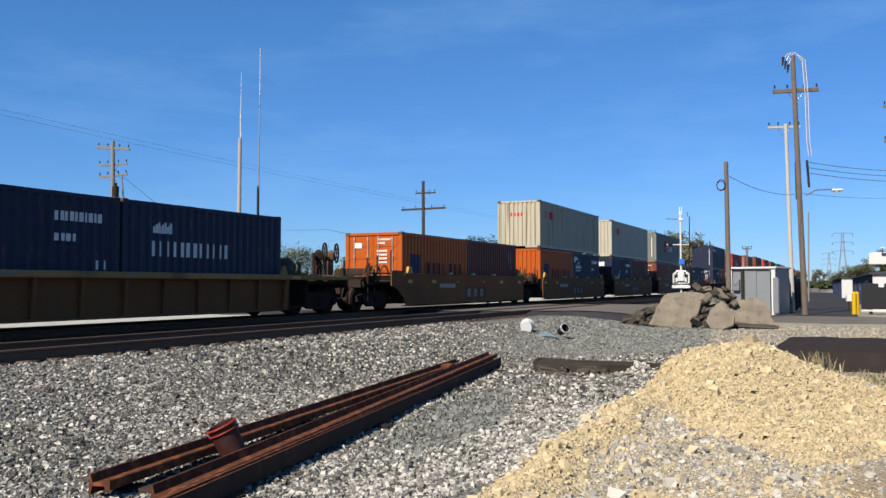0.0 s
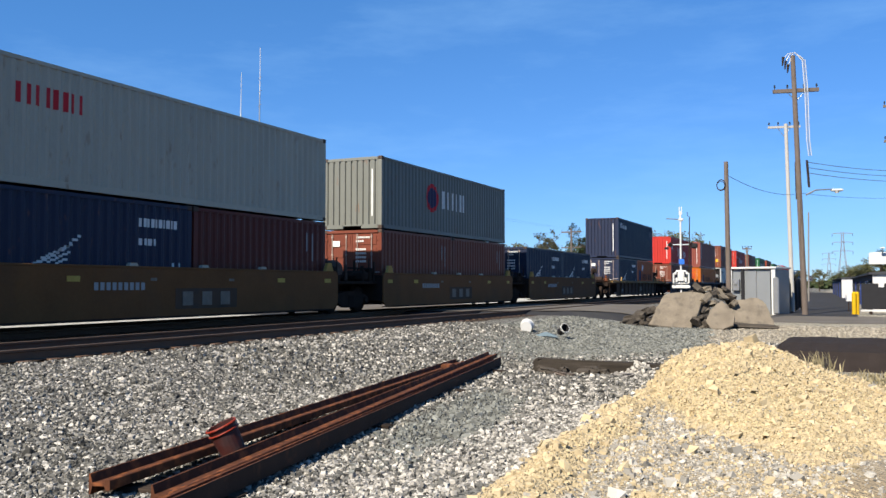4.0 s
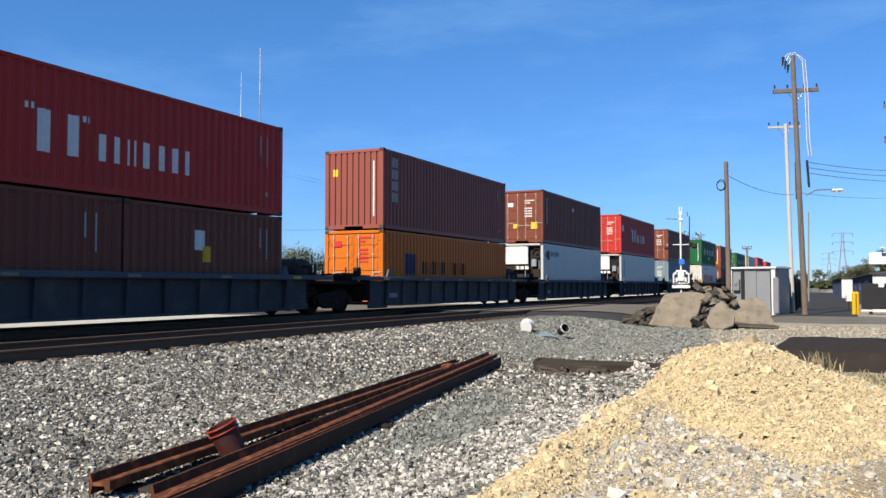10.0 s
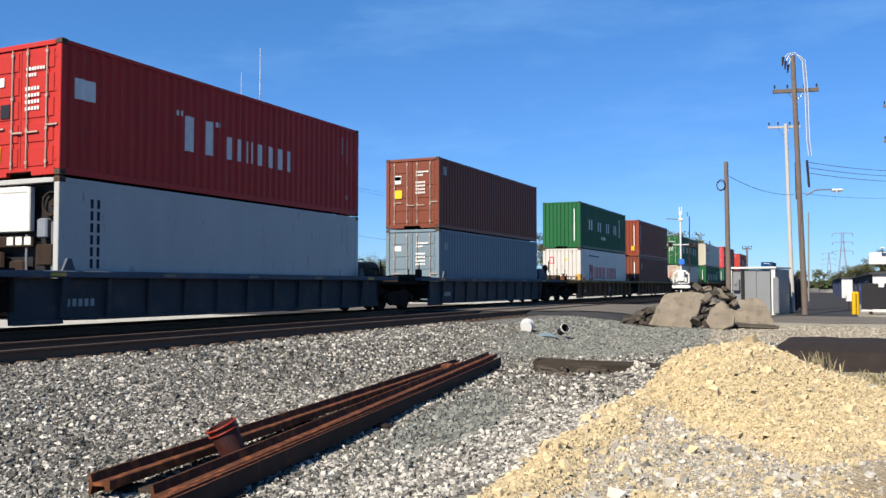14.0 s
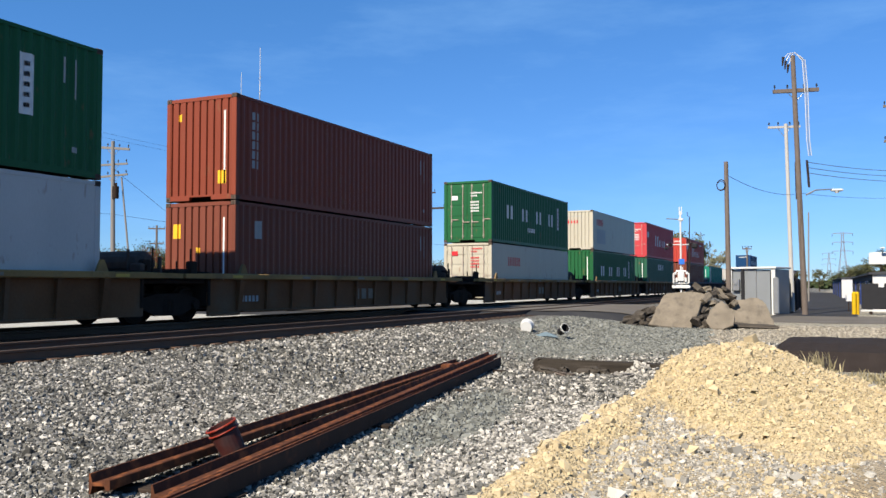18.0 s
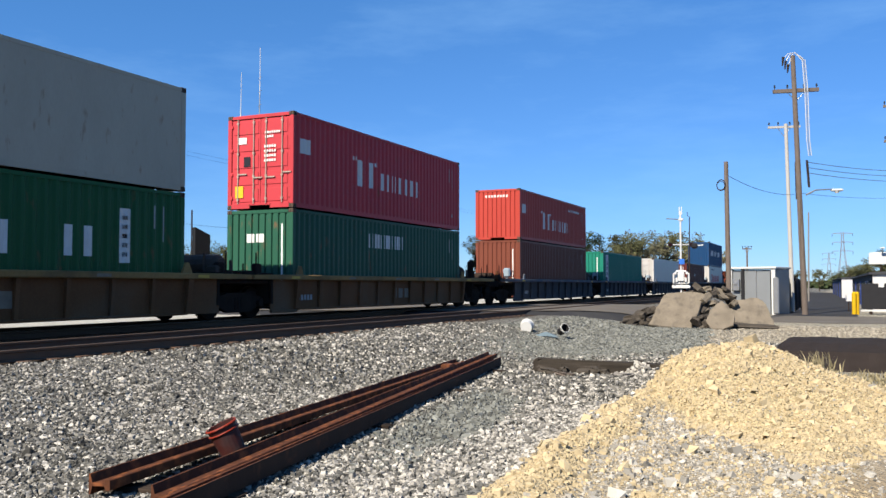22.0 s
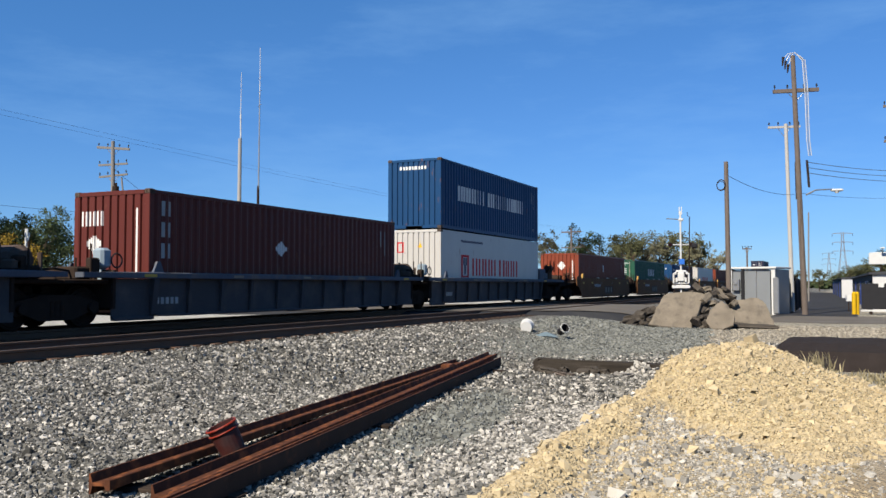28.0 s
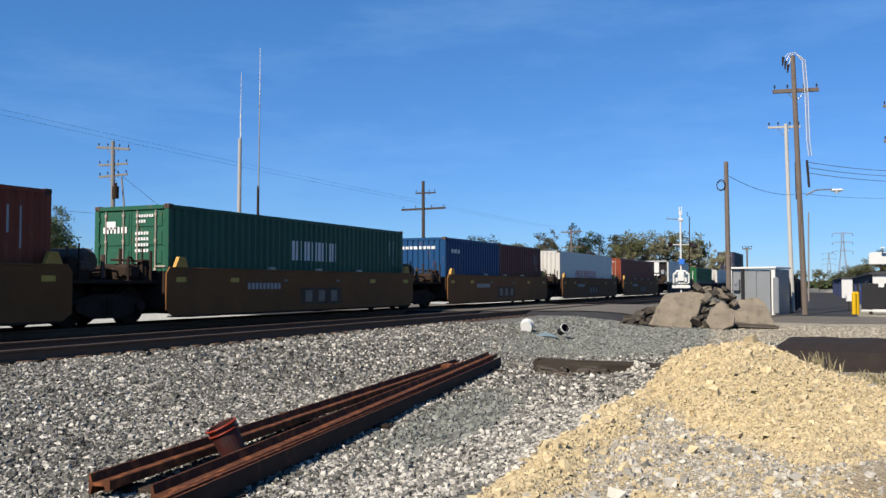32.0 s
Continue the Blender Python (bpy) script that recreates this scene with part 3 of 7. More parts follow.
def container(paint_key, L, H, front, label, marks=(), smooth_side=False, frame_key=None):
    """front: wall, door or reefer (the cooling machine). marks: (side or end, colour, bars)."""
    c = PAINT[paint_key]
    fr = PAINT[frame_key or paint_key]
    t = thing("shipping_container", label, "container")
    hl, hw = L / 2, CW / 2
    P = lambda name, key, fn, m: part(name, shared((name, *key), fn, m), m, t)
    near = P("side_wall", (L, H, smooth_side), lambda: to_side(corrugated(0.14, L - 0.14, 0.15, H - 0.09, 0.02, smooth_side), L), c)
    far = P("side_wall", (L, H, smooth_side), None, c)
    far.matrix_basis = pose(0, 0, 0, 0, 0, 180)
    P("roof", (L, H), lambda: join(*[box(0, -hl + 0.12 + (k + 0.5) * (L - 0.24) / int(L / 0.6), H - 0.035, CW - 0.1, (L - 0.24) / int(L / 0.6) - (0.06 if k % 2 else 0), 0.05 if k % 2 else 0.036) for k in range(int(L / 0.6))]), c)
    P("floor", (L,), lambda: box(0, 0, 0.13, CW - 0.12, L - 0.2, 0.06), DIRT)
    for s in (-1, 1):
        P("top_rail", (L, H, s), lambda: box(s * (hw - 0.035), 0, H - 0.06, 0.07, L - 0.32, 0.08), fr)
        P("bottom_rail", (L, s), lambda: box(s * (hw - 0.04), 0, 0.09, 0.08, L - 0.32, 0.14), fr)
    for sy in (-1, 1):
        P("header", (L, H, sy), lambda: box(0, sy * (hl - 0.05), H - 0.07, CW - 0.34, 0.1, 0.11, 0.01), fr)
        P("sill", (L, sy), lambda: join(box(-0.72, sy * (hl - 0.05), 0.09, 0.68, 0.1, 0.14), box(0.72, sy * (hl - 0.05), 0.09, 0.68, 0.1, 0.14), box(0, sy * (hl - 0.05), 0.135, 0.8, 0.1, 0.05)), fr)
        for sx in (-1, 1):
            P("corner_post", (L, H, sx, sy), lambda: box(sx * (hw - 0.075), sy * (hl - 0.08), H / 2, 0.15, 0.16, H - 0.24, 0.012), fr)
            for zz in (0.059, H - 0.059):
                P("corner_casting", (L, H, sx, sy, zz), lambda: join(box(sx * (hw - 0.081), sy * (hl - 0.089), zz, 0.166, 0.182, 0.122, 0.012), box(sx * (hw - 0.001), sy * (hl - 0.089), zz, 0.006, 0.09, 0.05), box(sx * (hw - 0.081), sy * (hl - 0.001), zz, 0.05, 0.006, 0.08)), CASTING)
    P("back_wall", (L, H), lambda: box(0, hl - 0.07, H / 2, CW - 0.32, 0.04, H - 0.28), c)
    if front == "wall":
        P("end_wall", (L, H), lambda: to_end(corrugated(0.15, CW - 0.15, 0.16, H - 0.12, 0.02, False, END_WAVE), L), c)
    elif front == "door":
        for s in (-1, 1):
            def door():
                w = CW / 2 - 0.17
                g = [box(s * (w / 2 + 0.008), -hl + 0.055, H / 2, w, 0.04, H - 0.30)]
                g += [box(s * (w / 2 + 0.008), -hl + 0.028, 0.16 + (k + 0.5) * (H - 0.3) / 5, w - 0.12, 0.024, (H - 0.3) / 5 - 0.11, 0.011) for k in range(5)]
                g += [box(s * (w + 0.03), -hl + 0.02, 0.35 + k * (H - 0.7) / 3, 0.10, 0.05, 0.10, 0.01) for k in range(4)]
                return join(*g)
            d = P("door", (L, H, s), door, c)
            for k, u in enumerate((0.22, 0.78)):
                def rod():
                    x = s * (CW / 2 - 0.17) * u
                    g = [tube((x, -hl - 0.012, 0.16), (x, -hl - 0.012, H - 0.14), 0.017, n=6)]
                    g += [box(x, -hl, z, 0.07, 0.05, 0.06) for z in (0.3, 1.0, 1.7, H - 0.25)]
                    g += [box(x + 0.17, -hl - 0.018, 0.95 + 0.12 * k, 0.34, 0.02, 0.035)]
                    return join(*g)
                part("locking_rod", shared(("locking_rod", L, H, s, k), rod, ROD), ROD, d, "dull steel locking rod")
    else:
        P("machine_recess", (L, H), lambda: box(0, -hl + 0.30, H / 2, CW - 0.32, 0.04, H - 0.28), BLACK)
        P("machine_panel", (L, H, 0), lambda: join(box(-0.36, -hl + 0.09, H - 0.66, 1.40, 0.14, 0.98, 0.02), box(-0.36, -hl + 0.05, H - 0.30, 1.2, 0.06, 0.05, 0.01)), WHITEP)
        P("fan_ring", (L, H), lambda: join(torus((0.78, -hl + 0.20, H - 0.55), (0, 1, 0), 0.25, 0.03), tube((0.78, -hl + 0.24, H - 0.55), (0.78, -hl + 0.18, H - 0.55), 0.07)), DIRT)
        P("service_box", (L, H), lambda: box(0.66, -hl + 0.14, H - 1.08, 0.30, 0.18, 0.42, 0.03), GALV)
        P("lower_guard", (L, H), lambda: join(box(-0.35, -hl + 0.10, H - 1.36, 1.5, 0.10, 0.26, 0.03), box(-0.55, -hl + 0.10, 0.55, 0.9, 0.12, 0.6, 0.05)), DIRT)
        for k in range(3):
            P("small_plate", (L, H, k), lambda: box(-0.28 + 0.27 * k, -hl + 0.045, H - 1.34, 0.20, 0.012, 0.18, 0.004), WHITEP)
        P("compressor", (L, H), lambda: join(tube((0.1, -hl + 0.2, 0.75), (0.8, -hl + 0.2, 0.75), 0.17, n=12), box(0.75, -hl + 0.14, 1.25, 0.5, 0.2, 0.45, 0.02)), DIRT)
        P("pipe", (L, H), lambda: join(tube((0.15, -hl + 0.12, 0.9), (0.15, -hl + 0.12, H - 1.2), 0.03, n=6), tube((0.95, -hl + 0.1, 0.3), (0.95, -hl + 0.1, H - 0.95), 0.03, n=6), tube((0.2, -hl + 0.12, 0.3), (0.95, -hl + 0.12, 0.3), 0.025, n=6)), GALV)
        P("control_box", (L, H), lambda: join(box(-0.1, -hl + 0.12, 0.95, 0.5, 0.12, 0.42, 0.05), box(-0.75, -hl + 0.12, 1.15, 0.45, 0.12, 0.4, 0.05)), DIRT)
    for where, colour, bars in marks:
        shapes = [list(q) if isinstance(q[0], tuple) else [q] for q in bars]
        high = lambda qs: max(q[1] + q[3] for q in qs) - min(q[1] for q in qs)
        small = [q for qs in shapes if high(qs) < 0.34 for q in qs]
        sets = [("letter_block", qs) for qs in shapes if high(qs) >= 0.34] + ([("lettering", small)] if small else [])
        for name, qs in sets:
            if where == "side":
                g = to_side(sticker(qs, smooth_side), L)
            else:
                lift = 0.0 if front == "wall" else 0.012
                g = to_end(sticker(qs, front != "wall", END_WAVE), L)
                g = ([(x, y - lift, z) for x, y, z in g[0]], g[1])
            m_ = part(name, g, MARK[colour], t, colour + " painted mark")
            if name == "lettering":
                tagged(m_, kind="stuff")
    return t


# marks of the different liveries, all as plain blocks
def m_codes(L, H, colour="white"):
    # white codes go grey on the side wall, its shade put into their colour
    return [("side", "grey" if colour == "white" else colour, [(L - 1.05, H - 0.95, 0.05, 0.55), (L - 0.75, H - 1.25, 0.05, 0.85), (L - 0.8, 0.5, 0.16, 0.12)]), ("end", colour, [(CW - 0.42, 0.45, 0.055, H - 0.9)])]


def m_doors(colour="white"):
    return [("end", colour, code_rows(1.40, 2.28, (7, 4), 0.055, 0.07) + code_rows(1.38, 1.85, (5, 5, 5, 5), 0.06, 0.075) + [(0.42, 2.0, 0.30, 0.20)])]


def m_tworow(L, H):
    return [("side", "white", code_rows(L - 1.75, H - 0.62, (10,), 0.085, 0.20) + code_rows(L - 1.75, H - 1.05, (4,), 0.10, 0.16) + [(L - 0.65, 0.95, 0.08, 0.2), (L - 0.45, 0.95, 0.08, 0.2)])]


def m_wing(u, z, k=1.0, word=True):
    """A spread wing drawn in thin rising strokes over a row of small bars."""
    w = [(u + 0.11 * k * i, z + k * (0.02 + 0.055 * i - 0.10 * math.sin(i * 0.26)), 0.12 * k, 0.055 * k) for i in range(13)]
    for f, (start, rise, n) in enumerate(((0.42, 0.10, 8), (0.56, 0.02, 6), (0.66, -0.05, 4), (0.74, -0.11, 2))):
        w += [(u + k * (start + 0.10 * i), z + k * (rise + 0.10 + 0.042 * i), 0.11 * k, 0.045 * k) for i in range(n)]
    text = [(u - 0.35 + 0.155 * i, z - 0.30, 0.10, 0.22) for i in range(13) if i != 3]
    return [("side", "white", w + (text if word else []))]


def m_diamond(u, z):
    """Two small placards standing on a corner, side by side."""
    return [("side", "white", [(u + c + 0.045 * i, z - 0.20 + 0.045 * abs(4 - i) + 0.12 * c, 0.045, 0.40 - 0.09 * abs(4 - i)) for c in (0.0, 0.40) for i in range(9)])]


def m_disc(colour, u, z, r, lift):
    """A round badge in level strips."""
    rows = [(k + 0.5) / 7 - 1 for k in range(14)]
    return [("side", colour, [tuple((u - r * math.sqrt(1 - q * q), z + r * (q - 1 / 14), 2 * r * math.sqrt(1 - q * q), r / 7, lift) for q in rows)])]


def m_word(colour, u, z, widths, h, gap):
    return [("side", colour, blocks(u, z, widths, h, gap))]


def m_vertical(colour, u, H, n, h=0.24, w=0.22, gap=0.09):
    return [("side", colour, column(u, H - 0.62, n, w, h, gap))]


def m_bigword(H):
    z = H - 1.86
    mark = bars_of(3.80, z, 1.05, 0.88)
    return [("side", "white", [mark]), ("side", "white", blocks(5.36, z, (0.72, 0.30, 0.86, 0.70), 0.60, 0.14)), ("side", "white", [(3.5, z + 0.84, 0.07, 0.13), (3.62, z + 0.84, 0.07, 0.13), (4.95, z + 0.78, 0.07, 0.13), (5.07, z + 0.78, 0.07, 0.13), (0.38, H - 1.22, 0.58, 0.45)])]


def m_wide(H):
    z = H - 1.66
    out = [bars_of(2.12, z, 0.76, 0.66), bars_of(4.22, z, 0.80, 0.62), bars_of(6.42, z, 0.80, 0.66), bars_of(8.58, z, 0.76, 0.66)]
    return [("side", "white", out + [(10.08, z - 0.12, 0.36, 1.24)] + [(5.15 + 0.13 * i, z - 0.52, 0.09, 0.22) for i in range(9)]), ("side", "dark", [(10.20, z + 0.02 + 0.21 * i, 0.12, 0.10) for i in range(5)])]


def m_rings(H, end=True):
    z = H - 0.95
    out = m_word("red", 0.95, z, (0.42, 0.42, 0.42, 0.34), 0.42, 0.03)
    if end:
        out += [("end", "red", blocks(0.72, z + 0.10, (0.18, 0.18, 0.18, 0.14), 0.19, 0.02))]
    return out


def m_redword(H):
    z = H - 1.88
    logo = ((2.06, z - 0.08, 0.18, 0.97), (2.72, z - 0.08, 0.18, 0.97), (2.24, z + 0.79, 0.48, 0.10), (2.24, z - 0.08, 0.48, 0.08))
    return [("side", "red", [logo]), ("side", "blue", [((2.40, z + 0.05, 0.16, 0.40), (2.30, z + 0.45, 0.14, 0.32), (2.52, z + 0.45, 0.14, 0.32))]),
            ("side", "red", blocks(3.26, z, (0.66, 0.66, 0.66, 0.66, -0.20, 0.84, 0.17, 0.66, 0.70), 0.77, 0.075)), ("side", "blue", code_rows(2.05, H - 0.46, (22,), 0.075, 0.10)), ("end", "red", [((0.42, H - 0.95, 0.06, 0.44), (0.66, H - 0.95, 0.06, 0.44), (0.48, H - 0.57, 0.18, 0.06), (0.48, H - 0.95, 0.18, 0.05))]), ("end", "yellow", [(1.40 + 0.035 * i, H - 0.75, 0.035, 0.07 + 0.09 * min(i, 4 - i)) for i in range(5)])]


def m_darkword(L, H):
    if L > 10:
        return [("side", "blue", [(1.7, H * 0.38, 0.95, 0.8)])] + m_word("dark", 3.2, H * 0.40, (0.42, 0.36, 0.36, 0.36, 0.36, -0.2, 0.4, 0.13, 0.36, 0.36, 0.36), 0.5, 0.06)
    return [("side", "blue", [(0.75, H * 0.38, 0.85, 0.8)])] + m_word("dark", 1.95, H * 0.40, (0.36, 0.30, 0.30, 0.30, 0.30, -0.15, 0.34, 0.12, 0.3, 0.3, 0.3), 0.46, 0.05)


L_NAVY = "dark navy corrugated steel container with white markings"
LOADS = [  # leading edge at the start, car, lower deck, upper deck; a box is paint, length, height, end, label, marks, smooth
    (8.47, "B_yellow", [("navy", L20, H_STD, "wall", L_NAVY, m_tworow(L20, H_STD) + m_wing(1.2, 0.9)), ("navy", L20, H_STD, "wall", L_NAVY, [("side", "white", [(1.0 + 0.07 * i, 1.85, 0.06, 0.16 + 0.05 * (i % 3)) for i in range(9)])] + m_word("white", 0.95, 1.30, (0.36,) * 6, 0.36, 0.12))], None),
    (28.19, "A", [("orange", L20, H_STD, "door", "bright orange short container with dark lettering and closed doors", m_darkword(L20, H_STD) + m_doors()), ("maroon", L20, H_STD, "wall", "dull maroon short steel container", m_codes(L20, H_STD))], None),
    (44.13, "A", [("orange", L20, H_STD, "wall", "bright orange short container with dark lettering", m_darkword(L20, H_STD)), ("navy", L20, H_STD, "wall", L_NAVY, m_tworow(L20, H_STD) + m_diamond(0.35, 2.16) + m_wing(0.85, 1.80, 0.55, False) + [("side", "white", [(0.60 + 0.102 * i, 1.62, 0.07, 0.17) for i in range(13) if i != 3] + [(0.75 + 0.08 * i, 1.46, 0.05, 0.09) for i in range(12)])])], ("grey", L40, H_STD, "wall", "stained pale grey long container with small red marks", m_rings(H_STD))),
    (59.83, "A", [("navy", L20, H_STD, "wall", L_NAVY, m_tworow(L20, H_STD) + m_wing(1.2, 0.95) + [("end", "white", [(0.5, 1.95, 1.4, 0.3)])]), ("maroon", L20, H_STD, "wall", "dull maroon short steel container", m_codes(L20, H_STD))], ("cream", L40, H_STD, "wall", "cream white long container with small red marks", m_rings(H_STD))),
    (75.64, "A", [("brown", L20, H_STD, "door", "red-brown short container with closed doors", m_codes(L20, H_STD)[:1] + m_doors()), ("brown", L20, H_STD, "wall", "red-brown short steel container", m_codes(L20, H_STD)[:1])], ("slate", L40, H_STD, "wall", "grey-green long container with white blocks and a round badge", m_word("white", 5.1, 1.1, (0.75, 0.62, 0.5), 0.72, 0.2) + m_disc("red", 4.18, 1.45, 0.56, 0.0) + m_disc("blue", 4.18, 1.45, 0.40, 0.004) + m_codes(L40, H_STD))),
    (90.95, "A", [("navy", L20, H_STD, "door", L_NAVY, m_tworow(L20, H_STD) + m_wing(1.2, 0.95) + m_doors()), ("navy", L20, H_STD, "wall", L_NAVY, m_tworow(L20, H_STD) + m_wing(1.2, 0.95))], None),
    (110.84, "B_dark", [("navy", L20, H_STD, "door", "navy short container with white placards on its doors", m_tworow(L20, H_STD) + m_wing(1.3, 0.95) + m_doors() + [("end", "white", [(1.42, 0.75, 0.5, 0.28), (0.4, 0.9, 0.35, 0.2)])]), ("orange", L20, H_STD, "wall", "orange short container with dark lettering", m_darkword(L20, H_STD) + [("side", "white", [(1.9, 1.75, 0.2, 0.35), (2.15, 1.85, 0.2, 0.4)])])], ("navy", L40, H_HC, "wall", "dark navy tall container with a small white emblem", [("side", "white", [(0.6, 2.2 + 0.1 * i, 0.75, 0.05) for i in range(4)])] + m_word("white", 1.55, 2.15, (0.36, 0.36, 0.36), 0.28, 0.05) + m_codes(L40, H_HC))),
    (131.65, "B_blue", [("brown", L20, H_STD, "door", "red-brown short container with closed doors", m_vertical("white", 0.45, H_STD, 6) + m_doors() + m_codes(L20, H_STD)[:1]), ("brown", L20, H_STD, "wall", "red-brown short container with a pale patch", [("side", "white", [(2.4, 1.5, 0.35, 0.5)]), ("side", "yellow", [(2.7, 1.2, 0.3, 0.4)])] + m_codes(L20, H_STD)[:1])], ("red", L40, H_STD, "wall", "bright red long container with large white lettering blocks", m_bigword(H_STD) + m_codes(L40, H_STD))),
    (149.88, "B_blue", [("amber", L40, H_STD, "door", "amber yellow long container with dark lettering and closed doors", m_darkword(L40, H_STD) + m_doors("red"))], ("salmon", L40, H_HC, "wall", "faded brick-pink tall container with upright pale marks", m_vertical("grey", 0.75, H_HC, 4, 0.34, 0.36, 0.08) + m_codes(L40, H_HC) + [("end", "yellow", [(0.35, H_HC - 0.95, 0.2, 0.26)])])),
    (167.77, "B_blue", [("dullwhite", L40, H_HC, "reefer", "smooth white refrigerated container with its cooling machine", [("side", "blue", [(0.7, 2.0, 0.45, 0.5), (0.5, 2.15, 0.25, 0.25)])] + m_word("blue", 1.35, 2.2, (0.2,) * 6, 0.26, 0.06) + m_codes(L40, H_HC, "grey")[:1], True)], ("brown", L40, H_HC, "door", "red-brown tall container with closed doors", m_vertical("grey", 0.75, H_HC, 6, 0.2, 0.26, 0.05) + m_doors() + [("end", "yellow", [(1.75, 0.75, 0.36, 0.36), (0.72, 0.8, 0.22, 0.24)]), ("side", "white", [(5.6, 2.1, 0.25, 0.2)])])),
    (185.81, "B_blue", [("dullwhite", L40, H_HC, "reefer", "smooth white refrigerated container with its cooling machine", m_vertical("dark", 0.85, H_HC, 6, 0.2, 0.26, 0.06) + m_codes(L40, H_HC, "grey")[:1], True)], ("red", L40, H_HC, "door", "bright red tall container with large white lettering blocks", m_bigword(H_HC) + m_codes(L40, H_HC)[:1] + m_doors() + [("end", "yellow", [(0.3, 0.35, 0.34, 0.34)]), ("end", "dark", [(0.62, 1.3, 0.28, 0.3)])])),
    (204.36, "B_blue", [("steelblue", L40, H_HC, "door", "dull steel-blue tall container with closed doors", m_doors() + [("side", "grey", [(0.55, 2.05, 0.3, 0.3)])])], ("brown", L40, H_HC, "door", "red-brown tall container with closed doors", m_doors() + [("end", "yellow", [(0.4, 1.25, 0.34, 0.34)]), ("end", "white", [(0.4, 1.85, 0.3, 0.3)]), ("side", "grey", [(0.5, 2.2, 0.3, 0.35)])])),
    (224.89, "B_brown", [("white", L40, H_HC, "wall", "white tall container with red lettering blocks", m_redword(H_HC), True)], ("green", L40, H_HC, "wall", "deep green tall container with wide-set white blocks", m_wide(H_HC) + m_codes(L40, H_HC))),
    (241.7, "B_brown", [("brown", L40, H_HC, "wall", "red-brown tall steel container", [("side", "grey", [(0.85, 1.9, 0.32, 0.5)]), ("end", "yellow", [(0.28, 1.9, 0.26, 0.4), (1.1, 1.5, 0.12, 0.14)])] + m_codes(L40, H_HC))], ("rustred", L40, H_HC, "wall", "orange-brown tall container with upright pale marks", m_vertical("grey", 0.75, H_HC, 6, 0.22, 0.28, 0.05) + m_codes(L40, H_HC) + [("end", "yellow", [(1.82, 0.45, 0.28, 0.36), (0.42, 2.25, 0.12, 0.2)])])),
    (260.22, "B_brown", [("cream", L40, H_STD, "door", "off-white long container with red marks and closed doors", m_word("red", 2.2, 1.55, (0.42, 0.42, 0.42, 0.3), 0.42, 0.04) + m_doors("red"), True)], ("green", L40, H_HC, "door", "deep green tall container with closed doors and white blocks", m_wide(H_HC) + m_doors())),
    (278.0, "B_brown", [("green", L40, H_HC, "wall", "deep green tall container with wide-set white blocks", m_wide(H_HC) + m_codes(L40, H_HC))], ("cream", L40, H_STD, "wall", "cream white long container with small red marks", m_rings(H_STD) + [("side", "grey", [(0.95, 0.45, 2.3, 0.95)])] + [("end", "grey", [(0.75 + 0.11 * i, 2.15, 0.05, 0.12) for i in range(9)])], True)),
    (294.80, "B_brown", [("darkgreen", L40, H_HC, "wall", "dark green tall container with white blocks", m_word("white", 4.55, 1.90, (0.36, 0.36, 0.36, 0.14, 0.36, 0.36, 0.28), 0.48, 0.05) + m_codes(L40, H_HC) + [("end", "white", [(0.75, 1.9, 0.28, 0.26), (1.1, 1.9, 0.28, 0.26)])])], ("crimson", L40, H_HC, "door", "faded crimson tall container with white blocks and closed doors", m_bigword(H_HC) + m_codes(L40, H_HC)[:1] + m_doors() + [("end", "yellow", [(0.3, 0.35, 0.3, 0.36)]), ("end", "dark", [(0.62, 1.3, 0.24, 0.3)])])),
    (314.53, "B_blue", [("brown", L40, H_HC, "wall", "red-brown tall steel container", m_codes(L40, H_HC))], ("scarlet", L40, H_STD, "wall", "orange-red long container with large white lettering blocks", m_bigword(H_STD) + [("side", "white", [(8.5 + 0.13 * i, H_STD - 0.55, 0.09, 0.12) for i in range(18)]), ("end", "white", [(0.55 + 0.16 * i, H_STD - 0.42, 0.10, 0.12) for i in range(8)])] + m_codes(L40, H_STD)[:1])),
    (331.02, "B_blue", [("teal", L40, H_HC, "wall", "teal green tall container with a white upright panel", [("side", "white", [(0.8, 0.3, 0.62, 2.4)]), ("side", "dark", [(0.98, 0.55 + 0.36 * i, 0.24, 0.22) for i in range(5)]), ("end", "white", [(1.98, 0.6, 0.06, 1.9)]), ("end", "yellow", [(1.0, 1.75, 0.1, 0.16)])])], None),
    (348.04, "B_blue", [("white", L40, H_HC, "door", "white refrigerated container with closed doors", m_doors("grey") + [("side", "grey", [(L40 - 1.4, 1.9, 0.1, 0.22), (L40 - 1.1, 1.9, 0.1, 0.22)])], True)], None),
    (365.12, "B_blue", [("maroon", L40, H_HC, "wall", "dark red-brown tall container with white end marks", m_vertical("grey", 0.45, H_HC, 3, 0.36, 0.3, 0.15) + [("side", "white", [(5.0 + 0.08 * i, 1.6 - 0.05 * (3 - abs(3 - i)), 0.07, 0.12 + 0.1 * (3 - abs(3 - i))) for i in range(7)]), ("end", "white", blocks(0.25, 2.05, (0.2, 0.2, 0.2), 0.36, 0.05) + [(0.42 + 0.07 * i, 1.55 - 0.06 * (3 - abs(3 - i)), 0.06, 0.14 + 0.1 * (3 - abs(3 - i))) for i in range(7)])] + m_codes(L40, H_HC))], None),
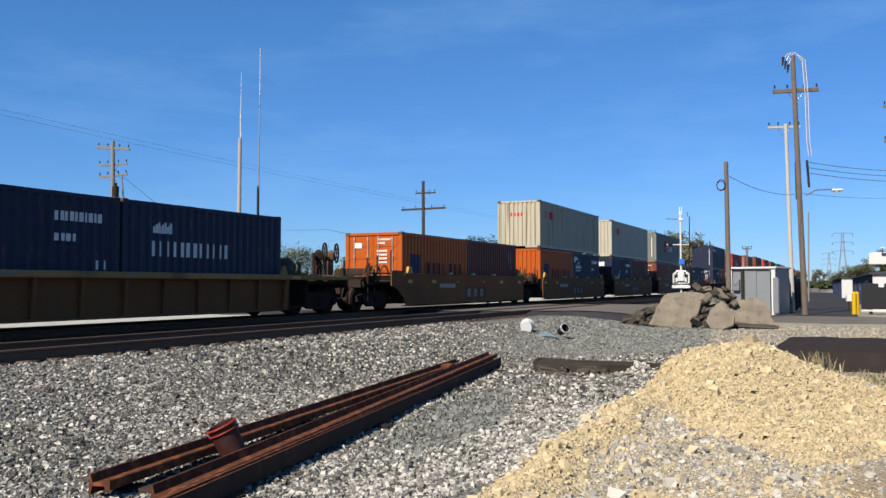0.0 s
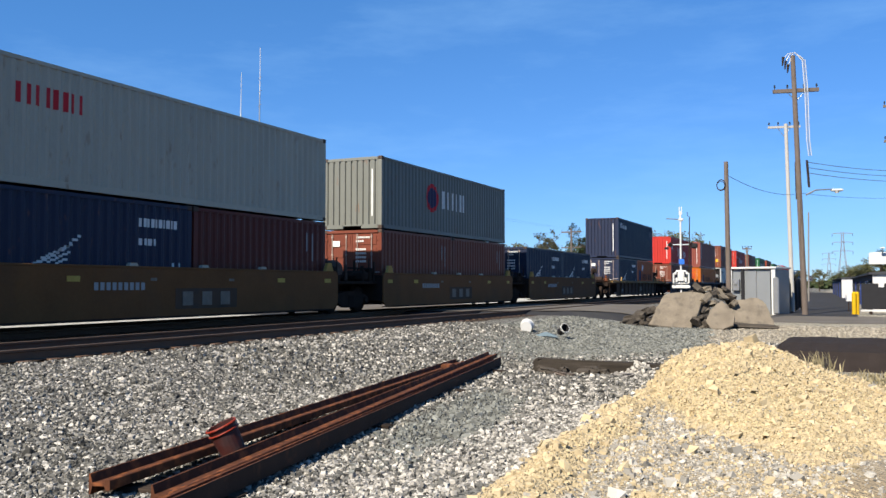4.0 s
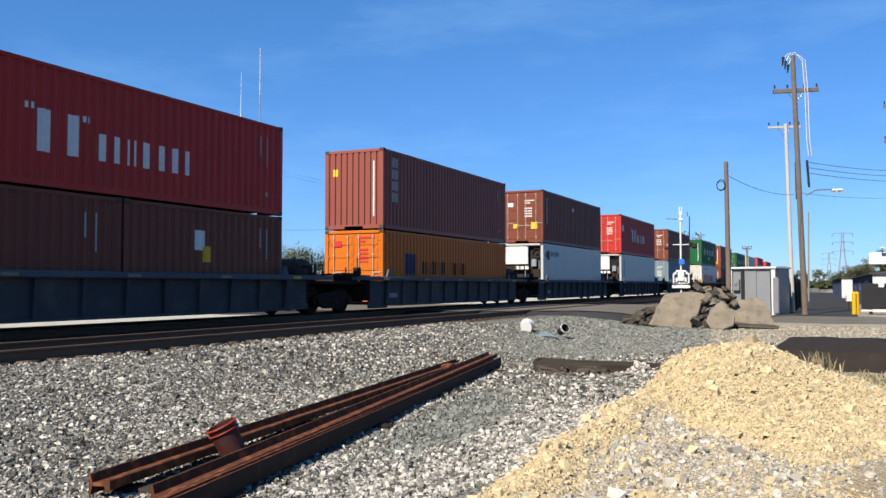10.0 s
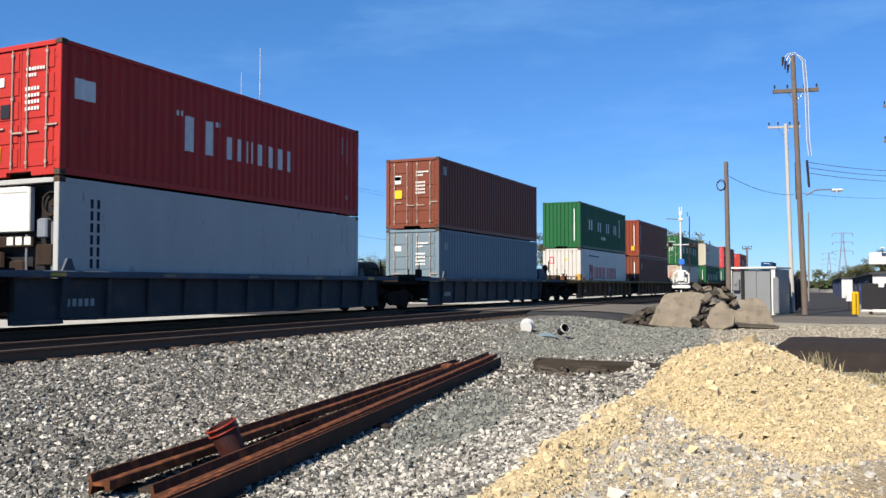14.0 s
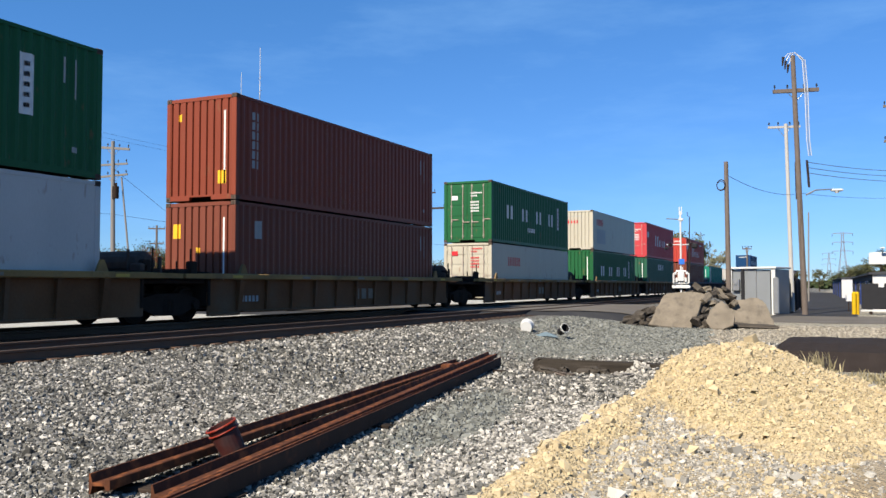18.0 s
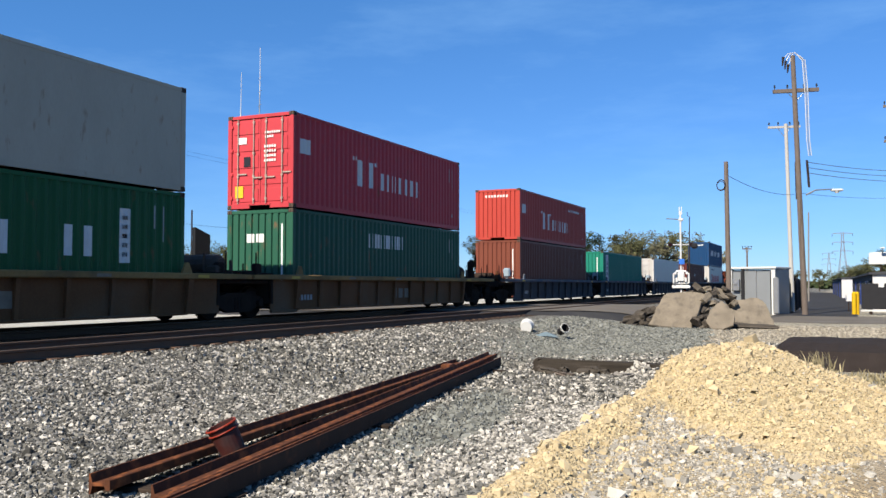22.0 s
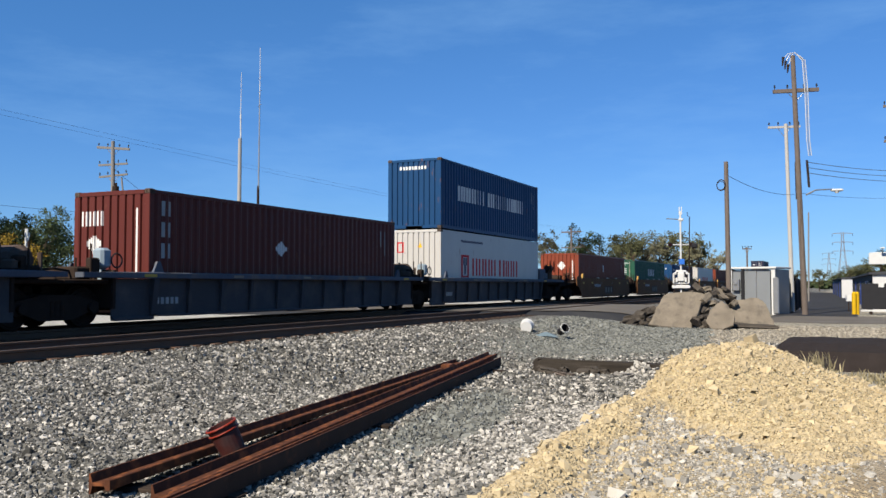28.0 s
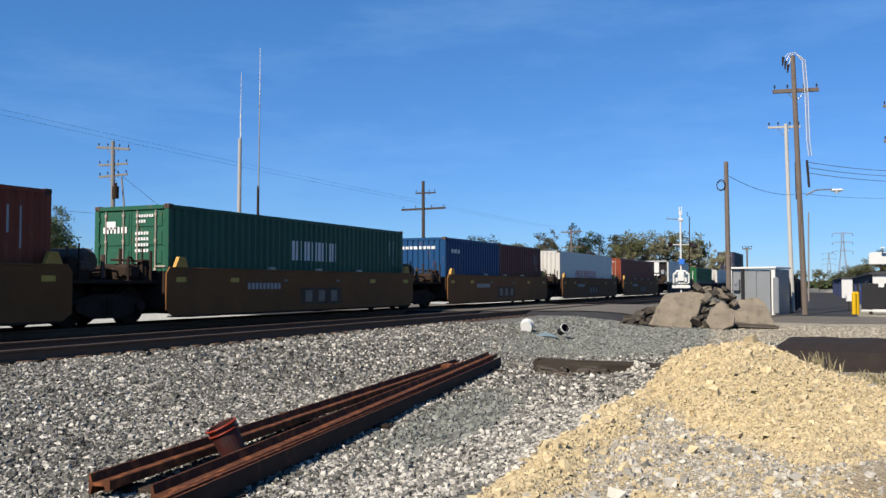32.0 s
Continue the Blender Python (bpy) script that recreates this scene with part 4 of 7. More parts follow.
    (381.26, "B_blue", [("white", L40, H_HC, "wall", "white tall container with red lettering blocks", m_redword(H_HC), True)], ("blue", L40, H_HC, "wall", "mid-blue tall container with white lettering blocks", m_word("white", 1.8, 1.28, (0.50, 0.50, 0.54, 0.54, 0.58, -0.30, 0.52, 0.56, 0.22, 0.52, 0.52, 0.54, 0.22, 0.56, 0.58), 0.64, 0.07) + [("end", "white", [(0.55 + 0.14 * i, H_HC - 0.45, 0.10, 0.14) for i in range(9)])] + m_codes(L40, H_HC)[:1])),
    (401.18, "A", [("rustred", L40, H_STD, "wall", "red-brown long container with a white diamond placard", [("end", "white", [(1.1 + 0.07 * i, 1.75 - 0.07 * (3 - abs(3 - i)), 0.065, 0.12 + 0.14 * (3 - abs(3 - i))) for i in range(7)]), ("end", "yellow", [(0.45, 1.55, 0.14, 0.26)]), ("side", "white", [(5.9, 1.5, 0.2, 0.45)])] + m_codes(L40, H_STD))], None),
    (416.76, "A", [("darkgreen", L40, H_STD, "door", "dark green long container with white blocks and closed doors", m_word("white", 5.2, 1.35, (0.34, 0.34, 0.34, 0.13, 0.34, 0.34, 0.26), 0.58, 0.06) + m_doors() + [("end", "white", blocks(0.3, 1.9, (0.1,) * 7, 0.16, 0.02))] + m_codes(L40, H_STD)[:1])], None),
    (432.7, "A", [("blue", L20, H_STD, "wall", "blue short corrugated steel container", [("side", "white", [(0.7 + 0.16 * i, 1.95, 0.12, 0.16) for i in range(5)]), ("end", "white", [(0.4 + 0.2 * i, 2.1, 0.14, 0.12) for i in range(8)])]), ("maroon", L20, H_STD, "wall", "dull maroon short steel container", m_codes(L20, H_STD)[:1])], None),
    (448.33, "A", [("white", L40, H_STD, "wall", "white long container with red lettering blocks", m_word("red", 3.2, 0.9, (0.5,) * 8, 0.62, 0.12), True)], None),
    (463.21, "A", [("rustred", L40, H_STD, "door", "orange-brown long container with closed doors", m_doors() + m_codes(L40, H_STD)[:1])], None),
    (482.0, "B_blue", [("dullwhite", L40, H_HC, "reefer", "white refrigerated container with its cooling machine", (), True)], None),
    (498.5, "B_blue", [("green", L40, H_STD, "wall", "green long corrugated steel container", m_codes(L40, H_STD))], None),
    (515.5, "B_blue", [("white", L40, H_STD, "wall", "white long smooth-sided container", m_codes(L40, H_STD, "dark"), True)], None),
    (535.0, "B_blue", [("navy", L40, H_STD, "wall", L_NAVY, m_codes(L40, H_STD))], ("navy", L40, H_HC, "door", "dark navy tall container with white doors marks", m_doors() + m_codes(L40, H_HC)[:1])),
    (552.0, "B_brown", [("maroon", L40, H_STD, "wall", "dull maroon long steel container", m_codes(L40, H_STD))], None),
    (569.0, "B_brown", [("brown", L40, H_STD, "wall", "red-brown long steel container", m_codes(L40, H_STD))], None),
    (586.0, "B_brown", [("navy", L40, H_STD, "wall", L_NAVY, m_codes(L40, H_STD))], None),
]

# ---- well cars ----
WHEELS = {-1: [], 1: []}
WHEEL_R = 0.455


def truck(parent, y):
    """A four-wheel bogie; its wheelsets turn."""
    t = part("truck", shared("truck_bolster", lambda: join(box(0, 0, 0.50, 2.1, 0.42, 0.26, 0.03), tube((0, 0, 0.5), (0, 0, 0.80), 0.2, n=12)), DIRT), DIRT, parent, "greasy four-wheel bogie")
    t.matrix_basis = pose(0, y, 0)
    for s in (-1, 1):
        def frame_():
            prof = [(-1.12, 0.38), (-0.98, 0.30), (-0.80, 0.34), (-0.42, 0.20), (0.42, 0.20), (0.80, 0.34), (0.98, 0.30), (1.12, 0.38), (1.12, 0.56), (0.95, 0.62), (0.40, 0.74), (-0.40, 0.74), (-0.95, 0.62), (-1.12, 0.56)]
            g = [prism(prof, s * 1.0 - 0.07, s * 1.0 + 0.07, "x")]
            g += [tube((s * 1.05, k * 0.13, 0.28), (s * 1.05, k * 0.13, 0.60), 0.055, n=8) for k in (-1, 0, 1)]
            g += [tube((s * 1.0, k * 0.889, 0.455), (s * 1.16, k * 0.889, 0.455), 0.11, n=10) for k in (-1, 1)]
            return join(*g)
        part("side_frame", shared(("side_frame", s), frame_, DIRT), DIRT, t)
    for s in (-1, 1):
        def wheels():
            g = [tube((-1.0, 0, 0), (1.0, 0, 0), 0.085, n=8)]
            for q in (-1, 1):
                g += [tube((q * 0.715, 0, 0), (q * 0.83, 0, 0), WHEEL_R - 0.015, WHEEL_R - 0.03, n=24), tube((q * 0.685, 0, 0), (q * 0.715, 0, 0), WHEEL_R + 0.02, n=24), torus((q * 0.83, 0, 0), (1, 0, 0), WHEEL_R - 0.09, 0.022, 20, 4)]
                g += [box(q * 0.845, 0.2 * math.cos(a), 0.2 * math.sin(a), 0.02, 0.06, 0.06) for a in (0.3, 2.4, 4.5)]
            return join(*g)
        w = part("wheelset", shared("wheelset", wheels, DIRT), DIRT, t, "pair of steel wheels on an axle")
        w.matrix_basis = pose(0, s * 0.889, WHEEL_R + 0.005)
        WHEELS[s].append(w)
    return t


def end_gear(car, s, y0, y1, c, coupled, lit=False):
    """Platform, rails and fittings between the well and the end of the unit, on side s from y0 out to y1."""
    P = lambda name, key, fn, m, lab="": part(name, shared((name, s, round(y0, 2), round(y1, 2), *key), fn, m), m, car, lab)
    ym = (y0 + y1) / 2
    P("platform", (), lambda: box(0, s * ym, 1.02, 2.5, abs(y1 - y0), 0.10, 0.02), DIRT)
    P("centre_beam", (), lambda: box(0, s * ym, 0.80, 0.7, abs(y1 - y0), 0.36, 0.03), DIRT)
    if coupled:
        P("end_sill", (), lambda: box(0, s * (y1 - 0.06), 1.0, 2.5, 0.14, 0.30, 0.02), DIRT)
        P("coupler", (), lambda: join(box(0, s * (y1 + 0.28), 0.84, 0.16, 0.62, 0.18, 0.02), box(0.03, s * (y1 + 0.66), 0.84, 0.30, 0.26, 0.30, 0.05)), DIRT)
        P("brake_hose", (), lambda: join(tube((0.45, s * y1, 0.85), (0.5, s * (y1 + 0.25), 0.5), 0.03, n=6), tube((0.5, s * (y1 + 0.25), 0.5), (0.3, s * (y1 + 0.6), 0.45), 0.03, n=6)), BLACK)
        for x in (-1.2, 0.35, 1.25):
            P("handrail_post", (x,), lambda: join(tube((x, s * (y1 - 0.2), 1.05), (x, s * (y1 - 0.2), 1.72 + 0.12 * x), 0.024, n=6), box(x, s * (y1 - 0.2), 1.3, 0.08, 0.08, 0.3, 0.02)), DIRT)
        P("hose_loop", (), lambda: torus((1.0, s * (ym - 0.15), 1.3), (1, 0.35, 0), 0.26, 0.025, 16, 5), DIRT)
        P("walkway", (), lambda: box(1.0, s * ym, 1.24, 0.55, abs(y1 - y0) - 0.4, 0.05, 0.01), RUST)
        P("ladder", (), lambda: join(*[tube((1.34, s * (y1 - 0.55), 0.35 + 0.3 * k), (1.34, s * (y1 - 0.1), 0.35 + 0.3 * k), 0.014, n=6) for k in range(4)], tube((1.34, s * (y1 - 0.55), 0.3), (1.34, s * (y1 - 0.55), 1.5), 0.018, n=6), tube((1.34, s * (y1 - 0.1), 0.3), (1.34, s * (y1 - 0.1), 1.5), 0.018, n=6)), DIRT)
        for yb, metal in (((y1 - 1.0, DIRT), (y1 - 0.3, RAILRUST)) if lit else ((y1 - 1.0, DIRT),)) if s > 0 else ():
            bw = P("brake_stand", (yb,), lambda: join(box(0.80, yb, 1.88, 0.28, 0.34, 0.40, 0.10), box(0.80, yb - s * 0.05, 1.38, 0.20, 0.18, 0.7, 0.03), tube((0.80, yb - 0.3, 1.2), (0.80, yb - 0.3, 1.95), 0.05, n=8)), metal, "iron hand-brake stand")
            P2 = lambda name, fn: part(name, shared((name, s, round(yb, 2)), fn, DIRT), DIRT, bw)
            P2("brake_wheel", lambda: torus((1.0, yb + 0.04, 1.98), (1, 0.35, 0), 0.30, 0.030, 24, 6))
            for a in (0.0, 1.05, 2.1, 3.14, 4.2, 5.2):
                part("spoke", shared(("spoke", s, round(yb, 2), a), lambda: tube((1.0, yb + 0.04, 1.98), (1.0 - 0.10 * math.cos(a), yb + 0.04 + 0.28 * math.cos(a), 1.98 + 0.30 * math.sin(a)), 0.018, n=5), DIRT), DIRT, bw)
        if lit and s < 0:
            P("end_panel", (), lambda: prism([(s * a, b) for a, b in ((y0 - 0.03, 0.45), (y0 + 0.5, 0.80), (y0 + 0.95, 0.92), (y0 + 0.95, 1.40), (y0 + 0.85, 1.47), (y0 - 0.03, 1.47))], 1.44, 1.478, "x"), c)
            for k in range(3):
                arc = [(0.9 + 0.15 * k, s * (ym + 0.35 - 0.3 * k + 0.32 * math.cos(q)), 1.22 + 0.42 * math.sin(q)) for q in (0, 0.5, 1.05, 1.57, 2.1, 2.6, 3.14)]
                P("bent_pipe", (k,), lambda: sweep(arc, 0.028), RUST if k != 1 else RAILRUST, "bent rusty brake pipe")
            for k, (dy, zz) in enumerate(((-0.75, 2.2), (0.25, 2.0), (0.8, 1.7))):
                P("grab_post", (k,), lambda: tube((1.2, s * (ym + dy), 1.05), (1.2, s * (ym + dy), zz), 0.03, n=6), DIRT)
            P("grab_rail", (), lambda: join(tube((1.25, s * (ym - 0.8), 1.36), (1.25, s * (ym + 0.9), 1.36), 0.03, n=6), tube((1.25, s * (ym - 0.8), 1.16), (1.25, s * (ym + 0.9), 1.16), 0.025, n=6)), RUST)
        if s < 0:
            P("air_tank", (), lambda: tube((-0.6, s * (ym), 1.32), (0.6, s * ym, 1.32), 0.22, n=14), DIRT)
            P("valve", (), lambda: join(box(0.9, s * (ym + 0.2), 1.25, 0.3, 0.35, 0.36, 0.04), tube((0.9, s * (ym + 0.2), 1.4), (0.9, s * (ym + 0.2), 1.62), 0.08, n=8)), RUST)
    else:
        P("articulation", (), lambda: join(box(0, s * (y1 - 0.1), 0.86, 0.9, 0.5, 0.22, 0.04), tube((0, s * y1, 0.8), (0, s * y1, 1.05), 0.2, n=12)), DIRT)
        P("pipe", (), lambda: join(tube((0.8, s * y0, 1.15), (0.95, s * y1, 1.3), 0.03, n=6), tube((0.4, s * y0, 1.25), (0.5, s * y1, 1.2), 0.025, n=6)), DIRT)
        for x in (0.7, 1.15):
            P("handrail_post", (x,), lambda: tube((x, s * (y0 + 0.45), 1.05), (x, s * (y0 + 0.45), 1.55 + 0.3 * (x > 1)), 0.022, n=6), DIRT)
        P("gear_box", (), lambda: join(box(0.75, s * (y0 + 0.55), 1.2, 0.7, 0.5, 0.3, 0.04), box(1.05, s * (y0 + 0.3), 1.35, 0.2, 0.25, 0.4, 0.03)), DIRT)


def well_car(kind, ends, pitches, two_stands, valve, gear):
    """kind A: smooth sides; B_*: ribbed sides. ends: whether the leading and trailing end carries a coupler. pitches: reach to each end."""
    key = {"A": "car_yellow", "B_yellow": "car_yellow", "B_brown": "car_brown", "B_blue": "car_blue", "B_dark": "car_dark"}[kind]
    c = PAINT[key]
    label = {"A": "smooth-sided dirty yellow well car", "B_yellow": "ribbed dirty yellow well car", "B_brown": "ribbed grimy tan-brown well car", "B_blue": "ribbed grimy blue well car", "B_dark": "ribbed grimy dark brown well car"}[kind]
    car = thing("well_car", label + " of a freight train", "rail car", group="well cars of the train")
    smooth = kind == "A"
    ch = PAINT["chord_tan" if kind in ("B_brown", "B_yellow", "B_dark") else "chord_blue" if kind == "B_blue" else key]
    half = 6.42 if smooth else 7.30
    P = lambda name, k, fn, m, lab="": part(name, shared((name, kind[0], *k), fn, m), m, car, lab)
    xo, zt = (1.46, 1.38) if smooth else (1.40, 1.24)
    # the side sheet stops short over the last bogie, while the top chord runs on above it
    wall_b = 6.35 if ends[1] else half
    chord_f, chord_b = pitches[0] + 0.1 if ends[0] and kind == "B_brown" else half + (1.7 if ends[0] else 0.95), pitches[1] + 0.10 if ends[1] else half + 1.15
    for s in (-1, 1):
        if smooth:
            prof = [(-half, 0.36), (-half + 0.22, 0.21), (half - 0.22, 0.21), (half, 0.36), (half, zt - 0.16), (half - 0.12, zt), (-half + 0.12, zt), (-half, zt - 0.16)]
            P("side_wall", (s,), lambda: prism(prof, s * xo - 0.02, s * xo + 0.02, "x"), c)
            P("top_chord", (s,), lambda: box(s * (xo - 0.05), 0, zt - 0.03, 0.16, 2 * half - 0.3, 0.05, 0.01), c)
            P("bottom_chord", (s,), lambda: box(s * (xo - 0.08), 0, 0.19, 0.22, 2 * half - 0.5, 0.05, 0.01), DIRT)
            for k, y in enumerate((-half + 0.55, -2.2, 0.2, 2.6, half - 0.45)):
                big = k in (0, 4)
                P("guide_bracket", (s, k), lambda: prism([(y - (0.22 if big else 0.14), zt), (y - (0.10 if big else 0.10), zt + (0.25 if big else 0.07)), (y + (0.10 if big else 0.10), zt + (0.25 if big else 0.07)), (y + (0.22 if big else 0.14), zt)], s * xo - 0.10, s * xo + 0.0, "x"), TANYEL if big else PAINT["cream"], "pale lifting guide bracket")
            for k, (y, m) in enumerate(((-half + 0.5, "yellow"), (-3.9, "yellow"), (-1.6, "grey"), (1.2, "grey"), (3.4, "yellow"), (half - 0.6, "yellow"))):
                if s > 0:
                    P("reflector", (k,), lambda: box(xo + 0.023, y, zt - 0.30, 0.006, 0.34 if m == "yellow" else 0.2, 0.12 if m == "yellow" else 0.07), MARK["reflector" if m == "yellow" else "faint"], "dirty reflective plate")
        else:
            P("side_wall", (s, wall_b), lambda: box(s * (xo - 0.10), (wall_b - half) / 2, 0.655, 0.03, half + wall_b, 0.87), c)
            P("top_chord", (s, chord_f, chord_b), lambda: box(s * (xo - 0.04), (chord_b - chord_f) / 2, zt - 0.07, 0.26, chord_f + chord_b, 0.15, 0.02), ch)
            P("bottom_chord", (s,), lambda: box(s * (xo - 0.06), 0, 0.235, 0.16, 2 * half - 2.6, 0.06, 0.01), c)
            P("end_skirt", (s,), lambda: box(s * (xo - 0.07), -half + 0.62, 0.19, 0.10, 1.24, 0.09, 0.01), c)
            for q in (-1, 1):
                P("guide_bracket", (s, q), lambda: prism([(q * 5.98 - 0.17, zt), (q * 5.98 - 0.05, zt + 0.26), (q * 5.98 + 0.05, zt + 0.26), (q * 5.98 + 0.17, zt)], s * xo - 0.03, s * xo + 0.03, "x"), ch, "small steel guide bracket")
            for k in range(11):
                y, w = -6.08 + k * 1.216, 0.085 if k in (0, 10) else 0.05
                P("rib", (s, k), lambda: prism([(xo * s - s * 0.09, 0.23), (xo * s - s * 0.02, 0.26), (xo * s + s * (0.08 if w > 0.06 else 0.03), 1.09), (xo * s - s * 0.09, 1.09)], y - w, y + w, "y"), c)
            if s > 0:
                for k in range(5):
                    P("reflector", (k,), lambda: box(xo + 0.093, -half + 1.0 + k * 3.2, zt - 0.075, 0.006, 0.4, 0.07), MARK["reflector" if k in (0, 4) else "faint"], "dirty reflective plate")
    if valve:
        vb = P("valve_box", (), lambda: join(box(0.95, -7.25, 1.55, 0.34, 0.30, 0.46, 0.06), box(0.95, -7.25, 1.22, 0.12, 0.12, 0.3)), VALVE, "pale blue-white valve box")
        part("hose", shared(("valve_hose",), lambda: torus((1.14, -7.0, 1.5), (1, 0, 0), 0.16, 0.02, 14, 5), BLACK), BLACK, vb)
    if smooth and not ends[0]:
        # the crowded iron gear over the shared bogie
        P("brake_gear", (gear,), lambda: join(box(0.35, -6.70, 1.22 + gear / 2, 1.7, 0.30, 0.45 + gear, 0.05), box(1.0, -7.20, 1.25 + gear / 2, 0.5, 0.4, 0.35 + gear * 0.8, 0.08), box(0.1, -7.2, 1.2, 0.9, 0.5, 0.3, 0.05), tube((1.25, -6.7, 1.0), (1.25, -6.7, 1.75 + gear), 0.035, n=6), tube((0.7, -7.1, 1.3), (0.7, -7.1, 1.8 + gear), 0.04, n=6), tube((1.2, -7.35, 1.0), (1.2, -7.35, 1.6 + gear), 0.03, n=6), tube((0.2, -6.9, 1.55 + gear), (1.2, -6.9, 1.5 + gear), 0.03, n=6), torus((0.95, -7.05, 1.45 + gear), (1, 0.4, 0), 0.15, 0.025, 14, 5)), DIRT, "dark greasy brake gear")
    if kind == "B_brown" and ends[0]:
        P("stop_block", (), lambda: box(1.2, -6.45, 1.42, 0.34, 0.42, 0.40, 0.03), TANYEL, "worn tan timber block")
        P("cross_rail", (), lambda: join(*[box(0.4 * i, -6.75, 1.34, 0.07, 0.07, 0.24) for i in (-2, 0, 2)], box(0, -6.75, 1.46, 2.3, 0.09, 0.06)), RAILRUST)
    if kind == "B_blue" and ends[1]:
        P("tool_box", (0,), lambda: box(0.55, 6.95, 1.52, 1.3, 0.95, 0.58, 0.03), ch, "dull blue steel box")
        P("tool_box", (1,), lambda: box(0.55, 7.85, 1.42, 1.1, 0.5, 0.38, 0.03), ch, "dull blue steel box")
    else:
        ty = half + (0.95 if smooth else -0.25 if ends[1] else 0.55)
        P("air_tank", ("rear", ty), lambda: join(*[tube((a, ty, 1.46), (b, ty, 1.46), q, r, n=14) for a, b, q, r in ((-0.95, -0.80, 0.20, 0.31), (-0.80, 0.80, 0.31, 0.31), (0.80, 0.95, 0.31, 0.20))], box(-0.5, ty, 1.15, 0.12, 0.5, 0.3), box(0.5, ty, 1.15, 0.12, 0.5, 0.3), tube((1.0, ty + 0.3, 1.1), (1.0, ty + 0.3, 1.62), 0.05, n=6), tube((0.7, ty - 0.42, 1.2), (0.7, ty - 0.42, 1.8), 0.035, n=6), box(0.95, ty - 0.34, 1.36, 0.4, 0.22, 0.22, 0.04)), CASTING, "dark greasy air tank")
    P("well_floor", (), lambda: box(0, 0, 0.295, 2 * xo - 0.24, 2 * half - 0.4, 0.06), DIRT)
    for s in (-1, 1):
        P("bulkhead", (s,), lambda: box(0, s * (half - 0.05), 0.85, 2 * xo - 0.1, 0.10, 0.9, 0.02), DIRT)
    if smooth:
        for k in range(3):
            part("stencil", shared(("stencil", "A", k), lambda: box(xo + 0.026, -0.45 + 0.70 * k, 0.62, 0.008, 0.36, 0.34), MARK["faint"]), MARK["faint"], car, "faded painted stencil block")
        part("stencil_panel", shared(("stencil_panel", "A"), lambda: box(xo + 0.021, 0.27, 0.62, 0.006, 2.3, 0.50), PAINT["car_dark"]), PAINT["car_dark"], car, "dark painted panel")
        part("car_number", shared(("car_number", "A"), lambda: join(*[box(xo + 0.024, -3.3 + 0.17 * i, 0.92, 0.008, 0.11, 0.17) for i in range(9)]), MARK["grey"]), MARK["grey"], car, "row of small pale bars")
    else:
        for k in range(3 if kind in ("B_brown", "B_dark") else 0):
            part("stencil", shared(("stencil", "B", k), lambda: box(xo - 0.08, 0.1 + 0.46 * k, 0.66, 0.012, 0.30, 0.34), MARK["faint"]), MARK["faint"], car, "faded painted stencil block")
        part("car_number", shared(("car_number", "B"), lambda: join(*[box(xo - 0.08, -5.9 + 0.16 * i, 0.58, 0.012, 0.10, 0.16) for i in range(5)]), MARK["grey"]), MARK["grey"], car, "row of small pale bars")
    for s, coupled, reach in ((-1, ends[0], pitches[0]), (1, ends[1], pitches[1])):
        end_gear(car, s, half, reach, c, coupled, smooth if s < 0 else two_stands)
        if coupled:
            truck(car, s * (reach - (1.1 if s < 0 else 1.45)))
        elif s > 0:
            truck(car, s * reach)
    return car


def travel(t):
    """Metres that the train has rolled by t seconds."""
    a = (t - 16) / 16
    return 12.538 * (t - 16) + 2.446 * a ** 2 - 0.2593 * a ** 3 - 0.1033 * a ** 4 + 198.04


ROLLING = []      # (thing, y at the start, height)
for i, (y0, kind, lower, upper) in enumerate(LOADS):
    mid = y0 + L40 / 2
    gap_f = (y0 - LOADS[i - 1][0]) if i else 19.7
    gap_b = (LOADS[i + 1][0] - y0) if i + 1 < len(LOADS) else 17.0
    cf, cb = gap_f > 18.9, gap_b > 18.9
    # between a ribbed and a smooth car the coupling sits nearer the smooth one
    shift_f = -0.4 if cf and i and kind == "A" and LOADS[i - 1][1] != "A" else 0
    shift_b = -0.4 if cb and i + 1 < len(LOADS) and kind != "A" and LOADS[i + 1][1] == "A" else 0
    half_f, half_b = gap_f / 2 - (0.55 if cf else 0) + shift_f, gap_b / 2 - (0.55 if cb else 0) - shift_b
    car = well_car(kind, (cf, cb), (round(half_f, 2), round(half_b, 2)), shift_b != 0, kind == "B_blue" and 310 < y0 < 400, 0.45 if i == 3 else 0.0)
    ROLLING.append((car, mid, RAIL))
    deck = RAIL + 0.335
    for k, spec in enumerate(lower):
        off = 0 if len(lower) == 1 else (k - 0.5) * (L20 + 0.07)
        ROLLING.append((container(*spec[:6], smooth_side=len(spec) > 6), mid + off, deck))
    if upper:
        ROLLING.append((container(*upper[:6], smooth_side=len(upper) > 6), mid, deck + lower[0][2] + 0.028))
for ob, y, z in ROLLING:
    ob.matrix_basis = pose(TRAIN_X, y, z)

# ---- road, drive ----
ASPHALT = mat("worn_asphalt", (0.099, 0.088, 0.075), 0.9, 0, 0.3, 0.35, 30, 0.3, (0.123, 0.114, 0.099), 0.5, 0.8)
ASPHALT_D = mat("dark_asphalt", (0.029, 0.029, 0.031), 0.9, 0, 0.25, 0.3, 30, 0.3, (0.043, 0.042, 0.040), 0.4, 0.6)
CONCRETE = mat("grey_concrete", (0.209, 0.203, 0.185), 0.9, 0, 0.2, 1.5, 40, 0.2)


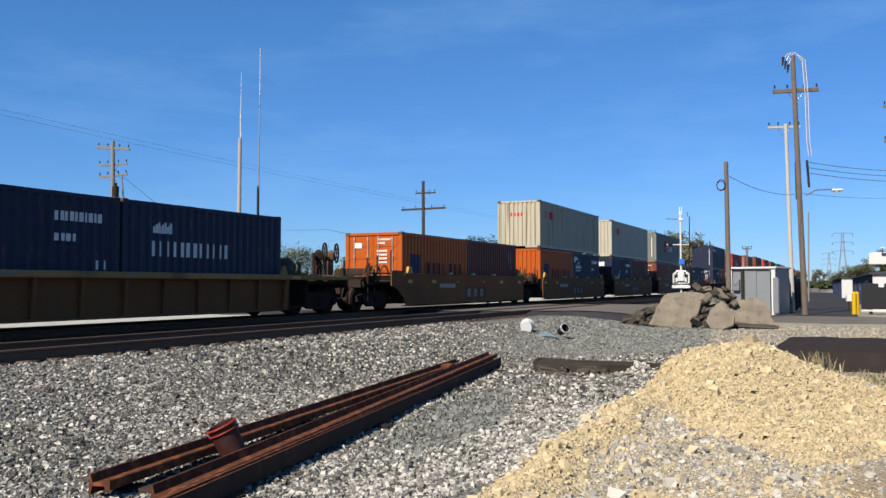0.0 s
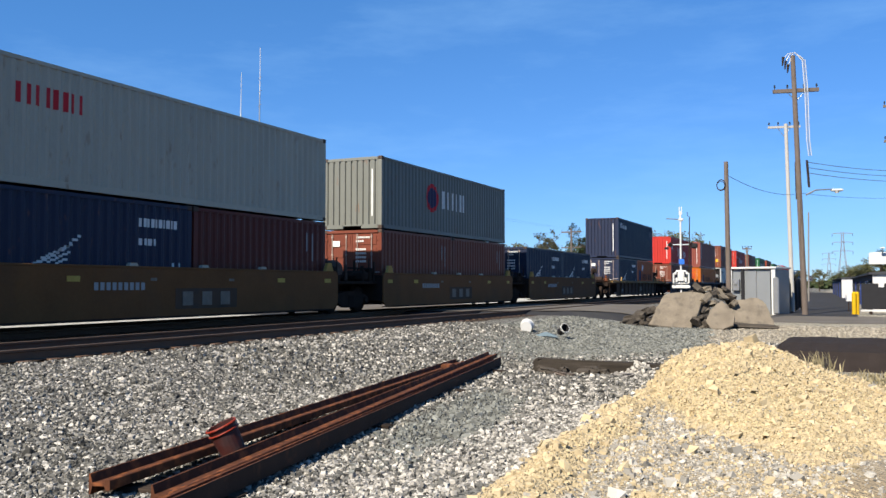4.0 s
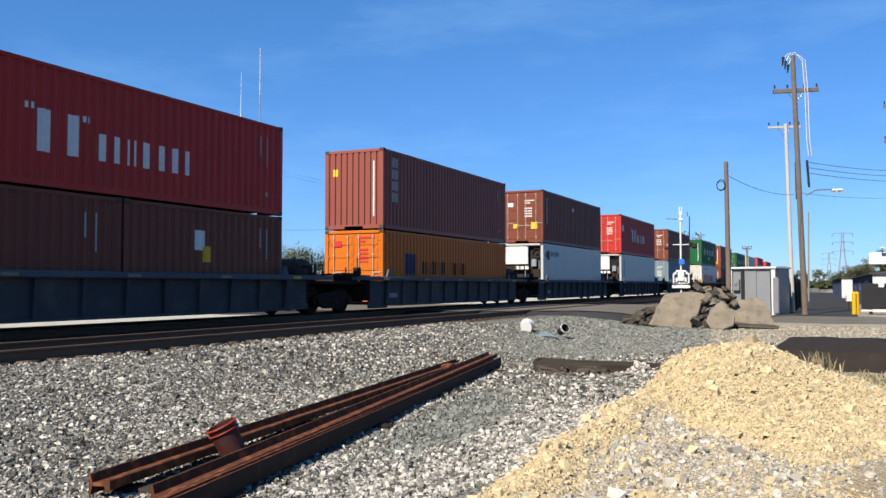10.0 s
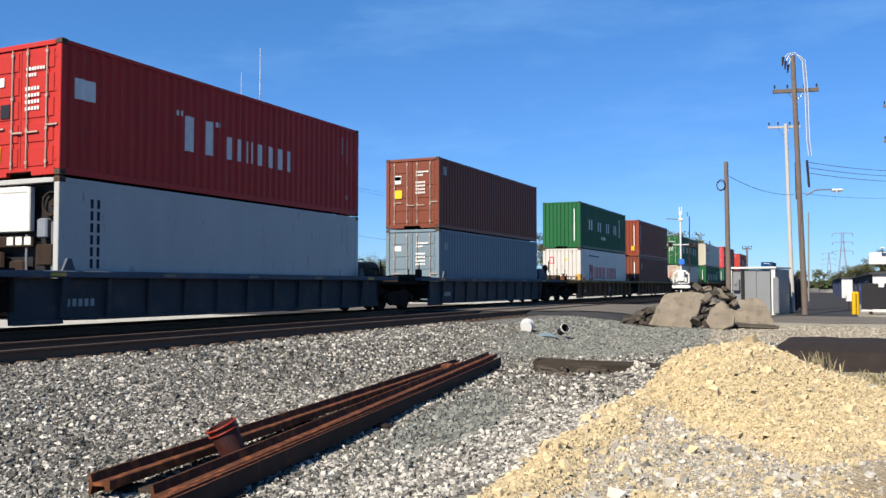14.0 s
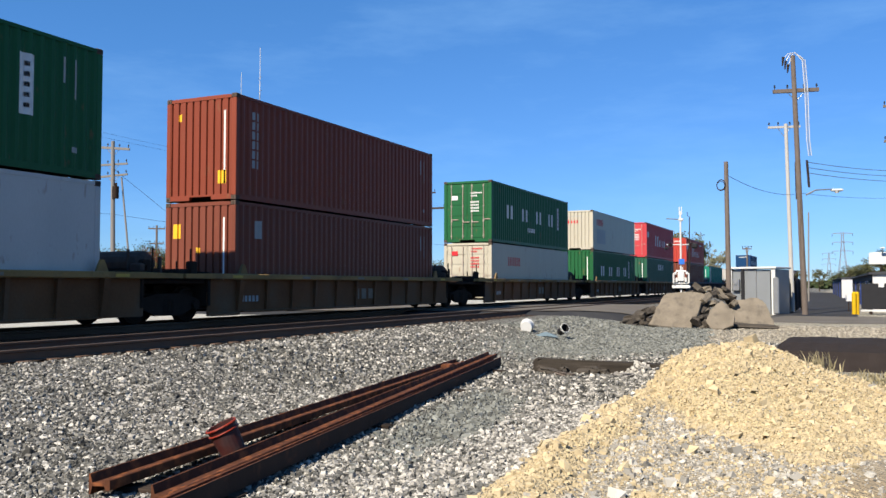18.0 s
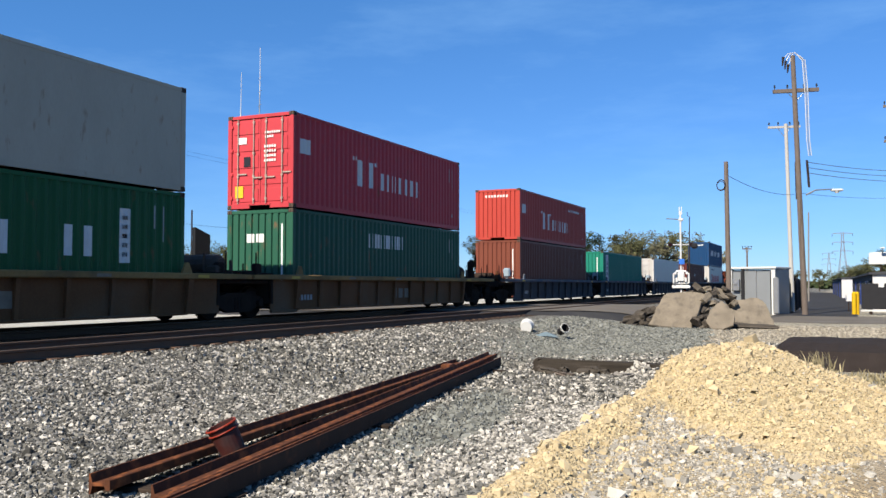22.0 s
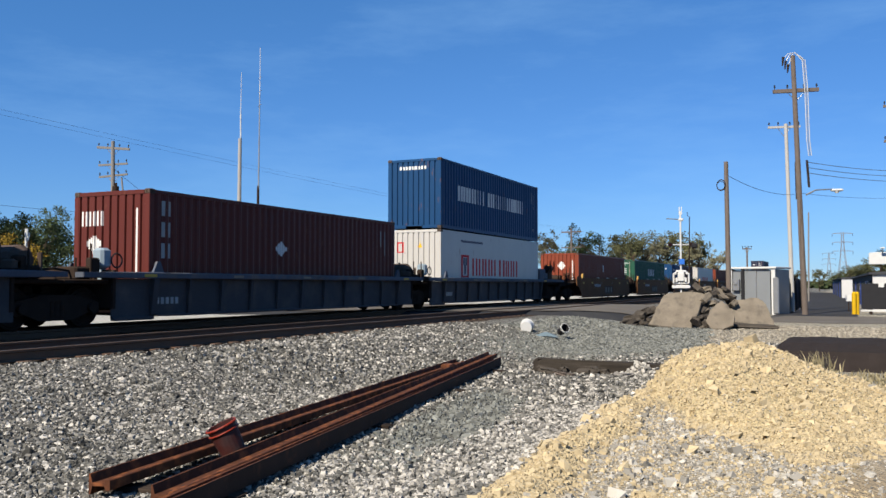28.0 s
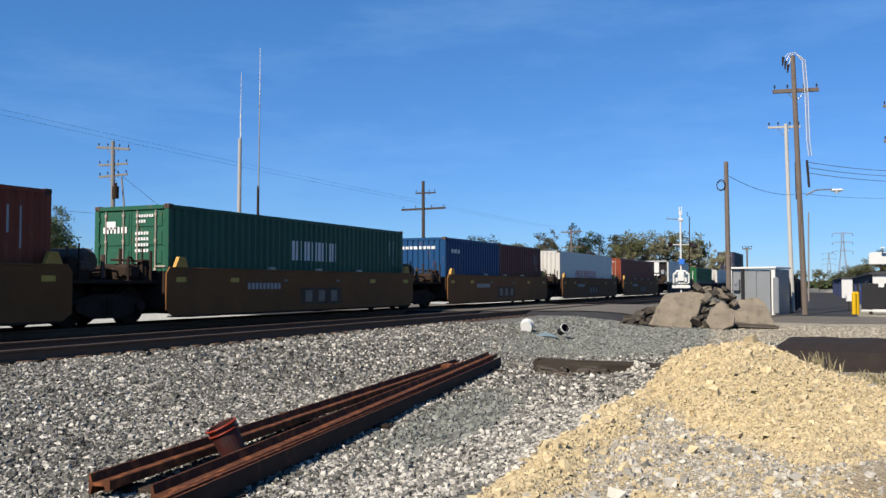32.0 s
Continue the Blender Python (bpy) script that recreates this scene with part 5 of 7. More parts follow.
def ribbon(near_edge, far_edge, lift):
    """A road sheet between two edges given as functions of x, with its own small thickness."""
    xs = np.linspace(24, -70, 150)
    rows = []
    for x in xs:
        a, b = near_edge(x), far_edge(x)
        rows.append([(x, a + (b - a) * k / 8, lift(x)) for k in range(9)])
    v = [p for r in rows for p in r]
    f = [(i * 9 + k, i * 9 + k + 1, (i + 1) * 9 + k + 1, (i + 1) * 9 + k) for i in range(len(rows) - 1) for k in range(8)]
    return v, f


def road_lift(x):
    return float(0.012 + (RAIL - 0.05) * sstep(-5.0, -9.6, np.array(x)))


def near_edge(x):
    return float(np.interp(-x, [-24, 3, 6, 9, 12, 20, 70], [38.5, 38.0, 36.5, 33.0, 30.5, 28.0, 20.0])) + 0.25 * math.sin(x * 2.1) + 0.12 * math.sin(x * 5.3)


road = part("road", ribbon(near_edge, lambda x: near_edge(x) + 8.5 + 4 * float(sstep(-4, -12, np.array(x))), road_lift), ASPHALT, None, smooth=True)
tagged(road, "worn grey asphalt road crossing the tracks", "road", kind="structure")
shoulder = part("road_bank", ([(x, near_edge(x) - d, road_lift(x) * h - 0.02) for x in np.linspace(-4, -24, 50) for d, h in ((-0.1, 1.0), (0.9, 0.72), (2.0, 0.30))], [(i * 3 + k, i * 3 + k + 1, i * 3 + k + 4, i * 3 + k + 3) for i in range(49) for k in range(2)]), ASPHALT_D, None, smooth=True)
tagged(shoulder, "broken dark asphalt edge of the crossing", "road edge", kind="structure")
drive = part("driveway", ([(-3.3, 46.2, 0.016), (0.55, 46.2, 0.016), (0.75, 90, 0.016), (-1.4, 190, 0.016), (-6.5, 190, 0.016), (-4.2, 90, 0.016)], [(0, 1, 2, 5), (5, 2, 3, 4)]), ASPHALT_D, None)
tagged(drive, "dark asphalt driveway between storage buildings", "driveway", kind="structure")


# ---- scrap rails and odds and ends on the gravel ----
def rail_piece(label, p, q, roll):
    """A length of rail from p to q, rolled about its own line."""
    t = thing("scrap_rail", label, "rail", group="scrap rails")
    p, q = Vector(p), Vector(q)
    L = (q - p).length
    prof = [(a * 1.05, b - 0.0875) for a, b in RAILPROF]
    c, s = math.cos(radians(roll)), math.sin(radians(roll))
    prof = [(a * c - b * s, a * s + b * c) for a, b in prof]
    part("rail_body", prism(prof, 0, L), RUST, t)
    # added dark sheet over the foot; its colour stands in for shade
    part("foot_plate", prism([(a * c - b * s, a * s + b * c) for a, b in ((-0.0735, -0.0915), (0.0735, -0.0915), (0.0735, -0.0877), (-0.0735, -0.0877))], 0.002, L - 0.002), FOOT_SHADE, t, "thin dark plate that paints shade on the rail foot")
    part("bolt_hole", join(*[tube((0.0, 0.12 + 0.15 * k, -0.0), (0.001, 0.12 + 0.15 * k, 0.012), 0.018, n=8) for k in range(3)]), BLACK, t)
    t.matrix_basis = Matrix.Translation(p) @ Matrix.Rotation(math.atan2(-(q.x - p.x), q.y - p.y), 4, "Z") @ Matrix.Rotation(math.asin((q.z - p.z) / L), 4, "X")
    return t


A0, A1 = (-4.84, 4.58), (-6.40, 14.45)
rail_piece("long rusty rail lying on its side, foot plate standing up", (*A0, 0.126), (*A1, 0.126), -90)
rail_piece("long rusty rail lying on its side between two others", (-4.19, 4.51, 0.126), (-6.18, 15.5, 0.19), -90)
rail_piece("long rusty rail lying foot outward on the gravel", (-3.97, 4.22, 0.122), (-5.97, 15.16, 0.122), 90)
for k, f in enumerate((0.04, 0.36, 0.68, 0.97)):
    x, y = A0[0] + (A1[0] - A0[0]) * f + 0.38, A0[1] + (A1[1] - A0[1]) * f
    b = part("timber_block", box(0, 0, 0.0, 1.15, 0.16, 0.07, 0.01), TIE, None)
    b.matrix_basis = pose(x, y, 0.015, 0, 0, 9)
    tagged(b, "dark timber block under the scrap rails", "timber block", "blocks under the rails")
shim = part("steel_block", box(0, 0, 0, 0.16, 0.30, 0.11, 0.01), RUST, None)
shim.matrix_basis = pose(-6.07, 13.2, 0.17, 0, 0, 8)
tagged(shim, "rusty steel block lodged between the rails", "steel block")


def bucket(label, m, body_m, rim_m, r=0.15, h=0.36, lid=False):
    t = thing("bucket", label, "bucket", m)
    n = 20
    ring = lambda rr, z: [(rr * math.cos(2 * math.pi * i / n), rr * math.sin(2 * math.pi * i / n), z) for i in range(n)]
    v = ring(r * 0.86, 0) + ring(r, h) + ring(r - 0.008, h) + ring(r * 0.86 - 0.008, 0.012)
    f = [tuple(range(n - 1, -1, -1)), tuple(range(3 * n, 4 * n))]
    for k in range(3):
        f += [(k * n + i, k * n + (i + 1) % n, (k + 1) * n + (i + 1) % n, (k + 1) * n + i) for i in range(n)]
    part("body", (v, f), body_m, t, smooth=False)
    part("rim", torus((0, 0, h - 0.01), (0, 0, 1), r + 0.004, 0.011, n, 6), rim_m, t)
    part("rib", torus((0, 0, h - 0.06), (0, 0, 1), r + 0.001, 0.008, n, 6), rim_m, t)
    hb = []
    for i in range(10):
        a, b = math.pi * i / 10, math.pi * (i + 1) / 10
        hb.append(tube((r * 1.04 * math.cos(a), 0.30 * r * math.sin(a) + r * 0.8 * math.sin(a), h - 0.05 - 0.05 * math.sin(a)), (r * 1.04 * math.cos(b), 0.30 * r * math.sin(b) + r * 0.8 * math.sin(b), h - 0.05 - 0.05 * math.sin(b)), 0.004, n=5))
    part("handle", join(*hb), GALV, t, "wire handle")
    return t


REDP = mat("burnt_red_plastic", (0.046, 0.013, 0.011), 0.55, 0, 0.3, 5, 40, 0.1, (0.031, 0.024, 0.024), 0.6, 5)
bucket("sooty dark red bucket wedged between the scrap rails", pose(-4.74, 5.95, 0.12, 8, -24, 22), REDP, mat("red_plastic", (0.185, 0.024, 0.013), 0.45, 0, 0.2, 5, 40, 0.05), 0.125, 0.27)
bucket("white plastic bucket lying on its side on gravel", pose(-8.22, 23.2, 0.34, -82, 0, 15), WHITEP, WHITEP, 0.185, 0.38)
bucket("black and white bucket tipped over on gravel", pose(-7.25, 23.3, 0.24, 60, 35, 30), BLACK, WHITEP, 0.12, 0.30)
scrap = part("plastic_scrap", ([(0, 0, 0), (0.5, 0.1, 0.03), (0.85, -0.05, 0), (0.6, 0.35, 0.06), (0.1, 0.3, 0.02), (0.4, 0.2, 0.14)], [(0, 1, 5), (1, 2, 5), (2, 3, 5), (3, 4, 5), (4, 0, 5), (0, 4, 3, 2, 1)]), mat("faded_blue_plastic", (0.099, 0.136, 0.160), 0.6, 0, 0.2, 5, 40, 0.1), None)
scrap.matrix_basis = pose(-7.9, 22.6, 0.12)
tagged(scrap, "crumpled faded blue plastic sheet on gravel", "plastic sheet")


def chunk(seed, sx, sy, sz, jag=0.10, n=14, taper=0.0, roundness=0.35):
    """A broken slab: an uneven outline with chipped edges; taper narrows its upper end."""
    rs = random.Random(seed)
    out = []
    for i in range(n):
        a = 2 * math.pi * (i + 0.4 * rs.uniform(-1, 1)) / n
        r = (1 / max(abs(math.cos(a)), abs(math.sin(a)))) ** (1 - roundness)
        r *= 1 + jag * rs.uniform(-1, 0.6)
        x, y = r * math.cos(a), r * math.sin(a)
        out.append((sx / 2 * x * (1 - taper * (y + 1) / 2), sy / 2 * y))
    v = []
    for z, k in ((-sz / 2, 0.92), (-sz / 6, 1.0), (sz / 3, 0.99), (sz / 2, 0.95)):
        v += [(x * k + rs.uniform(-0.03, 0.03), y * k + rs.uniform(-0.03, 0.03), z + rs.uniform(-0.012, 0.012)) for x, y in out]
    f = [tuple(range(n - 1, -1, -1)), tuple(range(3 * n, 4 * n))]
    for r in range(3):
        f += [(r * n + i, r * n + (i + 1) % n, (r + 1) * n + (i + 1) % n, (r + 1) * n + i) for i in range(n)]
    return v, f


def slab(seed, outline, sx, sy, sz):
    """A flat broken slab with the given outline, its edges chipped."""
    rs = random.Random(seed)
    pts = []
    for (ax, ay), (bx, by) in zip(outline, outline[1:] + outline[:1]):
        for k in range(3):
            pts.append(((ax + (bx - ax) * k / 3 + rs.uniform(-0.035, 0.035)) * sx / 2, (ay + (by - ay) * k / 3 + rs.uniform(-0.035, 0.035)) * sy / 2))
    n, v = len(pts), []
    for z, k in ((-sz / 2, 0.95), (-sz / 6, 1.0), (sz / 3, 0.995), (sz / 2, 0.965)):
        v += [(x * k + rs.uniform(-0.012, 0.012), y * k + rs.uniform(-0.012, 0.012), z + rs.uniform(-0.008, 0.008)) for x, y in pts]
    f = [tuple(range(n - 1, -1, -1)), tuple(range(3 * n, 4 * n))]
    for r in range(3):
        f += [(r * n + i, r * n + (i + 1) % n, (r + 1) * n + (i + 1) % n, (r + 1) * n + i) for i in range(n)]
    return v, f


SLAB = mat("broken_pavement", (0.150, 0.128, 0.100), 0.95, 0, 0.4, 2.2, 45, 0.7, (0.080, 0.071, 0.060), 0.5, 3.5, dist=0.02)
SLAB_D = mat("tarry_rubble", (0.057, 0.049, 0.041), 0.95, 0, 0.35, 3, 30, 0.6, (0.080, 0.071, 0.058), 0.35, 5)
for seed, (sx, sy, sz), m, mm, lab in (
        (1, (1.68, 1.50, 0.24), pose(-5.58, 32.02, 0.62, 58, 3, -4), SLAB, "large slab of broken grey pavement leaning on a rubble pile"),
        (2, (0.98, 1.12, 0.13), pose(-3.97, 31.33, 0.47, 62, -6, 6), SLAB, "rounded slab of broken grey pavement on a rubble pile"),
        (3, (1.50, 1.22, 0.15), pose(-3.08, 32.84, 0.59, 52, 6, -4), SLAB, "tan slab of broken pavement on a rubble pile"),
        (10, (1.65, 0.80, 0.14), pose(-2.98, 32.25, 0.11, 4, 2, 4), SLAB_D, "dark flat asphalt slab under the rubble pile"),
        (12, (3.40, 1.30, 0.50), pose(-4.49, 33.53, 0.26, 0, 0, 12), SLAB_D, "heap of dark rubble under the broken slabs"),
        (20, (0.50, 0.38, 0.27), pose(-4.79, 32.26, 0.73, 48, 27, 7), SLAB_D, "dark broken asphalt lump on the rubble pile"),
        (21, (0.55, 0.45, 0.30), pose(-4.64, 32.32, 1.04, -9, -34, 40), SLAB, "small slab of broken grey pavement on a rubble pile"),
        (22, (0.60, 0.38, 0.28), pose(-4.47, 32.83, 1.20, -9, 8, 139), SLAB_D, "dark broken asphalt lump on the rubble pile"),
        (23, (0.42, 0.26, 0.17), pose(-4.28, 32.92, 1.32, 53, -13, 104), SLAB_D, "dark broken asphalt lump on the rubble pile"),
        (24, (0.50, 0.33, 0.29), pose(-4.13, 32.99, 1.20, 58, 9, 40), SLAB, "small slab of broken grey pavement on a rubble pile"),
        (25, (0.50, 0.40, 0.18), pose(-3.87, 33.12, 1.07, 39, 39, 113), SLAB_D, "dark broken asphalt lump on the rubble pile"),
        (26, (0.40, 0.25, 0.14), pose(-4.57, 32.37, 0.59, -40, -14, 55), SLAB, "small slab of broken grey pavement on a rubble pile"),
        (27, (0.42, 0.35, 0.16), pose(-4.64, 31.46, 0.41, -19, -3, 80), SLAB_D, "dark broken asphalt lump on the rubble pile"),
        (28, (0.45, 0.38, 0.22), pose(-4.46, 31.56, 0.21, 46, 40, 52), SLAB_D, "dark broken asphalt lump on the rubble pile"),
        (29, (0.30, 0.19, 0.18), pose(-4.57, 31.51, 0.07, -15, 9, 76), SLAB, "small slab of broken grey pavement on a rubble pile"),
        (30, (0.45, 0.27, 0.20), pose(-4.34, 32.46, 0.87, -22, -7, 16), SLAB, "small slab of broken grey pavement on a rubble pile"),
        (31, (0.45, 0.31, 0.25), pose(-4.88, 32.63, 1.40, 35, -40, 152), SLAB_D, "dark broken asphalt lump on the rubble pile"),
        (32, (0.40, 0.31, 0.17), pose(-5.07, 32.55, 1.26, -1, 5, 78), SLAB_D, "dark broken asphalt lump on the rubble pile"),
        (33, (0.35, 0.25, 0.15), pose(-3.98, 33.05, 1.40, 21, 20, 45), SLAB_D, "dark broken asphalt lump on the rubble pile"),
        (34, (0.40, 0.25, 0.24), pose(-3.67, 32.78, 0.87, -38, 5, 103), SLAB, "small slab of broken grey pavement on a rubble pile"),
        (35, (0.36, 0.22, 0.20), pose(-4.58, 32.77, 1.40, 6, 8, 148), SLAB, "small slab of broken grey pavement on a rubble pile"),
        (36, (0.35, 0.28, 0.16), pose(-4.79, 31.40, 0.25, 50, -17, 159), SLAB_D, "dark broken asphalt lump on the rubble pile"),
        (37, (0.25, 0.21, 0.10), pose(-4.36, 31.62, -0.03, 56, -9, 118), SLAB_D, "dark broken asphalt lump on the rubble pile"),
        (38, (0.30, 0.21, 0.13), pose(-3.67, 31.93, 0.09, 27, -8, 118), SLAB_D, "dark broken asphalt lump on the rubble pile"),
        (39, (0.20, 0.13, 0.11), pose(-3.63, 31.96, -0.07, 7, -3, 9), SLAB, "small slab of broken grey pavement on a rubble pile"),
        (50, (0.55, 0.39, 0.28), pose(-7.32, 31.99, 0.22, 2, -20, 53), SLAB_D, "dark broken asphalt lump beside the rubble pile"),
        (51, (0.60, 0.42, 0.30), pose(-7.09, 32.09, 0.33, -4, 7, 156), SLAB_D, "dark broken asphalt lump beside the rubble pile"),
        (52, (0.60, 0.42, 0.30), pose(-6.86, 32.19, 0.45, -2, -16, 87), SLAB_D, "dark broken asphalt lump beside the rubble pile"),
        (53, (0.60, 0.42, 0.30), pose(-6.63, 32.30, 0.56, -8, 19, 139), SLAB_D, "dark broken asphalt lump beside the rubble pile"),
        (54, (0.50, 0.35, 0.25), pose(-6.79, 32.24, 0.18, -20, -6, 81), SLAB_D, "dark broken asphalt lump beside the rubble pile"),
        (55, (0.50, 0.35, 0.25), pose(-6.52, 32.36, 0.27, -6, -14, 20), SLAB_D, "dark broken asphalt lump beside the rubble pile"),
        (56, (0.40, 0.28, 0.20), pose(-7.17, 32.06, 0.10, 15, -16, 79), SLAB_D, "dark broken asphalt lump beside the rubble pile"),
        (57, (0.30, 0.21, 0.15), pose(-7.48, 31.92, 0.12, 5, -15, 12), SLAB_D, "dark broken asphalt lump beside the rubble pile")):
    outline = {1: [(-1.05, -1), (0.80, -1.05), (0.98, 0.0), (1.15, 0.98), (0.6, 1.06), (-0.35, 0.92), (-0.66, 0.75), (-0.85, 0.0)],
               2: [(-0.75, -0.85), (0.1, -1), (0.85, -0.75), (1, -0.1), (0.65, 0.55), (0.3, 1), (-0.1, 0.85), (-0.7, 0.3), (-1, -0.3)],
               3: [(-1, -1), (1.25, -0.95), (0.95, -0.3), (0.78, 0.2), (0.52, 0.75), (0.10, 0.98), (-0.40, 0.80), (-0.95, 0.62)]}.get(seed)
    s = part("pavement_slab", slab(seed, outline, sx, sy, sz) if outline else chunk(seed, sx * 1.15, sy * 1.25, sz * 0.8, 0.30, 7 + seed % 3, 0.15, 0.1), mm, None)
    s.matrix_basis = m
    tagged(s, lab, "broken pavement", "rubble pile")
rsd = random.Random(77)
for k in range(30):
    x, y = -4.75 + 1.95 * rsd.random(), 15.5 + 0.9 * rsd.uniform(-1, 1) * 0.9
    L = rsd.choice((0.10, 0.14, 0.2, 0.3, 0.45))
    s = part("debris", chunk(30 + k, L, L * rsd.uniform(0.4, 0.8), rsd.uniform(0.06, 0.13), 0.25, 9), SLAB_D, None)
    s.matrix_basis = pose(x, y + 0.35 * (x + 3.8), 0.03 + 0.05 * rsd.random(), rsd.uniform(-12, 12), rsd.uniform(-12, 12), rsd.uniform(0, 180))
    tagged(s, "broken black asphalt lump half buried in gravel", "debris", "asphalt debris")
log = part("old_tie", chunk(91, 2.5, 0.30, 0.32, 0.06, 16, 0.0, 0.0), mat("rotten_timber", (0.030, 0.025, 0.020), 0.95, 0, 0.45, 2.5, 22, 0.8, (0.062, 0.052, 0.043), 0.4, 3, stretch=(0.5, 5, 5)), None)
log.matrix_basis = pose(-3.82, 14.92, 0.05, 0, 2, 12)
tagged(log, "rotten dark railway tie half sunk in gravel", "timber")
for k, (x, y, w) in enumerate(((-4.75, 14.55, 0.3), (-4.62, 14.35, 0.24), (-4.4, 14.2, 0.16), (-3.3, 14.85, 0.2))):
    s = part("debris", chunk(80 + k, w, w * 0.6, 0.09, 0.2, 9), SLAB_D, None)
    s.matrix_basis = pose(x, y, 0.05, 5, 8, 40 * k)
    tagged(s, "broken black asphalt lump half buried in gravel", "debris", "asphalt debris")


def stone_pile(lift):
    """One layer of the pile, narrower the higher it lies."""
    def region(rs, n):
        r, a = 0.42 * (1 - 0.11 * lift) * np.sqrt(rs.rand(n)), rs.rand(n) * 6.283
        return -3.2 + r * np.cos(a) * 0.95, 14.88 + r * np.sin(a) * 0.5, rs.choice([0.8, 1.0, 1.25], n)
    return region


for lift in (0.35, 1.6, 2.8, 4.0, 5.2, 6.4):
    stones("stone_pile", int(640 * (1 - 0.11 * lift) ** 2), stone_pile(lift), 0.018, STONE_L, "small pile of pale stones beside the rotten tie", int(lift * 10), lift, 0.9, 4)
for x, y, L, a in ((-3.38, 14.4, 0.34, 14), (-4.3, 14.1, 0.4, -8)):
    s = part("board", chunk(60 + int(a), L, 0.11, 0.05, 0.1, 8), WOODP if a > 0 else WOOD, None)
    s.matrix_basis = pose(x, y, 0.045, 2, 3, a)
    tagged(s, "broken weathered board lying on gravel", "board")


# a low flat-topped heap of black asphalt millings
def millings():
    v, f = [], []
    n = 40
    for i in range(n + 1):
        x = -1.62 + 6.6 * i / n
        h = 0.42 * min(1.0, max(0.0, (x + 1.62) / 0.52))
        w = 0.02 * math.sin(i * 1.7)
        v += [(x, 17.0 + w, -0.02), (x, 17.5 + w, h * 0.75), (x, 18.3, h + 0.012 * math.sin(i * 2.3)), (x, 20.5, h + 0.01 * math.sin(i * 1.1)), (x, 21.6, -0.02)]
    for i in range(n):
        f += [(i * 5 + k, i * 5 + k + 1, i * 5 + k + 6, i * 5 + k + 5) for k in range(4)]
    return v, f


pile = part("asphalt_mound", millings(), mat("black_millings", (0.022, 0.017, 0.015), 0.95, 0, 0.3, 4, 60, 0.6, dist=0.02), None)
tagged(pile, "low flat heap of black asphalt millings", "asphalt heap")

GRASS = mat("dry_weeds", (0.222, 0.191, 0.117), 0.9, 0, 0.2, 8, 40, 0, per=0.4, island=True)


def weeds(name, n, place, label, seed, hmax=0.35, material=None):
    rs = random.Random(seed)
    v, f = [], []
    for _ in range(n):
        x, y = place(rs)
        z = float(ground_z(np.array(x), np.array(y)))
        h, a, w = hmax * rs.uniform(0.35, 1), rs.uniform(0, 6.28), rs.uniform(0.006, 0.018)
        bx, by = math.cos(a) * w, math.sin(a) * w
        lx, ly = rs.uniform(-0.5, 0.5) * h, rs.uniform(-0.5, 0.5) * h
        o = len(v)
        v += [(x - bx, y - by, z - 0.01), (x + bx, y + by, z - 0.01), (x + lx * 0.5 + bx, y + ly * 0.5 + by, z + h * 0.65), (x + lx, y + ly, z + h), (x + lx * 0.5 - bx, y + ly * 0.5 - by, z + h * 0.65)]
        f += [(o, o + 1, o + 2, o + 4), (o + 4, o + 2, o + 3)]
    me = bpy.data.meshes.new(name)
    me.from_pydata(v, [], f)
    me.materials.append(material or GRASS)
    return tagged(new(name, me), label, "weeds", kind="stuff")


def weed_spot(rs):
    c = rs.choice([(-0.55, 16.2, 0.18), (-0.45, 16.4, 0.12), (0.25, 15.9, 0.5), (0.9, 15.6, 0.6), (1.2, 14.9, 0.6), (0.7, 15.0, 0.5), (0.75, 12.3, 0.2)])
    return c[0] + rs.gauss(0, c[2]), c[1] + rs.gauss(0, c[2] * 0.7)


weeds("weeds", 1100, weed_spot, "dry pale weeds beside the stone heap", 5, 0.12)
weeds("weeds", 60, lambda rs: (-0.45 + rs.gauss(0, 0.12), 16.7 + rs.gauss(0, 0.1)), "tall pale dry weed before the black mound", 6, 0.40)
weeds("weeds", 130, lambda rs: (0.55 + rs.gauss(0, 0.08), 10.6 + rs.gauss(0, 0.4)), "dull weeds at the edge of the stone heap", 7, 0.20)


# ---- poles, wires ----
def wire(name, pts, label, r=0.012, sag=0.3, n=12):
    line = [Vector(pts[0])]
    for p, q in zip(pts, pts[1:]):
        p, q = Vector(p), Vector(q)
        line += [p.lerp(q, i / n) - Vector((0, 0, sag * 4 * i / n * (1 - i / n))) for i in range(1, n + 1)]
    w = part(name, sweep(line, r, 4), GALV if "pale" in label else BLACK, None)
    return tagged(w, label, "cable")


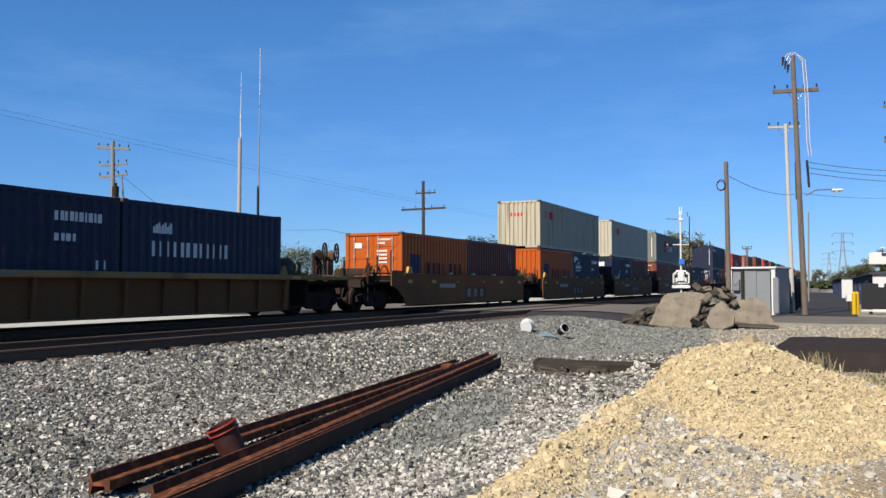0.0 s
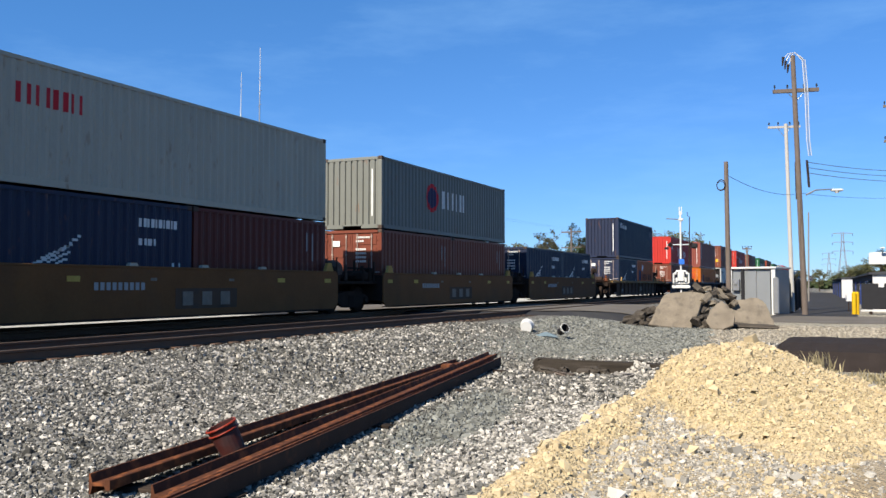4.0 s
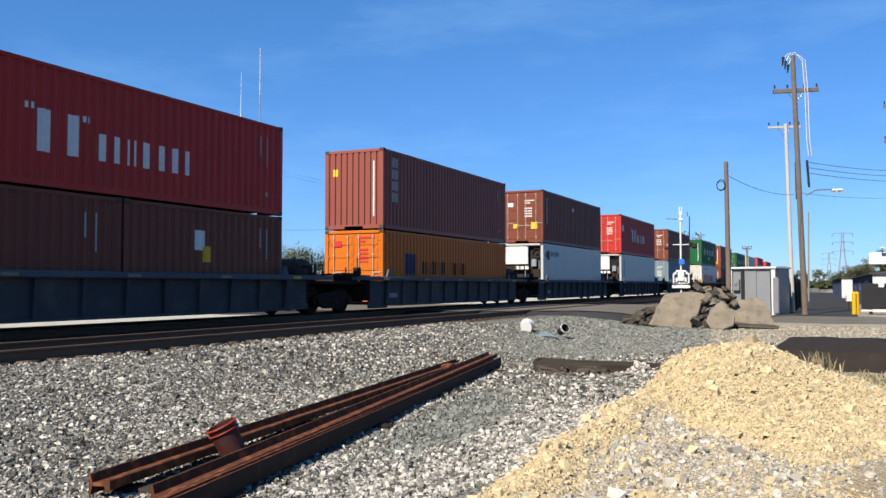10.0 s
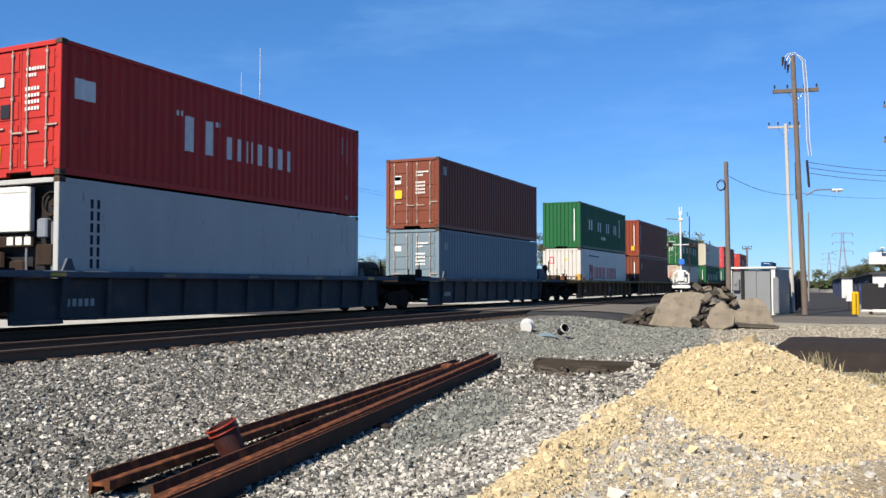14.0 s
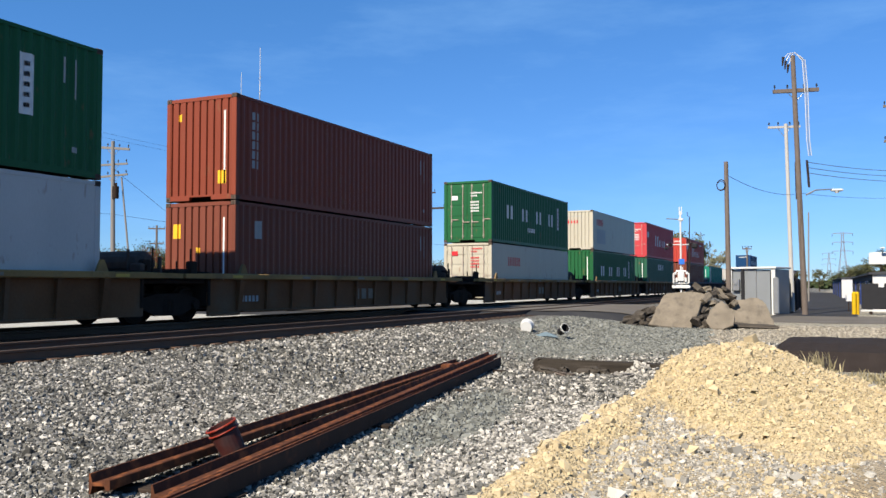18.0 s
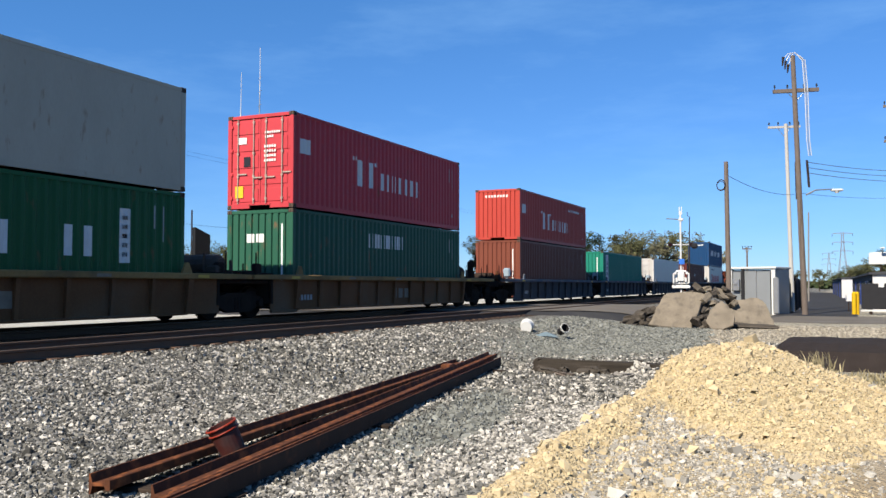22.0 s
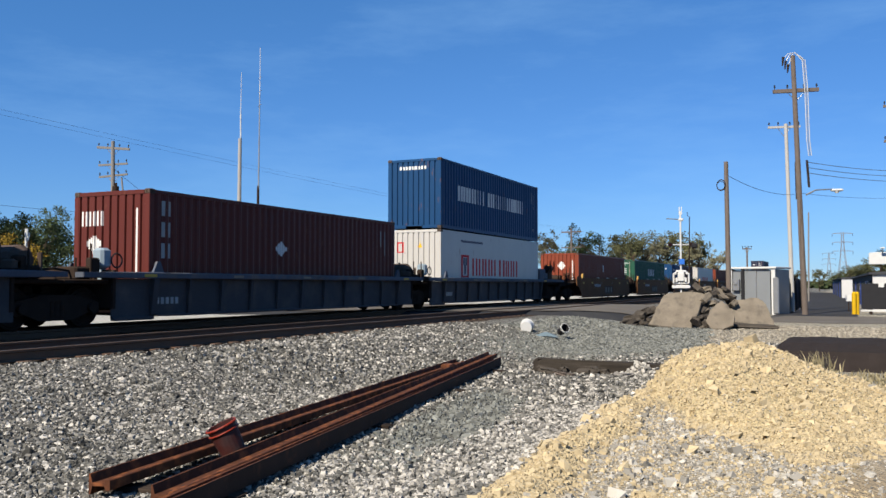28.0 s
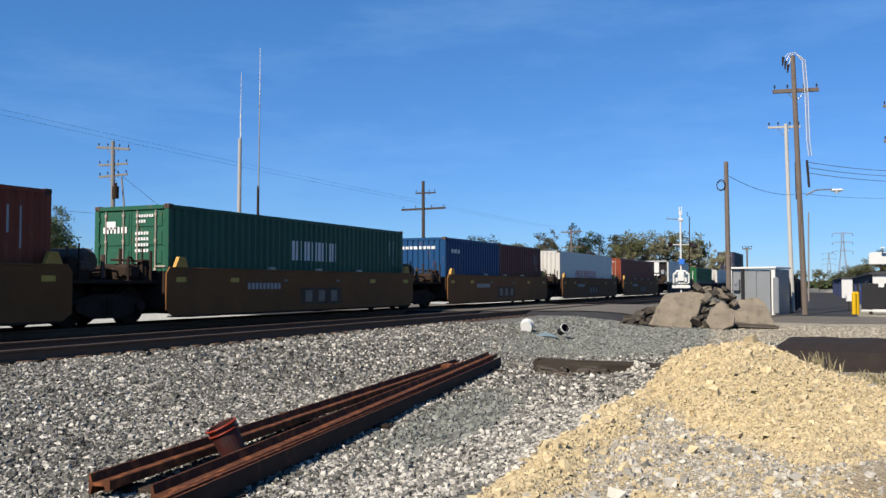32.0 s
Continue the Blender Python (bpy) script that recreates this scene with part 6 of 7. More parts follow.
def pole(label, base, top, r0, r1, m, arms=(), extra=None):
    t = thing("utility_pole", label, "utility pole", Matrix.Translation(base))
    o = Vector(base)
    part("shaft", tube((0, 0, 0), Vector(top) - o, r0, r1, 12), m, t)
    for p, q, w in arms:
        p, q = Vector(p) - o, Vector(q) - o
        d = (q - p)
        ax = d.normalized()
        up = Vector((0, 0, 1))
        sd = ax.cross(up).normalized()
        up = sd.cross(ax)
        v = [tuple(e + sd * a * w * 0.45 + up * b * w * 0.55) for e in (p, q) for a, b in ((-1, -1), (1, -1), (1, 1), (-1, 1))]
        arm = part("crossarm", (v, [(3, 2, 1, 0), (4, 5, 6, 7), (0, 1, 5, 4), (1, 2, 6, 5), (2, 3, 7, 6), (3, 0, 4, 7)]), m, t)
        for k in (0.04, 0.32, 0.68, 0.96):
            c = p + d * k
            part("insulator", join(tube(c + up * w * 0.5, c + up * (w * 0.5 + 0.13), 0.016, n=6), tube(c + up * (w * 0.5 + 0.11), c + up * (w * 0.5 + 0.24), 0.055, 0.03, n=8)), BLACK, arm)
        part("brace", tube(p + d * 0.3 - up * w * 0.4, p + d * 0.5 - Vector((0, 0, 0.55)), 0.018, n=5), GALV, arm)
        part("brace", tube(p + d * 0.7 - up * w * 0.4, p + d * 0.5 - Vector((0, 0, 0.55)), 0.018, n=5), GALV, arm)
    return t


p1 = pole("weathered wooden power pole with three crossarms", (-44.5, 43.0, 0.3), (-44.53, 42.83, 11.23), 0.17, 0.12, WOODP, (((-45.5, 42.4, 10.82), (-43.5, 43.3, 10.68), 0.14), ((-45.45, 42.5, 9.6), (-43.65, 43.3, 9.72), 0.12), ((-45.4, 42.5, 8.8), (-43.65, 43.3, 9.0), 0.12)))
part("transformer", join(tube((0.25, -0.15, 7.05), (0.25, -0.15, 7.85), 0.22, n=14), tube((0.2, -0.15, 7.85), (0.2, -0.15, 8.1), 0.05, n=6), tube((0.33, -0.15, 7.85), (0.33, -0.15, 8.1), 0.05, n=6)), DIRT, p1, "dark pole-mounted transformer")
part("guy_wire", tube((0, 0, 9.0), (3.2, 1.4, 6.2), 0.012, n=4), BLACK, p1)
part("brace_pole", tube((1.25, 0.55, 0), (0.42, 0.2, 8.5), 0.07, 0.055, n=8), WOODP, p1, "slanting brace pole")
pB = pole("pale wooden pole carrying a thin whip aerial", (-31.85, 40.2, 0.3), (-31.7, 40.04, 10.06), 0.14, 0.10, mat("bleached_aerial_pole", (0.284, 0.276, 0.261), 0.9, 0, 0.2, 3, 30, 0.3, stretch=(6, 6, 0.4)))
part("whip_aerial", join(tube((0.16, -0.1, 8.6), (0.2, -0.18, 11.2), 0.04, n=6), tube((0.2, -0.18, 11.2), (0.26, -0.22, 13.6), 0.026, 0.013, n=5)), WHITEP, pB, "thin whip aerial")
ant = thing("aerial_mast", "slender metal aerial mast with a dark base section", "aerial mast", Matrix.Translation((-30.8, 40.6, 0.3)))
part("base_tube", tube((0, 0, 0), (0, 0, 7.0), 0.09, 0.075, 8), DIRT, ant)
part("mast", tube((0.02, 0, 6.4), (0.15, -0.12, 12.3), 0.045, 0.034, 8), GALV, ant)
part("whip", tube((0.15, -0.12, 12.3), (0.22, -0.2, 15.05), 0.027, 0.014, 6), WHITEP, ant)
for z in (11.6, 12.4, 13.2):
    part("dipole", tube((0.05, -0.15, z), (0.3, -0.15, z + 0.15), 0.012, n=5), GALV, ant)
pole("dark wooden power pole with two crossarms", (-35.4, 71.6, 0.3), (-35.36, 71.41, 11.19), 0.18, 0.14, POLE_D, (((-36.0, 71.1, 10.05), (-34.3, 71.9, 10.12), 0.12), ((-37.2, 70.6, 8.5), (-33.5, 72.4, 8.72), 0.16)))
pole("distant wooden power pole with a crossarm", (-35.0, 118, 0.3), (-35.0, 118, 9.6), 0.16, 0.12, WOOD, (((-36.3, 117.4, 9.0), (-33.7, 118.6, 9.1), 0.16), ((-36.3, 117.4, 6.8), (-33.7, 118.6, 6.9), 0.14)))
pole("distant wooden power pole beyond the bushes", (-82.5, 87.1, 0.2), (-82.5, 87.1, 9.45), 0.17, 0.13, WOOD, (((-83.3, 86.4, 9.0), (-81.7, 87.8, 9.0), 0.16), ((-83.2, 86.5, 7.0), (-81.8, 87.7, 7.1), 0.14)))
pole("distant wooden pole with a short crossarm", (-8.2, 84.4, 0), (-8.19, 84.38, 5.06), 0.09, 0.07, WOOD, (((-8.6, 84.2, 4.9), (-7.8, 84.6, 4.9), 0.08),))
for k, (dx, z) in enumerate(((0.9, 8.95), (1.7, 9.0))):
    wire("power_line", [(-37 + dx, 8, z + 1.1), (-35.4 + dx, 71.6, z), (-35 + dx, 118, z + 0.3), (-34 + dx, 200, z - 0.5)], "thin power line along the railway", 0.0055, 0.25)
wire("power_line", [(-50, 20, 7.6), (-44.5, 43, 6.3), (-38.5, 60, 6.1), (-34, 80, 5.6)], "thin service cable between poles", 0.012, 0.4)

big = pole("tall brown wooden power pole with cable risers", (-1.89, 48.39, 0), (-2.24, 47.55, 13.4), 0.155, 0.115, WOOD, (((-3.2, 47.3, 11.55), (-1.05, 48.2, 11.65), 0.17),))
for k in range(3):
    a = 0.10 + 0.07 * k
    pts = [(-0.35 - 0.45 + 0.12 * k, -0.9, 13.25 - 0.2 * k), (-0.6 + 0.1 * k, -0.86, 13.5 - 0.05 * k), (-0.25, -0.84, 13.55), (0.0 + a, -0.8, 13.1), (0.1 + a, -0.75, 11.5), (0.14 + a, -0.6, 9.0), (0.22 + a, -0.5, 8.2)]
    part("cable_riser", sweep(pts, 0.020), WHITEP if k != 1 else GALV, big, "pale bent cable")
    part("pothead", tube((pts[0][0], pts[0][1], pts[0][2] + 0.1), (pts[0][0] - 0.05, pts[0][1], pts[0][2] - 0.35), 0.07, 0.03, n=8), DIRT, big)
part("conduit", tube((-0.28, -0.15, 6.0), (-0.30, -0.3, 7.9), 0.07, n=8), DIRT, big)
part("conduit", tube((0.30, -0.15, 6.6), (0.22, -0.3, 8.0), 0.06, n=8), DIRT, big)
part("lamp_arm", join(tube((0.15, -0.25, 6.2), (0.6, -0.05, 6.45), 0.04, n=6), tube((0.6, -0.05, 6.45), (1.35, 0.3, 6.5), 0.035, n=6)), GALV, big, "street lamp arm")
part("lamp_head", join(box(1.6, 0.42, 6.45, 0.62, 0.26, 0.13, 0.04), tube((1.6, 0.42, 6.40), (1.6, 0.42, 6.30), 0.12, 0.08, n=10)), WHITEP, big, "pale street lamp head")
pole("pale slender wooden pole with a short crossarm", (-2.75, 53.6, 0), (-2.95, 53.4, 10.9), 0.13, 0.10, mat("bleached_pole_wood", (0.34, 0.33, 0.31), 0.9, 0, 0.2, 3, 30, 0.3, stretch=(6, 6, 0.4)), (((-3.9, 53.1, 10.7), (-2.2, 53.8, 10.75), 0.11),))
wpole = pole("grey-brown wooden pole with a coil of wire", (-4.5, 38.6, 0), (-4.54, 38.5, 6.84), 0.115, 0.09, WOOD)
part("wire_coil", join(torus((-0.26, -0.1, 5.85), (0.6, 1, 0), 0.22, 0.02), torus((-0.26, -0.12, 5.8), (0.5, 1, 0.1), 0.20, 0.015)), DIRT, wpole, "coil of dark cable")
wire("service_cable", [(-4.4, 38.5, 6.2), (-1.9, 48.3, 6.3), (6.5, 66, 7.7)], "thin dark service cable", 0.011, 0.32)
for k in range(3):
    wire("service_cable", [(-1.62, 48.2, 7.9 - 0.28 * k), (6.5, 66, 9.2 - 0.34 * k)], "pale overhead service cable", 0.022, 0.25)


# ---- crossing signal ----
sig = thing("crossing_signal", "white railway crossing signal with a raised gate mechanism", "crossing signal", pose(-6.72, 39.9, 0.05, 0, 0, 12))
part("mast", tube((0, 0, 0), (0, 0, 4.85), 0.046, 0.040, 12), WHITEP, sig)
part("finial", join(box(-0.05, 0, 4.86, 0.035, 0.05, 0.36), box(0.05, 0, 4.86, 0.035, 0.05, 0.36), box(0.02, 0, 4.46, 0.22, 0.14, 0.14, 0.03)), WHITEP, sig)
part("upper_arm", tube((-0.62, 0, 4.52), (0.1, 0, 4.46), 0.022, n=6), GALV, sig)
part("light_arm", tube((-0.62, 0, 3.32), (0.66, 0, 3.32), 0.03, n=8), GALV, sig)
for x in (-0.45, 0.48):
    lamp = part("signal_lamp", join(tube((x, -0.04, 3.32), (x, 0.0, 3.32), 0.11, n=16), tube((x, -0.02, 3.32), (x, 0.14, 3.32), 0.09, 0.06, n=12)), BLACK, sig, "round signal lamp with backing disc")
    lamp.matrix_basis = pose(0, 0, 0)
    part("lens", tube((x, -0.05, 3.32), (x, -0.04, 3.32), 0.08, n=14), GLASS_D, lamp)
part("gate_arm", join(tube((0.36, 0, 1.9), (0.40, 0, 4.6), 0.035, 0.02, n=6), tube((0.33, 0, 4.6), (0.30, 0, 4.8), 0.015, n=5)), DIRT, sig, "raised gate arm")
part("sign_plate", box(0.03, -0.08, 2.55, 0.25, 0.012, 0.25, 0.003), mat("sign_blue", (0.03, 0.12, 0.42), 0.4, 0, 0.1, 4, 40, 0.02), sig, "small blue sign plate")
part("gate_mechanism", join(box(0, -0.05, 1.86, 0.30, 0.30, 0.44, 0.05), box(0, -0.02, 2.12, 0.46, 0.16, 0.10, 0.02)), WHITEP, sig, "white gate mechanism housing")
for s in (-1, 1):
    part("counterweight", join(box(s * 0.33, -0.08, 1.80, 0.07, 0.4, 0.46, 0.02), box(s * 0.25, -0.10, 2.02, 0.12, 0.2, 0.14, 0.03), box(s * 0.20, -0.12, 1.72, 0.10, 0.12, 0.22, 0.02)), WHITEP, sig, "white counterweight arm")
part("base_plate", join(box(0, 0, 1.42, 0.80, 0.3, 0.16, 0.02), box(0, -0.02, 1.58, 0.72, 0.2, 0.06, 0.01)), WHITEP, sig)
part("lamp_hood", join(box(0.60, -0.05, 3.26, 0.26, 0.25, 0.24, 0.05), box(-0.62, -0.05, 3.16, 0.20, 0.2, 0.10, 0.03)), BLACK, sig, "black lamp hood")
part("foundation", box(0, 0, 0.12, 0.6, 0.6, 0.4, 0.03), CONCRETE, sig)

# a crossing sign and a dark cabinet board beyond the tracks
cb = thing("crossbuck", "weathered grey crossing sign on a white post", "crossing sign", pose(-38.8, 31.5, 0.3, 0, 0, 128))
part("post", box(0.2, 0, 2.1, 0.14, 0.14, 4.2, 0.01), WHITEP, cb)
for s in (-1, 1):
    bl = part("blade", box(0, 0, 0, 1.3, 0.03, 0.24, 0.01), WHITEP, cb)
    bl.matrix_basis = pose(0.0, -0.08, 3.5, 0, s * 45, 0)
brd = thing("relay_cabinet", "dark weathered metal cabinet beyond the tracks", "cabinet", pose(-31.5, 36.6, 0.3, 0, 0, 62))
part("body", prism([(-0.42, 0), (0.42, 0), (0.42, 3.95), (-0.42, 4.35)], -0.2, 0.2), mat("dark_cabinet", (0.012, 0.012, 0.012), 0.6, 0, 0.2, 2, 30, 0.1), brd)
part("vent_pole", tube((-0.42, 0.32, 0), (-0.42, 0.32, 5.3), 0.04, n=6), DIRT, brd)

# ---- metal shed at the crossing ----
PANEL = mat("grey_metal_panel", (0.185, 0.198, 0.209), 0.5, 0.3, 0.12, 1.5, 30, 0.05)
shed = thing("metal_shed", "grey metal signal shed with white frame and flat roof", "shed", pose(-5.6, 48.6, 0, 0, 0, -17))
part("roof", box(1.22, 0.9, 2.45, 2.62, 2.1, 0.11, 0.02), WHITEP, shed, "flat white roof")
part("frame_post", box(0.06, 0, 1.2, 0.12, 0.12, 2.4), WHITEP, shed)
part("frame_post", box(2.35, 0, 1.2, 0.20, 0.16, 2.4), WHITEP, shed)
part("dark_post", box(0.72, -0.06, 1.2, 0.16, 0.12, 2.4), BLACK, shed)
part("wall_panel", box(1.10, 0.02, 1.18, 0.6, 0.05, 2.32), PANEL, shed)
part("wall_panel", box(1.80, 0.04, 1.18, 0.72, 0.05, 2.32), PANEL, shed)
part("seam", box(1.42, -0.01, 1.18, 0.035, 0.05, 2.32), GALV, shed)
part("wall_panel", box(0.40, 0.05, 1.18, 0.5, 0.05, 2.32), PANEL, shed)
part("side_wall", box(2.42, 0.95, 1.18, 0.06, 1.9, 2.36), PANEL, shed)
part("side_wall", box(0.02, 0.95, 1.18, 0.06, 1.9, 2.36), PANEL, shed)
part("back_wall", box(1.22, 1.88, 1.18, 2.4, 0.06, 2.36), PANEL, shed)
part("meter_box", join(box(0.38, -0.08, 1.55, 0.36, 0.2, 0.62, 0.02), box(0.38, -0.2, 1.65, 0.2, 0.04, 0.2, 0.02)), GALV, shed, "electricity meter box")
part("side_panel", box(2.50, -0.1, 1.0, 0.3, 0.1, 1.9, 0.04), GALV, shed)
fence = thing("slatted_fence", "dark slatted metal fence beside the driveway", "fence", pose(-3.35, 50.2, 0, 0, 0, 82))
for k in range(15):
    part("slat", box(0.3 + k * 0.42, 0.02 * (k % 2), 1.0, 0.36, 0.05, 1.9 - 0.12 * (k % 3), 0.01), BLACK, fence)
for k in range(4):
    part("post", box(0.1 + k * 2.1, -0.08, 1.05, 0.1, 0.1, 2.1), DIRT, fence)
post = part("marker_post", join(tube((0, 0, 0), (0, 0, 1.25), 0.12, n=12), tube((0, 0, 1.25), (0, 0, 1.31), 0.12, 0.06, n=12)), WHITEP, None)
post.matrix_basis = pose(-3.3, 52.6, 0)
tagged(post, "short white post beside the driveway", "post")
sg = thing("road_sign", "small white sign plate on a post", "sign", pose(-3.55, 56, 0))
part("plate", box(0.1, 0, 1.72, 0.5, 0.05, 0.42, 0.01), WHITEP, sg)
part("post", tube((0.1, 0.06, 0), (0.1, 0.06, 1.9), 0.04, n=8), DIRT, sg)

# ---- gate, storage buildings ----
gate = thing("solid_gate", "black solid metal gate with a small white notice", "gate", pose(0.62, 50.4, 0, 0, 0, 3))
part("leaf", box(1.0, 0, 0.95, 1.7, 0.06, 1.35, 0.01), BLACK, gate)
part("bottom_rail", box(1.0, 0, 0.20, 1.8, 0.08, 0.10, 0.01), WHITEP, gate)
part("notice", box(1.1, -0.045, 1.55, 0.26, 0.012, 0.24), WHITEP, gate, "small white notice")
part("post", box(2.0, 0, 1.2, 0.14, 0.14, 2.4, 0.01), WHITEP, gate)
for x in (0.6, 1.4):
    part("wheel", tube((x, -0.04, 0.09), (x, 0.04, 0.09), 0.09, n=12), DIRT, gate)
bol = part("bollard", join(tube((0, 0, 0), (0, 0, 1.12), 0.11, n=16), tube((0, 0, 1.12), (0, 0, 1.2), 0.11, 0.04, n=16)), YELLOW, None)
bol.matrix_basis = pose(0.42, 49.9, 0)
tagged(bol, "bright yellow steel bollard at the gate", "bollard")
copy_thing(bol, pose(0.56, 50.1, 0))
DARKWALL = mat("dark_wall", (0.036, 0.038, 0.043), 0.7, 0, 0.2, 1, 20, 0.1)
WHITEWALL = mat("white_wall", (0.431, 0.431, 0.431), 0.7, 0, 0.1, 1, 20, 0.1)
BLUEDOOR = mat("blue_door", (0.03, 0.06, 0.22), 0.5, 0, 0.1, 1, 20, 0.05)
PANE = mat("window_glass", (0.02, 0.025, 0.03), 0.08, 0, 0.1, 1, 20, 0)


def storage(label, m, W, D, H, doors, front_door):
    t = thing("storage_building", label, "building", m)
    part("front_wall", box(W / 2, 0.1, H / 2, W, 0.2, H), WHITEWALL, t, "white front wall")
    part("side_wall", box(0.1, D / 2, H / 2, 0.2, D - 0.4, H), DARKWALL, t, "dark side wall")
    part("side_wall", box(W - 0.1, D / 2, H / 2, 0.2, D - 0.4, H), DARKWALL, t)
    part("back_wall", box(W / 2, D - 0.1, H / 2, W, 0.2, H), DARKWALL, t)
    part("roof", prism([(-0.2, H), (W + 0.2, H), (W + 0.2, H + 0.12), (W / 2, H + 0.35), (-0.2, H + 0.12)], -0.15, D + 0.15), DARKWALL, t, "dark low roof")
    for k in range(doors):
        y = 1.6 + k * (D - 3) / max(doors, 1)
        d = part("roller_door", box(-0.03, y + 1.2, H * 0.42, 0.08, 2.3, H * 0.84, 0.01), BLUEDOOR if k % 3 == 1 else DARKWALL, t)
        for q in range(4):
            part("slat", box(-0.08, y + 1.2, 0.3 + q * H * 0.2, 0.02, 2.2, 0.03), DIRT, d)
    if front_door:
        part("front_door", box(W * 0.55, -0.03, H * 0.42, 0.8, 0.08, H * 0.8), BLUEDOOR, t, "blue door")
    return t


b1 = storage("low white-ended storage building with dark roof", pose(1.45, 55.2, 0, 0, 0, 0.9), 7, 46, 2.15, 10, False)
for k in range(4):
    w = part("window", box(-0.02, 6 + 5 * k, 1.45, 0.06, 1.6, 0.7), WHITEWALL, b1)
    part("pane", box(-0.06, 6 + 5 * k, 1.45, 0.03, 1.4, 0.55), PANE, w)
storage("low dark storage building with white end and blue door", pose(-0.35, 112, 0, 0, 0, 1.6), 6, 60, 2.3, 12, True)
storage("low dark storage building along the driveway", pose(-9.5, 118, 0, 0, 0, 2.0), 4, 60, 2.2, 8, False)
pole("distant thin wooden pole beyond the driveway", (-3.07, 86.9, 0), (-2.95, 86.7, 8.3), 0.08, 0.06, WOODP)
nt_ = thing("notice_sign", "small white notice on a low post by the driveway", "sign", pose(0.18, 55.3, 0))
part("plate", box(0, 0, 0.78, 0.32, 0.03, 0.36, 0.005), WHITEP, nt_)
part("post", tube((0, 0.05, 0), (0, 0.05, 0.9), 0.03, n=8), DIRT, nt_)
tank = thing("billboard", "white rectangular sign board on a post", "sign", pose(2.1, 67.2, 0))
part("board", box(0.2, 0, 3.4, 1.5, 0.15, 0.85, 0.03), WHITEP, tank)
part("post", tube((0.2, 0.12, 0), (0.2, 0.12, 3.6), 0.07, n=8), DIRT, tank)
part("lamp", join(tube((0.3, -0.1, 3.8), (0.3, -0.5, 4.1), 0.03, n=6), box(0.3, -0.55, 4.1, 0.3, 0.2, 0.1, 0.02)), WHITEP, tank)


# ---- lattice towers ----
def pylon(m, h, reach=5.5):
    t = thing("lattice_tower", "distant grey steel lattice power tower", "power tower", m, "power towers")
    r = 0.16
    leg = lambda sx, sy, z: (sx * (3.4 * (1 - z / h) ** 1.9 + 0.55), sy * (3.4 * (1 - z / h) ** 1.9 + 0.55), z)
    zs = [h * k / 8 for k in range(9)]
    for sx, sy in ((-1, -1), (1, -1), (1, 1), (-1, 1)):
        part("leg", sweep([leg(sx, sy, z) for z in zs], r, 4), GALV, t)
    for a, b in zip(zs, zs[1:]):
        part("bracing", join(tube(leg(-1, -1, a), leg(1, -1, b), r * 0.6, n=4), tube(leg(1, -1, a), leg(-1, -1, b), r * 0.6, n=4), tube(leg(-1, 1, a), leg(-1, -1, b), r * 0.6, n=4), tube(leg(1, 1, a), leg(1, -1, b), r * 0.6, n=4)), GALV, t)
    for z, w in ((h * 0.98, reach), (h * 0.82, reach), (h * 0.66, reach)):
        part("crossarm", join(tube((-w, 0, z), (w, 0, z), r, n=4), tube((-w, 0, z), (0, 0, z + 0.8), r * 0.6, n=4), tube((w, 0, z), (0, 0, z + 0.8), r * 0.6, n=4)), GALV, t)
        for x in (-w, w):
            part("insulator", tube((x, 0, z), (x, 0, z - 1.6), 0.12, n=5), DIRT, t)
    return t


pylon(pose(-0.8, 550, 0, 0, 0, 10), 32)
pylon(pose(-13, 876, 0, 0, 0, 10), 31.5)
pole("tall wooden power pole with two crossarms beside the yard", (3.34, 60, 0), (3.34, 60, 13.4), 0.2, 0.15, WOOD, (((2.36, 60, 12.7), (4.3, 60, 12.7), 0.14), ((2.36, 60, 10.5), (4.3, 60, 10.5), 0.14)))

# ---- trees ----
LEAF = {"green": mat("leaf_green", (0.040, 0.055, 0.024), 0.8, 0, 0.15, 3, 20, 0, per=0.5, island=True), "olive": mat("leaf_olive", (0.068, 0.069, 0.031), 0.8, 0, 0.15, 3, 20, 0, per=0.5, island=True),
        "yellow": mat("leaf_yellow", (0.191, 0.123, 0.016), 0.8, 0, 0.15, 3, 20, 0, per=0.4, island=True), "russet": mat("leaf_russet", (0.105, 0.034, 0.018), 0.8, 0, 0.15, 3, 20, 0, per=0.4, island=True), "pale": mat("leaf_pale", (0.141, 0.133, 0.080), 0.8, 0, 0.15, 3, 20, 0, per=0.4, island=True)}
BARK = mat("bark", (0.062, 0.046, 0.034), 0.95, 0, 0.3, 4, 30, 0.5)
TREES = {}


